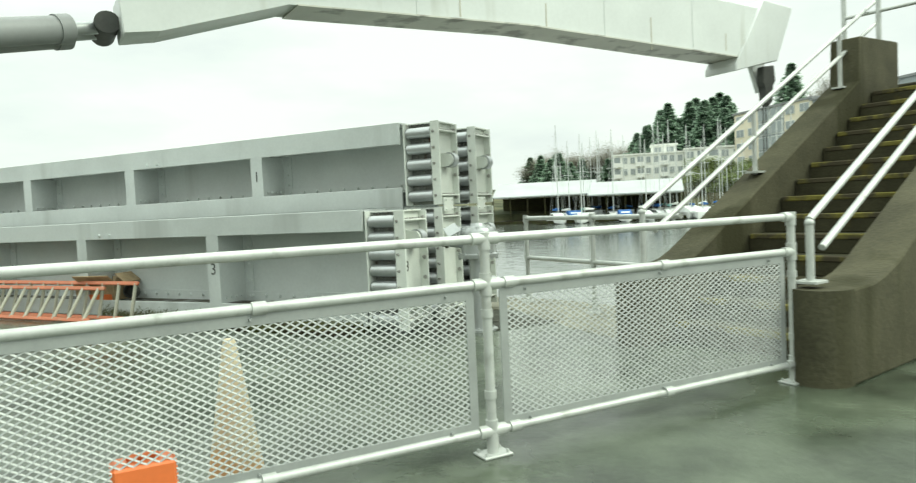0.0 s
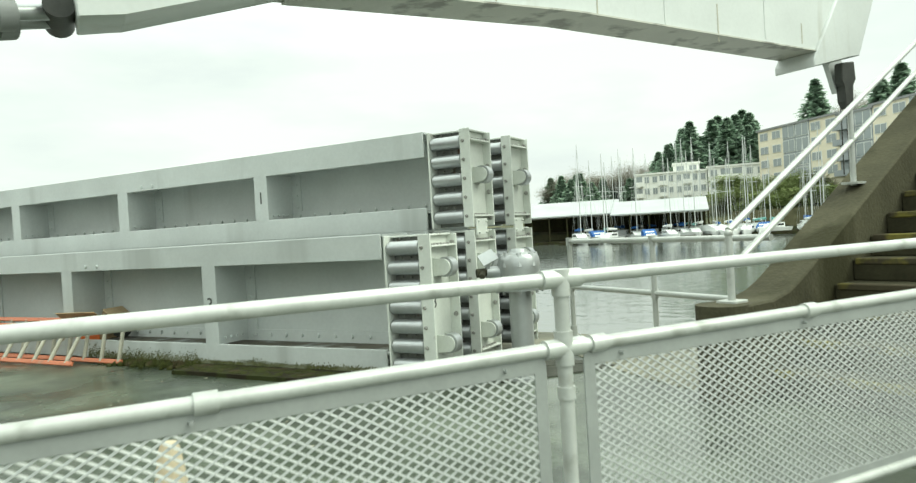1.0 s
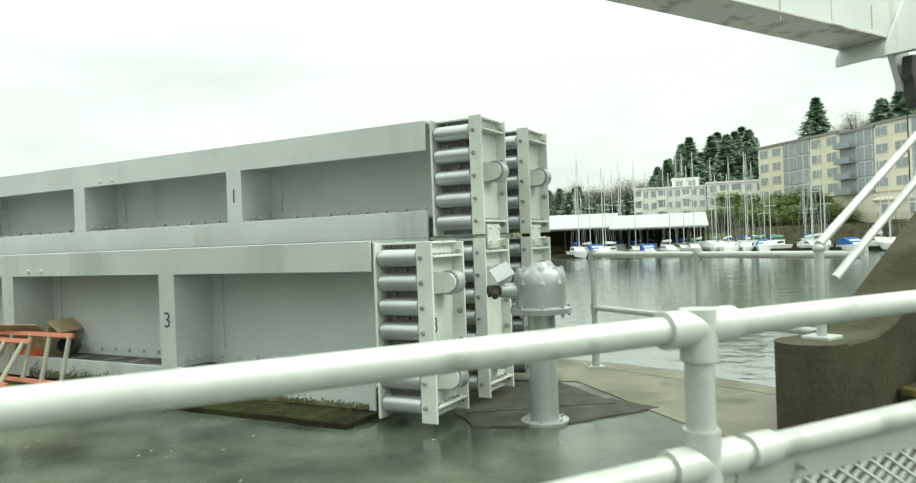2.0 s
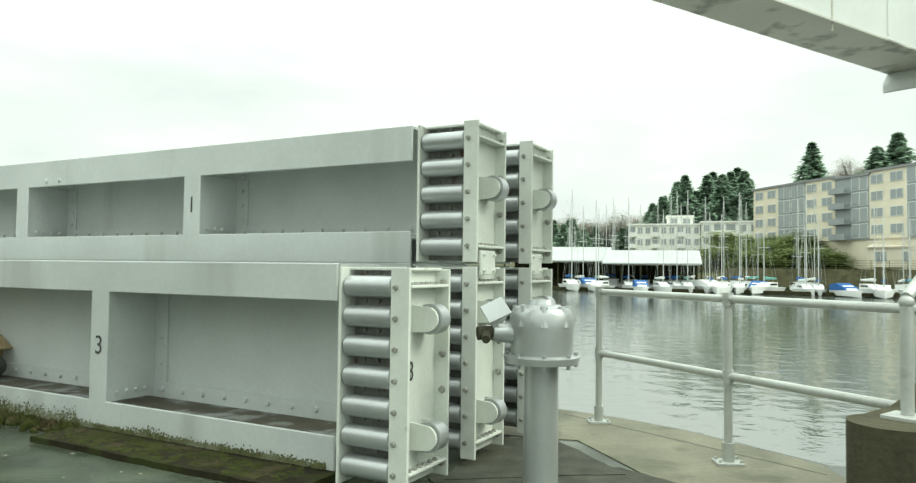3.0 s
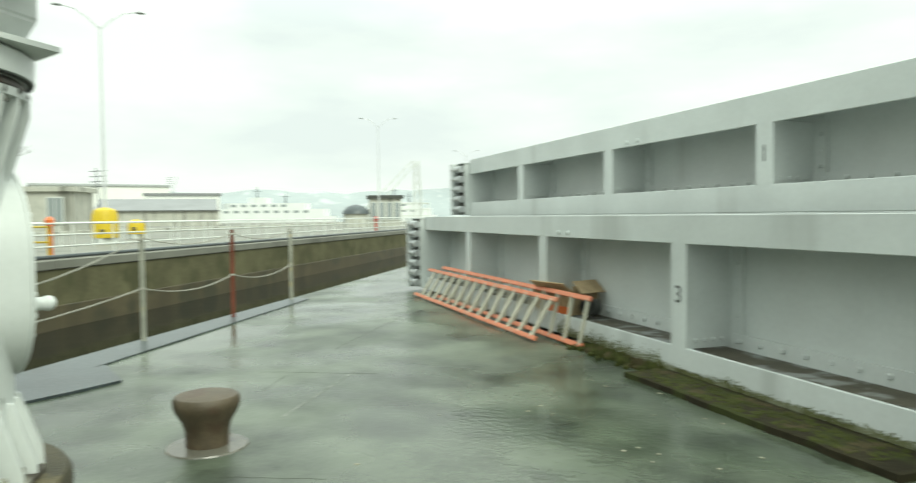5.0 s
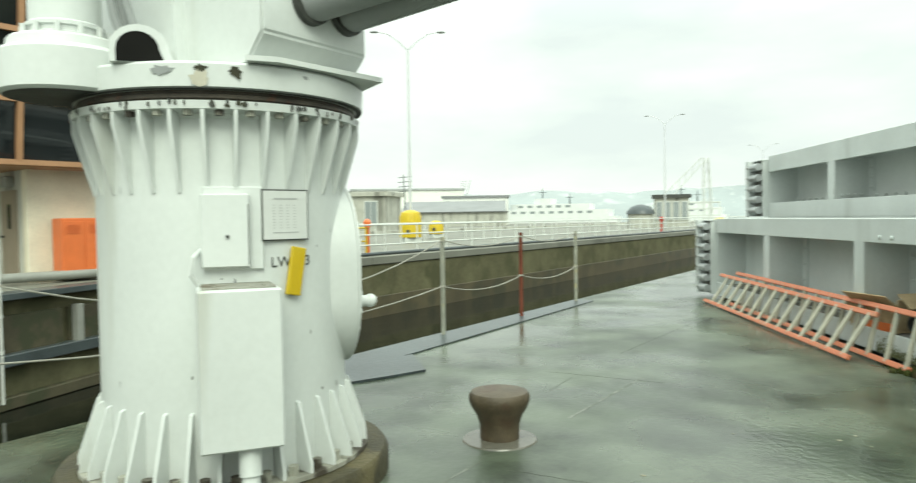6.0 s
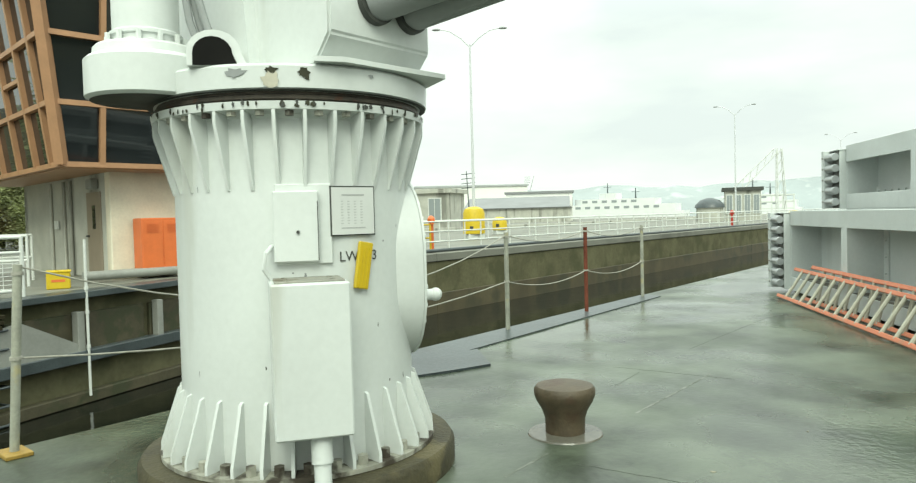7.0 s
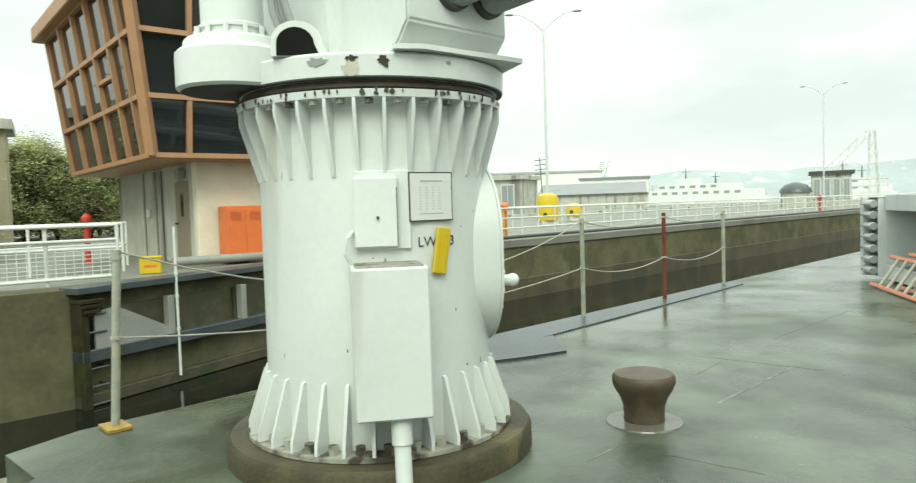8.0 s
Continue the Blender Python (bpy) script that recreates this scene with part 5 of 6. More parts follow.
for k in range(9):
    rod(bm, (0, 0, TOPZ + 0.16 + 0.075 * k), (6.5, 0.3, TOPZ + 0.16 + 0.075 * k), 0.006, seg=4, caps=False)
tagged(part("wire_mesh", bm, M_WHITE, qr), kind="stuff")
for dy in (2.6, 4.6):
    q2 = thing("quay_railing", "white painted two-rail railing set back on the quay", "railing", "quay railings", m=along((-14.75 - dy, -0.60 - dy * 0.2), (-14.2 - dy, -2.45))[0])
    for x in (0, 1.8, 3.6, 5.4):
        bm = bmesh.new()
        rod(bm, (x, 0, TOPZ), (x, 0, TOPZ + 1.07), 0.03, seg=8)
        part("post", bm, M_WHITE, q2)
    for z in (0.55, 1.07):
        bm = bmesh.new()
        rod(bm, (0, 0, TOPZ + z), (9, 0, TOPZ + z), 0.03, seg=8)
        part("rail", bm, M_WHITE, q2)
bm = bmesh.new()
box(bm, (0, 0, 0.17), (0.42, 0.30, 0.34), bevel=0.02)
box(bm, (0, 0, 0.35), (0.45, 0.33, 0.04), bevel=0.01)
yb = solid("yellow_crate", bm, M_YELLOW, "yellow plastic crate with red markings on the quay", "crate", m=pose(-16.27, -0.32, TOPZ, 0, 0, 100))
bm = bmesh.new()
box(bm, (0, -0.153, 0.17), (0.24, 0.006, 0.05))
part("printed_bar", bm, M_ORANGE, yb)

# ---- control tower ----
# tower front paler than its side wall: the sun's side is in the colours
M_CREAM = material("sunlit_cream_concrete", (0.72, 0.67, 0.53), 0.75, 0, 0.12, 1.5, 20, 0.2, (0.54, 0.49, 0.37), 0.56, 1.3, streak=True)
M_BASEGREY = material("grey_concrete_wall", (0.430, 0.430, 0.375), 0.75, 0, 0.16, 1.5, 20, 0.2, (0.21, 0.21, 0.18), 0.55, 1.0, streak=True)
M_COPPER = material("copper_brown_frame", (0.38, 0.21, 0.11), 0.5, 0.1, 0.12, 3, 20, 0.05)
TOWER = pose(-16.86, -0.30, 0, 0, 0, 118.0)
tower = thing("control_tower", "lock control tower with copper-brown framed glass cab on a concrete base", "control tower", m=TOWER)
bm = bmesh.new()
box(bm, (1.20 + 2.6, 0.80 + 0.15, (2.58 + TOPZ) / 2), (5.2, 0.30, 2.58 - TOPZ), bevel=0.02)
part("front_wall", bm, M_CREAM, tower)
bm = bmesh.new()
box(bm, (1.20 + 0.15, 1.102 + 3.3, (2.58 + TOPZ) / 2), (0.30, 6.6, 2.58 - TOPZ), bevel=0.02)
box(bm, (3.8, 7.55, 1.2), (5.2, 0.3, 2.4))
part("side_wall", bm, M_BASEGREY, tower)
door = bmesh.new()
box(door, (1.19, 0.80 + 1.0, TOPZ + 1.02), (0.05, 0.92, 2.04), bevel=0.01)
d_ob = part("door", door, material("tan_door_paint", (0.245, 0.204, 0.150), 0.5, 0, 0.06, 3, 20, 0.03), tower, "tan painted steel door")
bm = bmesh.new()
box(bm, (1.16, 0.80 + 0.95, TOPZ + 1.45), (0.02, 0.16, 0.55))
part("door_window", bm, M_WINDOW, d_ob)
bm = bmesh.new()
box(bm, (1.14, 0.80 + 1.36, TOPZ + 1.0), (0.06, 0.12, 0.05), bevel=0.01)
part("handle", bm, M_CRANEDARK, d_ob)
for y, r in ((3.4, 0.05), (3.9, 0.035), (5.0, 0.05)):
    bm = bmesh.new()
    rod(bm, (1.15, y, TOPZ), (1.15, y, 2.45), r, seg=10)
    part("drainpipe", bm, M_BASEGREY, tower)
bm = bmesh.new()
box(bm, (1.16, 4.6, 1.35), (0.03, 0.35, 0.22))
part("notice", bm, M_WHITE, tower, "small white notice")
bm = bmesh.new()
box(bm, (1.09, 1.6, 2.28), (0.2, 0.3, 0.25), bevel=0.03)
part("wall_lamp", bm, M_PALEPLATE, tower)

LEV = (2.60, 3.86, 5.22, 6.55)
XS = (0.0, 0.80, 3.0, 5.4)
YS = (0.0, 0.6, 1.7, 3.05, 4.5, 6.15, 7.93)


def cab(x, y, z):
    """A point of the cab's outward-leaning skin."""
    g = (z - LEV[0]) * 0.13
    return Vector((x - g if x < 0.01 else x, y - g if y < 0.01 else y, z))


bm = bmesh.new()
box(bm, (3.2, 4.0, 2.57), (6.2, 8.0, 0.10), bevel=0.02)
part("cab_floor", bm, M_COPPER, tower)
for z0, z1 in zip(LEV, LEV[1:]):
    for a, b in zip(XS, XS[1:]):
        bm = bmesh.new()
        bm.faces.new([bm.verts.new(cab(*p) + Vector((0, 0.05, 0))) for p in ((a, 0, z0), (b, 0, z0), (b, 0, z1), (a, 0, z1))])
        part("pane", bm, M_WINDOW, tower, smooth=False)
    for a, b in zip(YS, YS[1:]):
        bm = bmesh.new()
        bm.faces.new([bm.verts.new(cab(*p) + Vector((0.05, 0, 0))) for p in ((0, a, z0), (0, b, z0), (0, b, z1), (0, a, z1))])
        part("pane", bm, M_WINDOW, tower, smooth=False)


def bar(a, b, w):
    b0 = bmesh.new()
    d = b - a
    m = Matrix.Translation((a + b) / 2) @ d.to_track_quat("Z", "Y").to_matrix().to_4x4()
    box(b0, (0, 0, 0), (w, w, d.length), m)
    part("mullion", b0, M_COPPER, tower)


for x in XS:
    bar(cab(x, 0, LEV[0]), cab(x, 0, LEV[-1]), 0.20 if x == 0 else 0.11)
for y in YS[1:]:
    bar(cab(0, y, LEV[0]), cab(0, y, LEV[-1]), 0.12)
for z in LEV:
    bar(cab(0, 0, z), cab(XS[-1], 0, z), 0.11)
    bar(cab(0, 0, z), cab(0, YS[-1], z), 0.11)
bar(cab(0, 1.7, 4.55), cab(0, 3.05, 4.55), 0.09)
bm = bmesh.new()
box(bm, (2.65, 3.95, 6.80), (6.9, 9.3, 0.44), bevel=0.03)
part("roof", bm, M_COPPER, tower)
# solid dark block put in for the shaded room behind the panes
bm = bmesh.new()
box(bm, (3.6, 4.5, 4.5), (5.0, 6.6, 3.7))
part("cab_core", bm, M_CRANEDARK, tower, "dark block in place of the shaded room")
cabn = thing("orange_cabinet", "orange steel electrical cabinet with louvres beside the tower", "cabinet", m=TOWER @ pose(2.14, 0.48, 0.08))
bm = bmesh.new()
box(bm, (0, 0, 0.76), (0.96, 0.5, 1.22), bevel=0.02)
part("body", bm, M_ORANGE, cabn)
bm = bmesh.new()
box(bm, (0, 0, TOPZ + 0.12), (0.9, 0.45, 0.24))
part("stand", bm, M_DARKSTEEL, cabn)
for sx in (-0.24, 0.24):
    bm = bmesh.new()
    box(bm, (sx, -0.256, 0.74), (0.45, 0.014, 1.12), bevel=0.004)
    dd = part("door", bm, M_ORANGE, cabn)
    for k in range(6):
        bm = bmesh.new()
        box(bm, (sx, -0.268, 1.05 + 0.035 * k), (0.26, 0.014, 0.014), pose(0, 0, 0, 0, 0, 0))
        part("louvre", bm, M_ORANGE, dd)
bm = bmesh.new()
rod(bm, (0.4, 0.25, TOPZ + 0.16), (5.0, 0.25, TOPZ + 0.16), 0.10, seg=16)
solid("large_pipe", bm, M_PALEPLATE, "large pale pipe lying along the tower wall", "pipe", m=TOWER)


# ---- buildings ----
def building(name, label, category, a, b, depth, base, top, floors, bays, wall_mat, roof_mat, win=(0.55, 0.5), group="", pitch=0.0, balcony=()):
    """A block whose front runs from a to b; windows stand proud of the wall in their frames."""
    m, w = along(a, b)
    ob = thing(name, label, category, group, m=m)
    h = top - base
    bm = bmesh.new()
    box(bm, (w / 2, depth / 2, (base + top) / 2), (w, depth, h))
    part("wall", bm, wall_mat, ob, smooth=False)
    bm = bmesh.new()
    if pitch:
        prism(bm, [(-0.4, -0.4), (w + 0.4, -0.4), (w + 0.4, depth + 0.4), (-0.4, depth + 0.4)], top, top + 0.15)
        prism(bm, [(-0.5, top + 0.15), (depth + 0.5, top + 0.15), (depth / 2, top + pitch)], 0, w, pose(0, 0, 0, 90, 0, 90))
    else:
        box(bm, (w / 2, depth / 2, top + 0.2), (w + 0.6, depth + 0.6, 0.4))
    part("roof", bm, roof_mat, ob, smooth=False)
    fw, fh = w / max(bays, 1), h / max(floors, 1)
    if bays:
        bm = bmesh.new()
        box(bm, (0, -0.04, 0), (fw * win[0] + 0.2, 0.10, fh * win[1] + 0.2))
        fme = mesh_of("window", bm, M_WHITE, False)
        bm = bmesh.new()
        for sx in (-0.26, 0.26):
            box(bm, (sx * fw * win[0], -0.09, 0), (fw * win[0] * 0.46, 0.06, fh * win[1]))
        pme = mesh_of("pane", bm, M_FARGLASS, False)
        for f in range(floors):
            for k in range(bays):
                if (k, f) in balcony or k in balcony:
                    continue
                wo = share("window", fme, ob, Matrix.Translation(((k + 0.5) * fw, 0, base + (f + 0.55) * fh)))
                share("pane", pme, wo, Matrix())
        for k in balcony:
            for f in range(floors):
                bm = bmesh.new()
                box(bm, ((k + 0.5) * fw, -0.7, base + f * fh + 0.1), (fw * 0.96, 1.4, 0.25))
                box(bm, ((k + 0.5) * fw, -1.38, base + f * fh + 0.6), (fw * 0.96, 0.06, 0.9))
                bal = part("balcony", bm, wall_mat, ob, smooth=False)
                bm = bmesh.new()
                box(bm, ((k + 0.5) * fw, 0.03, base + (f + 0.5) * fh), (fw * 0.8, 0.1, fh * 0.72))
                part("recess", bm, M_FARGLASS, bal, smooth=False)
    return ob


SETTLED = set(scene.objects)
M_APT = material("white_stucco", (0.740, 0.750, 0.700), 0.8, 0, 0.06, 0.3, 3, 0.05)
M_TAN = material("tan_stucco", (0.660, 0.610, 0.480), 0.8, 0, 0.08, 0.3, 3, 0.05)
M_TANGREY = material("grey_cladding", (0.260, 0.285, 0.295), 0.5, 0, 0.1, 0.5, 3, 0.05)
M_ROOFGREY = material("grey_roofing", (0.204, 0.211, 0.211), 0.7, 0, 0.12, 0.4, 4, 0.1)
M_METALROOF = material("white_metal_roof", (0.360, 0.380, 0.375), 0.5, 0, 0.12, 0.3, 3, 0.05)
building("apartment_house", "white stuccoed four-storey apartment house above the marina", "apartment house", (26.15, 191.4), (43.0, 188.2), 14, 1.0, 12.4, 4, 9, M_APT, M_APT, group="waterfront apartments", balcony=(0, 3, 6))
building("apartment_house", "white stuccoed apartment house wing with balconies", "apartment house", (43.0, 187.0), (56.0, 184.0), 14, 1.0, 12.9, 4, 5, M_APT, M_APT, group="waterfront apartments", balcony=(1, 2))
building("roof_penthouse", "small white penthouse on the apartment roof", "penthouse", (36.0, 192.5), (42.0, 191.5), 6, 12.3, 14.6, 1, 2, M_APT, M_APT, group="waterfront apartments")
tan_a, tan_b = Vector((49.0, 166.0)), Vector((66.0, 112.0))
for k, (mat, balc) in enumerate(((M_TAN, ()), (M_TANGREY, ()), (M_TAN, ()), (M_TANGREY, (0,)), (M_TAN, ()), (M_TANGREY, (1,)), (M_TAN, ()))):
    p, q = tan_a.lerp(tan_b, k / 7), tan_a.lerp(tan_b, (k + 1) / 7)
    building("terrace_block", "tan and grey four-storey hillside apartment block with flat roof", "apartment house", (p.x, p.y), (q.x, q.y), 14, 7.0, 18.4 if k != 3 else 18.0, 4, 2, mat, M_ROOFGREY, (0.6, 0.5) if mat == M_TAN else (0.85, 0.8), "hillside apartments", balcony=balc)
m, ln = along((49.0, 166.0), (66.0, 112.0))
bm = bmesh.new()
box(bm, (ln / 2, 6.8, 4.0), (ln, 13.0, 6.2), m, bevel=0.1)
solid("wall_terrace", bm, M_TAN, "tan concrete podium under the hillside apartments", "podium", kind="structure", smooth=False)
building("boat_club_house", "low tan clubhouse with pitched roof by the water", "house", (57.6, 133.0), (68.0, 119.0), 8, 2.2, 5.4, 1, 4, M_TAN, M_TAN, (0.4, 0.5), pitch=1.4)


def boat_shed(a, b, depth, eave, ridge, label):
    m, w = along(a, b)
    ob = thing("boat_shed", label, "boat shed", "covered moorage", m=m)
    bm = bmesh.new()
    prism(bm, [(-0.6, eave), (depth + 0.6, eave), (depth + 0.6, eave + 0.2), (depth / 2, ridge), (-0.6, eave + 0.2)], 0, w, pose(0, 0, 0, 90, 0, 90))
    part("roof", bm, M_METALROOF, ob, smooth=False)
    for k in range(int(w / 3) + 1):
        for y in (0.0, depth):
            bm = bmesh.new()
            box(bm, (min(k * 3.0, w - 0.1), y, (eave + WATER) / 2), (0.22, 0.22, eave - WATER))
            part("post", bm, M_WOODSLAB, ob)
    bm = bmesh.new()
    box(bm, (w / 2, depth / 2, WATER + 0.25), (w, depth, 0.5))
    part("float", bm, M_WOODSLAB, ob)
    # dark panel added in place of the shade under the shed roof
    bm = bmesh.new()
    box(bm, (w / 2, depth - 0.3, (eave + WATER) / 2 + 0.4), (w, 0.15, eave - WATER - 0.9))
    part("back_boarding", bm, M_WOODSLAB, ob)
    for k in range(int(w / 0.9)):
        bm = bmesh.new()
        box(bm, (0.4 + 0.9 * k, -0.62, eave + 0.1), (0.05, 0.06, 0.24))
        part("fascia_bracket", bm, M_METALROOF, ob)
    return ob


boat_shed((-3.2, 129.1), (14.6, 127.2), 16, 2.5, 5.2, "covered moorage shed with weathered pale metal roof")
boat_shed((12.6, 123.2), (27.4, 120.2), 18, 2.15, 4.6, "covered moorage shed with bright white metal roof")

# ---- shore and hillside ----
M_HILL = material("winter_scrub", (0.100, 0.100, 0.055), 0.95, 0, 0.4, 0.2, 2.5, 0.6, (0.034, 0.041, 0.020), 0.5, 0.1)
bm = bmesh.new()
rows = []
for i, D in enumerate((136, 138, 146, 156, 170, 200, 260, 340)):
    row = []
    for k in range(41):
        deg = 30 + k * 2.2
        f = max(0.0, min(1.0, (86 - deg) / 20))
        h = {136: -3.2, 138: -0.6, 146: 0.6 + 1.4 * f, 156: 1.2 + 3.5 * f, 170: 1.5 + 6.5 * f, 200: 3 + 10 * f, 260: 7 + 12 * f, 340: 8 + 13 * f}[D]
        d = direction(deg) * D
        row.append(bm.verts.new((d.x - 0.1, d.y + 3.1, h + 0.5 * noise.noise((deg * 0.4, D * 0.1, 0)))))
    rows.append(row)
for p, q in zip(rows, rows[1:]):
    for k in range(40):
        bm.faces.new((p[k], p[k + 1], q[k + 1], q[k]))
solid("ground_shore", bm, M_HILL, "scrubby winter hillside rising from the lake shore", "hillside", kind="structure")

# fir green is paled in its colour for distance haze
M_FIR = material("haze_paled_fir_foliage", (0.310, 0.410, 0.310), 0.9, 0, 0.20, 0.6, 4, 0.0, leafy=True)
M_BARE = material("bare_winter_twigs", (0.250, 0.240, 0.190), 0.95, 0, 0.3, 0.4, 4, 0.0, leafy=True)
M_OLIVE = material("olive_shrub_leaves", (0.230, 0.280, 0.115), 0.9, 0, 0.30, 0.5, 4, 0.0, leafy=True)
M_BARK = material("dark_bark", (0.041, 0.034, 0.027), 0.9, 0, 0.3, 3, 20, 0.3)


def leaf_cloud(spots, size, rnd, droop=0.0):
    """Many small tilted leaf quads in one mesh."""
    bm = bmesh.new()
    for c in spots:
        a, t = rnd.uniform(0, 6.28), rnd.uniform(-0.7, 0.7)
        s = size * rnd.uniform(0.5, 1.3)
        x = Vector((math.cos(a), math.sin(a), -droop)) * s
        y = Vector((-math.sin(a) * math.cos(t), math.cos(a) * math.cos(t), math.sin(t))) * s * 0.55
        bm.faces.new([bm.verts.new(c + v) for v in (x, y, -x * 0.4, -y)])
    return bm


def conifer(seed, h, r):
    rnd = random.Random(seed)
    ob = thing("fir_tree", "tall dark green fir tree on the hillside", "tree", "hillside firs")
    bm = bmesh.new()
    rod(bm, (0, 0, -2), (0, 0, h), 0.35, 0.04, seg=8)
    part("trunk", bm, M_BARK, ob)
    spots = []
    tiers = int(h / 0.9)
    for k in range(tiers):
        z = h * (0.12 + 0.88 * k / tiers)
        rr = r * (1 - (k / tiers)) ** 1.1 * rnd.uniform(0.75, 1.12) + 0.12
        for j in range(13):
            a = j * 0.483 + rnd.uniform(-0.35, 0.35)
            ln = rr * rnd.uniform(0.6, 1.15)
            for q in range(17):
                f = (q + rnd.random()) / 17
                spots.append(Vector((math.cos(a) * ln * f, math.sin(a) * ln * f, z - 0.35 * ln * f + rnd.uniform(-1.3, 1.1) * (1 - k / tiers * 0.6))))
    part("crown", leaf_cloud(spots, 0.62, rnd, 0.35), M_FIR, ob, smooth=False)
    return ob


def broadleaf(seed, h, r, mat, name, label, group, n, size):
    rnd = random.Random(seed)
    ob = thing(name, label, "tree" if h > 4 else "shrub", group)
    bm = bmesh.new()
    rod(bm, (0, 0, -1), (0, 0, h * 0.45), 0.05 * h * 0.5, 0.03 * h * 0.5, seg=8)
    tips = []
    for k in range(9):
        a = k * 2.4 + rnd.random()
        e = Vector((math.cos(a) * r * rnd.uniform(0.4, 0.9), math.sin(a) * r * rnd.uniform(0.4, 0.9), h * rnd.uniform(0.6, 0.98)))
        rod(bm, (0, 0, h * rnd.uniform(0.25, 0.45)), e, 0.012 * h, 0.004 * h, seg=5)
        tips.append(e)
    part("trunk", bm, M_BARK, ob)
    spots = []
    for k in range(n):
        t = rnd.choice(tips)
        v = Vector((rnd.gauss(0, 1), rnd.gauss(0, 1), rnd.gauss(0, 0.8)))
        spots.append(t * rnd.uniform(0.75, 1.0) + v * r * 0.22)
    part("crown", leaf_cloud(spots, size, rnd), mat, ob, smooth=False)
    return ob


def polar(deg, D, z=0.0):
    d = direction(deg) * D
    return Vector((d.x - 0.1, d.y + 3.1, z))


rnd = random.Random(11)
firs = [conifer(k, 16 + 2 * k, 5.2 + 0.5 * k) for k in range(3)]
fir_at = [(80.2, 232, 8, 0.85), (79.4, 235, 9, 0.9), (78.6, 230, 9, 1.0), (77.9, 236, 10, 1.0), (77.2, 232, 10, 1.05), (76.4, 230, 10, 1.1), (75.7, 236, 11, 1.05), (75.0, 232, 11, 1.15), (74.3, 230, 11, 1.15), (73.7, 236, 11, 1.05), (78.2, 245, 10, 1.1), (76.0, 245, 11, 1.2), (74.6, 246, 12, 1.2), (86.9, 215, 2, 0.85), (86.2, 222, 2, 0.8), (82.2, 226, 4, 0.8), (81.4, 228, 4, 0.7), (69.4, 190, 14, 0.98), (65.4, 175, 13.5, 1.15), (64.2, 180, 13.5, 1.2), (70.0, 235, 18, 0.5)]
fir_at += [(rnd.uniform(73.2, 80.6), rnd.uniform(214, 246), 0, rnd.uniform(0.75, 1.08)) for k in range(58)]
fir_at += [(rnd.uniform(80.5, 88.5), rnd.uniform(225, 250), 2, rnd.uniform(0.55, 0.95)) for k in range(20)]
fir_at = [(d, D, z if z else 8 + (80 - d) * 0.45, sc) for d, D, z, sc in fir_at]
for k, (deg, D, z, sc) in enumerate(fir_at):
    m = Matrix.Translation(polar(deg, D, z)) @ pose(0, 0, 0, 0, 0, rnd.uniform(0, 360)) @ Matrix.Diagonal((sc * 1.3, sc * 1.3, sc * 0.95, 1))
    if k < 3:
        firs[k].matrix_basis = m
    else:
        copy_thing(firs[k % 3], m)
bares = [broadleaf(20 + k, 12, 5.5, M_BARE, "bare_tree", "bare winter tree with a haze of grey-brown twigs", "bare trees", 9500, 0.17) for k in range(3)]
k = 0
for deg in [88.5 - 0.55 * j for j in range(48)]:
    D = rnd.uniform(225, 262) if deg > 81 else rnd.uniform(262, 300)
    z = 4 if deg > 81 else (7 if deg > 73 else (15 if deg > 68 else 23))
    sc = rnd.uniform(0.9, 1.2)
    m = Matrix.Translation(polar(deg, D, z)) @ pose(0, 0, 0, 0, 0, rnd.uniform(0, 360)) @ Matrix.Diagonal((sc, sc, sc, 1))
    if k < 3:
        bares[k].matrix_basis = m
    else:
        copy_thing(bares[k % 3], m)
    k += 1
shrubs = [broadleaf(40 + k, 3.6, 2.6, M_OLIVE, "shrub", "dense olive green shrub on the bank", "bank shrubs", 2600, 0.21) for k in range(3)]
k = 0
for j in range(64):
    deg, D = rnd.uniform(62, 75.6), rnd.uniform(143, 160)
    D = max(D, 156) if deg < 67.5 else D
    z = 0.4 + (D - 143) * 0.30
    sc = rnd.uniform(0.7, 1.25)
    m = Matrix.Translation(polar(deg, D, z)) @ pose(0, 0, 0, 0, 0, rnd.uniform(0, 360)) @ Matrix.Diagonal((sc * 1.2, sc * 1.2, sc * 0.9, 1))
    if k < 3:
        shrubs[k].matrix_basis = m
    else:
        copy_thing(shrubs[k % 3], m)
    k += 1
bm = bmesh.new()
m, ln = along(tuple(polar(75.2, 139.5))[:2], tuple(polar(60, 136))[:2])
box(bm, (ln / 2, 0, 0.2), (ln, 0.5, 3.2), m)
solid("wall_shore", bm, M_LOCKWALL, "low dark retaining wall along the shore", "retaining wall", kind="structure", smooth=False)
sf = thing("shore_fence", "green wire fence along the shore wall", "fence", m=m)
for k in range(int(ln / 2.5)):
    bm = bmesh.new()
    box(bm, (k * 2.5, 0, 2.5), (0.10, 0.10, 1.4))
    part("post", bm, M_OLIVE, sf)
for z in (2.0, 2.4, 2.8, 3.2):
    bm = bmesh.new()
    box(bm, (ln / 2, 0, z), (ln, 0.05, 0.05))
    part("wire", bm, M_OLIVE, sf)

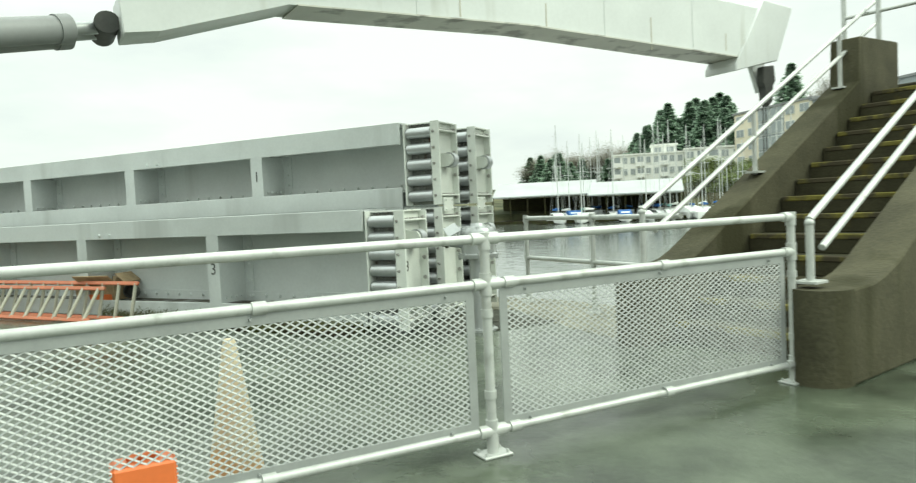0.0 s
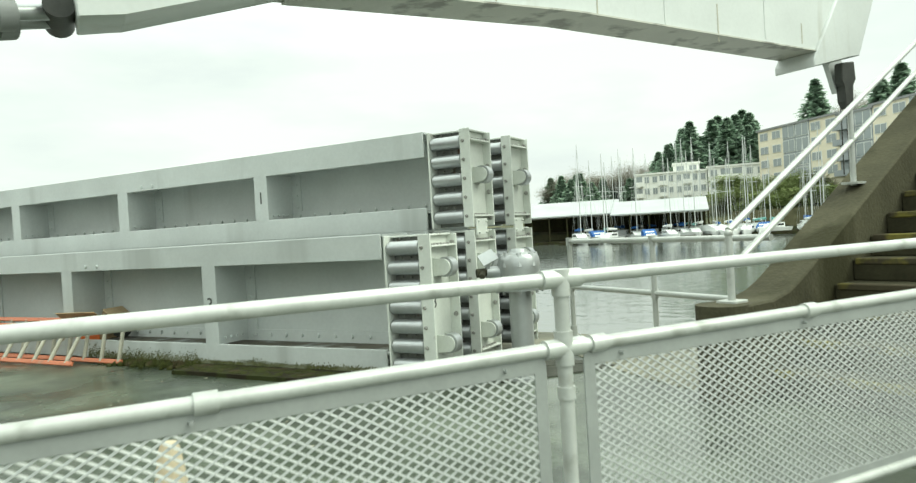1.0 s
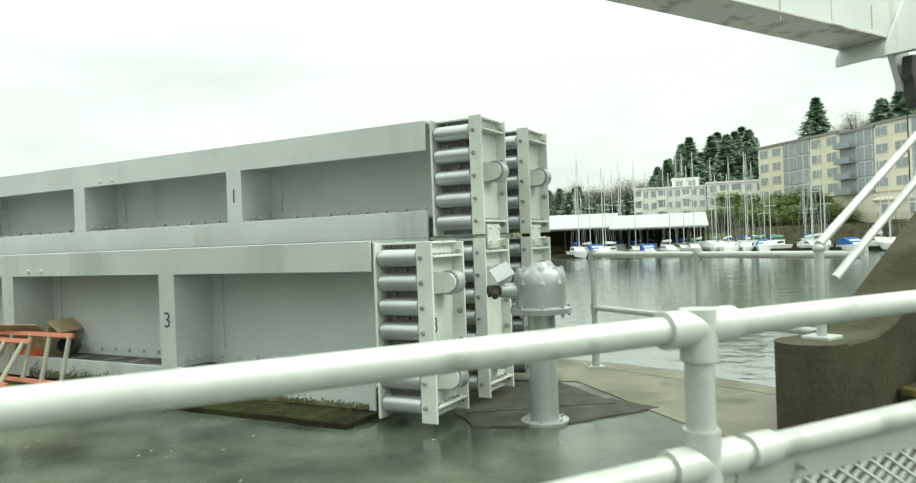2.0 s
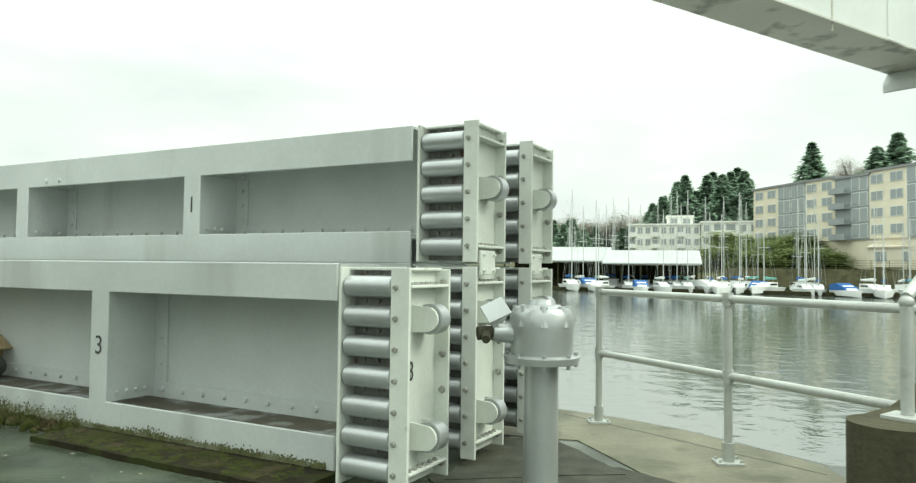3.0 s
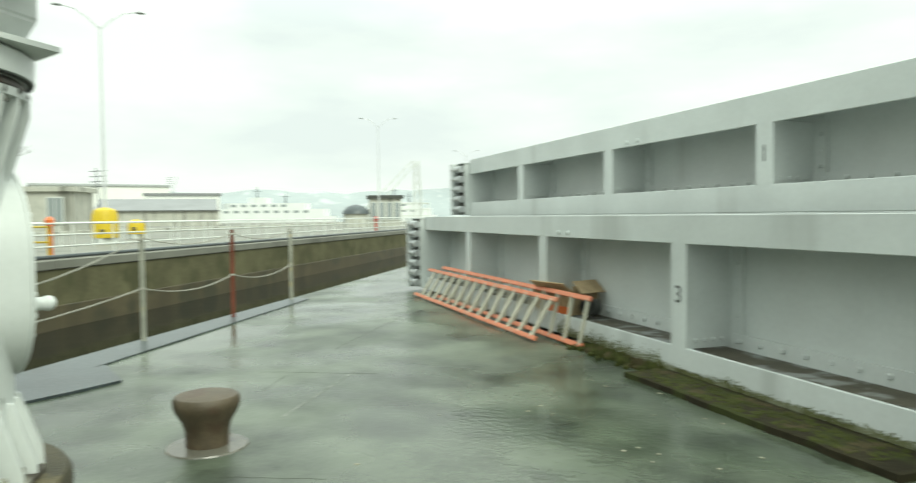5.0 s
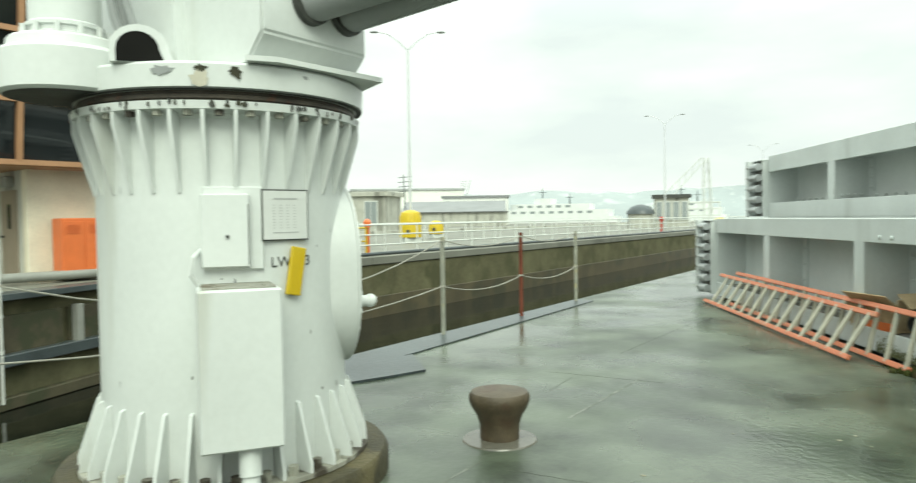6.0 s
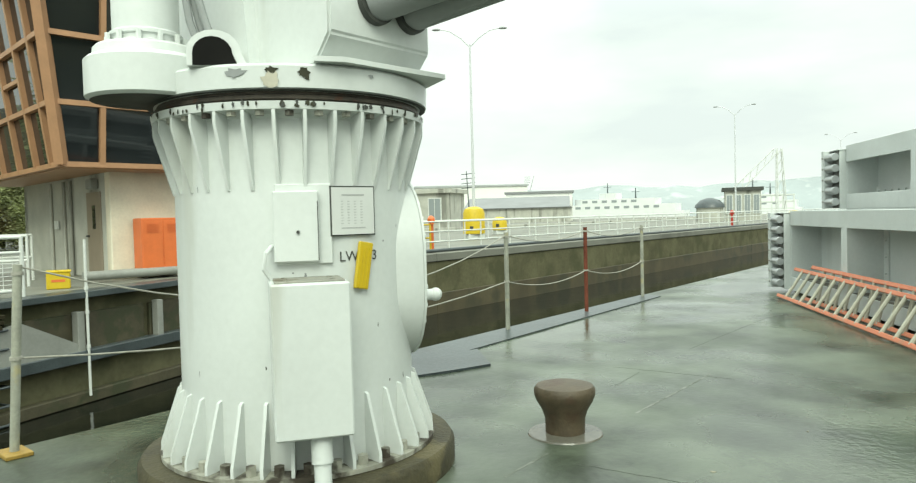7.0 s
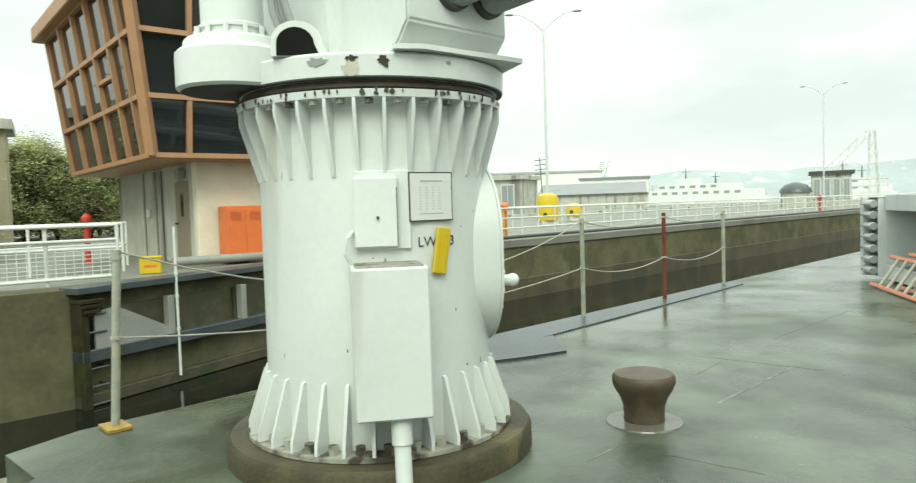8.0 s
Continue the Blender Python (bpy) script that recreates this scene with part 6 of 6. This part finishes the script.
# ---- marina ----
M_HULL = material("white_gelcoat", (0.660, 0.680, 0.660), 0.35, 0, 0.05, 0.8, 5, 0.0)
M_BLUE = material("blue_canvas", (0.025, 0.095, 0.270), 0.75, 0, 0.15, 1.5, 10, 0.1)
M_TEAL = material("teal_canvas", (0.122, 0.286, 0.258), 0.75, 0, 0.15, 1.5, 10, 0.1)
M_MAST = material("pale_mast_alloy", (0.480, 0.500, 0.480), 0.5, 0.2, 0.06, 1, 8, 0.0)


def hull(bm, L, B, H):
    rows = []
    for k in range(9):
        f = k / 8
        half = B / 2 * (1 - max(0, (f - 0.45) / 0.55) ** 2.2) * (0.8 + 0.2 * min(1, f / 0.2))
        sheer = H * (1 + 0.25 * f * f)
        rows.append([bm.verts.new(p) for p in ((f * L, -half, sheer), (f * L, -half * 0.75, 0.05), (f * L, 0, -0.25), (f * L, half * 0.75, 0.05), (f * L, half, sheer))])
    for p, q in zip(rows, rows[1:]):
        for k in range(4):
            bm.faces.new((p[k], p[k + 1], q[k + 1], q[k]))
        bm.faces.new((p[4], p[0], q[0], q[4]))
    bm.faces.new(rows[0])


def boat(m, L, cover, mast):
    ob = thing("sailing_boat" if mast else "motor_boat", ("white sailing yacht with a %s sail cover moored in the marina" if mast else "white motor boat under a %s canvas moored in the marina") % {M_BLUE: "blue", M_HULL: "white", M_TEAL: "teal"}[cover], "boat", "moored boats", m=m)
    B, H = L * 0.30, L * 0.075 + 0.15
    bm = bmesh.new()
    hull(bm, L, B, H)
    part("hull", bm, M_HULL, ob)
    bm = bmesh.new()
    prism(bm, [(L * 0.25, H * 0.9), (L * 0.25, H + 0.75), (L * 0.48, H + 0.70), (L * 0.66, H + 0.25), (L * 0.70, H * 0.9)], -B * 0.3, B * 0.3, pose(0, 0, 0, 90, 0, 0))
    cabn = part("cabin", bm, M_HULL, ob)
    for y in (-B * 0.305, B * 0.305):
        bm = bmesh.new()
        box(bm, (L * 0.42, y, H + 0.42), (L * 0.24, 0.04, 0.26))
        part("cabin_window", bm, M_WINDOW, cabn)
    if mast:
        bm = bmesh.new()
        rod(bm, (L * 0.56, 0, H), (L * 0.56, 0, H + mast), 0.075, 0.05, seg=8)
        part("mast", bm, M_MAST, ob)
        bm = bmesh.new()
        rod(bm, (L * 0.56, -0.9, H + mast * 0.55), (L * 0.56, 0.9, H + mast * 0.55), 0.035, seg=6)
        part("spreader", bm, M_MAST, ob)
        for e in ((L * 0.99, 0, H * 1.2), (0.05, 0, H), (L * 0.54, -B / 2, H), (L * 0.54, B / 2, H)):
            bm = bmesh.new()
            rod(bm, e, (L * 0.56, 0, H + mast * 0.97), 0.010, seg=4)
            part("stay", bm, M_MAST, ob)
        bm = bmesh.new()
        rod(bm, (L * 0.55, 0, H + 1.35), (L * 0.10, 0, H + 1.25), 0.24, 0.14, seg=10)
        part("sail_cover", bm, cover, ob)
    else:
        bm = bmesh.new()
        prism(bm, [(L * 0.02, H), (L * 0.05, H + 0.75), (L * 0.30, H + 1.0), (L * 0.62, H + 0.4), (L * 0.66, H)], -B * 0.42, B * 0.42, pose(0, 0, 0, 90, 0, 0))
        part("canvas_cover", bm, cover, ob)


rnd = random.Random(5)
covers = [M_BLUE, M_HULL, M_BLUE, M_TEAL, M_HULL, M_BLUE]
berths = [(86.8, 118), (86.1, 120), (85.2, 117), (84.4, 119), (83.4, 117), (82.5, 119), (81.3, 117), (80.2, 120), (79.2, 118), (78.1, 120), (77.0, 118), (76.0, 121), (75.0, 119), (73.9, 118), (72.7, 121), (71.6, 119), (70.4, 117), (69.2, 120), (68.0, 117), (66.6, 119), (65.2, 116), (63.8, 118), (62.0, 116)]
for k, (deg, D) in enumerate(berths):
    D = D + rnd.uniform(-2, 6)
    m = Matrix.Translation(polar(deg, D, WATER + 0.15)) @ pose(0, 0, 0, 0, 0, deg + 180 + rnd.uniform(-25, 25))
    boat(m, rnd.uniform(7, 9.5), covers[k % 6], 0 if k % 4 == 2 else rnd.uniform(10.5, 15))
for k in range(26):
    deg, D = rnd.uniform(63, 87), rnd.uniform(123, 133)
    m = Matrix.Translation(polar(deg, D, WATER + 0.15)) @ pose(0, 0, 0, 0, 0, deg + rnd.uniform(-30, 30))
    boat(m, rnd.uniform(7.5, 9.5), covers[(k * 5 + 1) % 6], rnd.uniform(9, 16))
for a, b in (((88, 116), (76, 116.5)), ((75, 117), (60, 115)), ((88, 127), (60, 126))):
    bm = bmesh.new()
    m, ln = along(tuple(polar(*a))[:2], tuple(polar(*b))[:2])
    box(bm, (ln / 2, 0, WATER + 0.3), (ln, 1.6, 0.5), m)
    solid("floating_dock", bm, M_WOODSLAB, "dark timber floating dock between moored boats", "dock", "floating docks", smooth=False)

# the whole far shore, turned and drawn in to its true bearing from the quay
SHORE = (Matrix.Translation((-0.22, 3.121, 0)) @ pose(0, 0, 0, 0, 0, 92.27) @ Matrix.Diagonal((0.962, 1, 1, 1)) @ pose(0, 0, 0, 0, 0, -93.93) @ Matrix.Translation((0.109, -2.997, 0))
         @ Matrix.Translation((-0.1, 3.1, 0)) @ pose(0, 0, 0, 0, 0, -1.1) @ Matrix.Translation((0.1, -3.1, 0)))
TURN = pose(0, 0, 0, 0, 0, -2.76)
for ob in list(scene.objects):
    if ob.parent is None and ob not in SETTLED:
        if ob.type == "MESH":
            ob.data.transform(SHORE)
        else:
            at = SHORE @ ob.matrix_basis.translation
            ob.matrix_basis = Matrix.Translation(at) @ TURN @ Matrix.Translation(-ob.matrix_basis.translation) @ ob.matrix_basis

# ---- beyond the lock ----
building("valve_house", "small tan concrete valve house with flat roof", "house", (-69.61, 17.82), (-66.26, 22.67), 5, TOPZ, 3.67, 1, 2, M_BASEGREY, M_BASEGREY, (0.4, 0.6))
building("terminal_shed", "long pale shed beyond the lock", "shed", (-165.76, 43.85), (-160.09, 70.24), 20, TOPZ, 8.47, 0, 0, M_APT, M_METALROOF)
building("waterside_shed", "grey hipped roof waterside shed", "shed", (-121.48, 41.75), (-113.40, 58.63), 16, TOPZ, 2.51, 0, 0, M_BASEGREY, M_ROOFGREY, pitch=2.2)
building("waterside_office", "cream two-storey waterside office", "office", (-129.55, 52.93), (-124.35, 64.50), 12, TOPZ, 5.47, 2, 5, M_APT, M_ROOFGREY, (0.4, 0.4))
building("gate_house", "dark flat-roofed gatehouse by the lock", "house", (-70.85, 57.69), (-68.54, 60.84), 4, TOPZ, 3.51, 1, 4, M_BASEGREY, M_CRANEDARK, (0.6, 0.6))
building("quay_office", "tan concrete building with a flat overhanging roof beside the lock garden", "house", (-30.40, -17.98), (-33.28, -9.44), 3, TOPZ, 5.07, 0, 0, material("tan_concrete", (0.30, 0.28, 0.19), 0.8, 0, 0.15, 1.2, 12, 0.2, (0.22, 0.20, 0.13), 0.55, 0.8, streak=True), M_BASEGREY)
bm = bmesh.new()
m, ln = along((-39.53, 14.56), (-96.65, 102.56))
box(bm, (ln / 2, 14, -0.05), (ln * 1.3, 0.8, 0.9), m)
solid("wall_far_lock", bm, M_BASEGREY, "grey concrete wall of the farther lock chamber", "lock wall", kind="structure", smooth=False)


def ferry(a, b, label):
    m, L = along(a, b)
    ob = thing("ferry", label, "ship", "moored ships", m=m)
    for nm, x0, x1, z0, z1, d in (("hull", 0.0, 1.0, WATER - 0.3, 1.6, 9), ("main_deck", 0.06, 0.94, 1.6, 3.4, 8.4), ("upper_deck", 0.18, 0.80, 3.4, 4.9, 7), ("bridge", 0.36, 0.52, 4.9, 6.3, 5)):
        bm = bmesh.new()
        s0, s1 = x0 * L, x1 * L
        inset = 0.05 * L
        prism(bm, [(s0, d / 2), (s0 + inset, 0), (s1 - inset, 0), (s1, d / 2), (s1 - inset, d), (s0 + inset, d)], z0, z1)
        pt = part(nm, bm, M_HULL, ob)
        if nm != "hull":
            for k in range(int((s1 - s0) / 2.4) - 2):
                bm = bmesh.new()
                box(bm, (s0 + inset + 1 + 2.4 * k, -0.02, z1 - 0.65), (1.3, 0.08, 0.6))
                part("window", bm, M_FARGLASS, pt)
    for x, z in ((0.42, 9.0), (0.62, 7.6)):
        bm = bmesh.new()
        rod(bm, (x * L, 3.5, 4.9), (x * L, 3.5, z), 0.22, 0.08, seg=8)
        rod(bm, (x * L - 1, 3.5, z - 1), (x * L + 1, 3.5, z - 1), 0.06, seg=6)
        part("mast", bm, M_DARKSTEEL, ob)
    bm = bmesh.new()
    box(bm, (0.14 * L, 4, 4.6), (1.6, 2.4, 3.2), bevel=0.3)
    part("funnel", bm, M_DARKSTEEL, ob)


ferry((-168.16, 79.63), (-150.84, 109.84), "white passenger ferry moored beyond the lock")
ferry((-147.38, 114.69), (-135.84, 130.45), "white excursion boat moored beyond the lock")
gb = thing("pier_frame", "pale scaffold-like pier building over the water", "pier", m=along((-126.63, 104.35), (-118.55, 114.07))[0])
for k in range(6):
    for z0 in (0.0, 1.4, 2.8):
        bm = bmesh.new()
        box(bm, (k * 2.1, 0, z0 + 0.7), (0.25, 0.25, 1.4))
        part("post", bm, M_WHITE, gb)
for z in (0.1, 1.4, 2.8, 4.2):
    bm = bmesh.new()
    box(bm, (5.2, 3, z), (11, 6, 0.25))
    part("deck", bm, M_WHITE, gb)
kiosk = thing("domed_kiosk", "small stone kiosk with a dark domed roof", "kiosk", m=pose(-70.16, 55.08, TOPZ))
bm = bmesh.new()
lathe(bm, [(1.5, 0), (1.5, 1.5), (1.6, 1.55)], 16)
part("wall", bm, M_BASEGREY, kiosk)
bm = bmesh.new()
lathe(bm, [(1.7, 1.55), (1.6, 1.9), (1.1, 2.4), (0.4, 2.65), (0, 2.7)], 16)
part("dome", bm, M_DARKSTEEL, kiosk)


def lattice(bm, a, b, w, n):
    a, b = Vector(a), Vector(b)
    d = (b - a).normalized()
    sd = d.cross(Vector((0, 0, 1))).normalized() * w / 2
    up = sd.cross(d).normalized() * w / 2
    for o in (sd + up, sd - up, -sd + up, -sd - up):
        rod(bm, a + o, b + o * 0.5, 0.06, seg=5)
    for k in range(n):
        p, q = a.lerp(b, k / n), a.lerp(b, (k + 1) / n)
        f, g = 1 - 0.5 * k / n, 1 - 0.5 * (k + 1) / n
        for o, e in ((sd + up, -sd + up), (sd - up, sd + up), (-sd - up, sd - up)):
            rod(bm, p + o * f, q + e * g, 0.04, seg=4)


dc = thing("derrick_crane", "white lattice boom derrick crane by the lock", "crane", m=pose(-78.69, 62.55, TOPZ))
bm = bmesh.new()
lattice(bm, (0, 0, 1.2), (4.4, 5.5, 8.6), 1.2, 8)
part("lattice_boom", bm, M_WHITE, dc)
bm = bmesh.new()
lattice(bm, (4.7, 6.0, 0.0), (4.6, 5.8, 8.8), 1.1, 7)
part("mast", bm, M_WHITE, dc)
bm = bmesh.new()
box(bm, (0.2, 0.3, 0.7), (2.6, 2.0, 1.4), bevel=0.1)
part("cab", bm, M_WHITE, dc)
for x, y, h, dx in ((-87.70, 31.79, 7.2, -0.6), (-218.89, 92.95, 14, 6)):
    sm = thing("distant_mast", "thin dark mast with cross arms beyond the lock", "mast", "distant masts", m=pose(x, y, 0))
    bm = bmesh.new()
    rod(bm, (0, 0, 0), (dx, dx * 0.3, h), 0.10, 0.05, seg=6)
    part("pole", bm, M_DARKSTEEL, sm)
    for k in range(4):
        bm = bmesh.new()
        rod(bm, (-0.7 + dx * 0.8, -0.7, h - 0.4 - 0.6 * k), (0.7 + dx * 0.8, 0.7, h - 0.3 - 0.6 * k), 0.05, seg=5)
        part("cross_arm", bm, M_DARKSTEEL, sm)

# far hills, the haze painted into their pale colour
M_HAZE = material("haze_painted_hill", (0.300, 0.330, 0.330), 1.0, 0, 0.10, 0.006, 0.05, 0.0, (0.40, 0.42, 0.42), 0.55, 0.02)
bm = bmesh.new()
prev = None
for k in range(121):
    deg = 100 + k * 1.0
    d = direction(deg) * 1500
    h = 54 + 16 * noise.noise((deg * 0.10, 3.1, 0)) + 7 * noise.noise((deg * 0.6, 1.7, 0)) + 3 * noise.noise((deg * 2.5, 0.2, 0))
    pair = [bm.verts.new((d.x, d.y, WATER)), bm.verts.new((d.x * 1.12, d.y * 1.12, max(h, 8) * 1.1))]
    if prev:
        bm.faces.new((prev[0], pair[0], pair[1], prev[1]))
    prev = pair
solid("backdrop_hills", bm, M_HAZE, "wooded hills across the water, painted pale for haze", "hills", kind="structure")

# garden hedge behind the tower, and the trees that its glass mirrors
M_HEDGE = material("dark_hedge_leaves", (0.390, 0.420, 0.220), 0.9, 0, 0.5, 0.8, 6, 0.0, (0.22, 0.19, 0.095), 0.54, 0.5, leafy=True)


def hedge_tree(seed, h, r):
    """A dense evergreen: forked stems, and clumps of leaves from the ground to an uneven top."""
    rnd = random.Random(seed)
    ob = thing("garden_tree", "dense dark green evergreen in the garden behind the railing", "tree", "garden trees")
    bm = bmesh.new()
    for k in range(5):
        a = k * 1.26 + rnd.random()
        rod(bm, (0, 0, 0), (math.cos(a) * r * 0.5, math.sin(a) * r * 0.5, h * rnd.uniform(0.6, 0.85)), 0.09, 0.02, seg=6)
    part("trunk", bm, M_BARK, ob)
    spots = []
    for k in range(95):
        f, a = rnd.random() ** 0.8, rnd.uniform(0, 6.28)
        w = r * (1 - 0.75 * f ** 1.8) * rnd.uniform(0.45, 1.05)
        c = Vector((math.cos(a) * w, math.sin(a) * w, h * (0.06 + 0.9 * f)))
        size = rnd.uniform(0.25, 0.5)
        spots += [c + Vector((rnd.gauss(0, size), rnd.gauss(0, size), rnd.gauss(0, size * 0.75))) for j in range(190)]
    part("crown", leaf_cloud(spots, 0.115, rnd), M_HEDGE, ob, smooth=False)
    return ob


gt = [hedge_tree(60 + k, 5.0, 2.2) for k in range(2)]
k = 0
for x, y, sc in ((-41.81, -14.56, 1.1), (-43.89, -12.80, 1.08), (-44.65, -11.32, 0.92), (-45.42, -9.84, 0.82), (-46.21, -8.11, 0.8), (-47.03, -6.14, 0.85), (-50.64, -14.27, 1.15), (-52.28, -11.24, 0.95), (-53.94, -8.38, 0.95), (-47.02, -16.59, 1.3), (-67.88, 16.18, 0.55),
                 (-21.16, -12.93, 1.6), (-23.16, -18.52, 1.8), (-26.24, -24.79, 2.0), (-29.38, -31.14, 2.2), (-19.47, -16.16, 1.5), (-22.90, -9.32, 1.15), (-25.16, -11.51, 1.25), (-27.34, -13.62, 1.4)):
    m = pose(x, y, TOPZ, 0, 0, 57 * k) @ Matrix.Diagonal((sc, sc, sc, 1))
    if k < 2:
        gt[k].matrix_basis = m
    else:
        copy_thing(gt[k % 2], m)
    k += 1
def twiggy(seed, h):
    """A leafless tree: limbs that fork five times into fine twigs."""
    rnd = random.Random(seed)
    ob = thing("bare_tree", "bare finely branched winter tree by the lock", "tree", "bare trees")
    bm, tw = bmesh.new(), bmesh.new()

    def grow(p, d, ln, r, n):
        q = p + d * ln
        rod(bm if n > 2 else tw, p, q, r, r * 0.65, seg=6 if n > 2 else 4, caps=False)
        if n:
            for k in range(3):
                e = (d + Vector((rnd.uniform(-0.75, 0.75), rnd.uniform(-0.75, 0.75), rnd.uniform(-0.35, 0.4)))).normalized()
                grow(q, e, ln * rnd.uniform(0.6, 0.85), r * 0.6, n - 1)
    grow(Vector((0, 0, 0)), Vector((0, 0, 1)), h * 0.28, h * 0.016, 5)
    part("trunk", bm, M_BARK, ob)
    tagged(part("twigs", tw, M_BARK, ob), kind="stuff")
    return ob


bt = twiggy(77, 9.5)
bt.matrix_basis = pose(-57.50, 15.67, TOPZ)

# joints and scored lines in the deck
M_JOINT = material("dark_joint_filler", (0.060, 0.066, 0.050), 0.6, 0, 0.3, 8, 40, 0.3)
M_CHALK = material("worn_chalk_line", (0.190, 0.200, 0.170), 0.5, 0, 0.3, 3, 30, 0.2, (0.09, 0.10, 0.075), 0.44, 6)
for a, b, w, mat in (((-5.59, 6.10), (-4.82, 6.71), 0.003, M_JOINT), ((-3.61, 4.76), (-3.20, 5.11), 0.003, M_JOINT), ((-5.98, 7.12), (-7.20, 9.00), 0.003, M_JOINT), ((-4.99, 5.78), (-5.32, 6.19), 0.0025, M_JOINT), ((0.35, 9.35), (1.85, 7.55), 0.012, M_JOINT), ((-0.9, 9.75), (0.35, 9.35), 0.012, M_JOINT)):
    m, ln = along(a, b)
    bm = bmesh.new()
    pts = [(ln * q / 14, 0.012 * noise.noise((q * 0.9, a[0], 0))) for q in range(15)]
    prism(bm, [(x, y - w / 2) for x, y in pts] + [(x, y + w / 2) for x, y in pts[::-1]], 0.0, 0.0075 if a[1] > 9 else 0.0012, m)
    solid("floor_joint", bm, mat, "dark filled joint in the concrete deck", "joint", kind="structure", smooth=False)
for a, b in (((-4.30, 5.54), (-5.04, 6.65)), ((-3.56, 4.36), (-3.80, 4.70))):
    m, ln = along(a, b)
    bm = bmesh.new()
    prism(bm, ragged([(0, -0.009), (ln, -0.006), (ln, 0.006), (0, 0.009)], 0.012, 10), 0.0, 0.0012, m)
    solid("floor_line", bm, M_CHALK, "worn pale line on the concrete deck", "line", kind="structure", smooth=False)
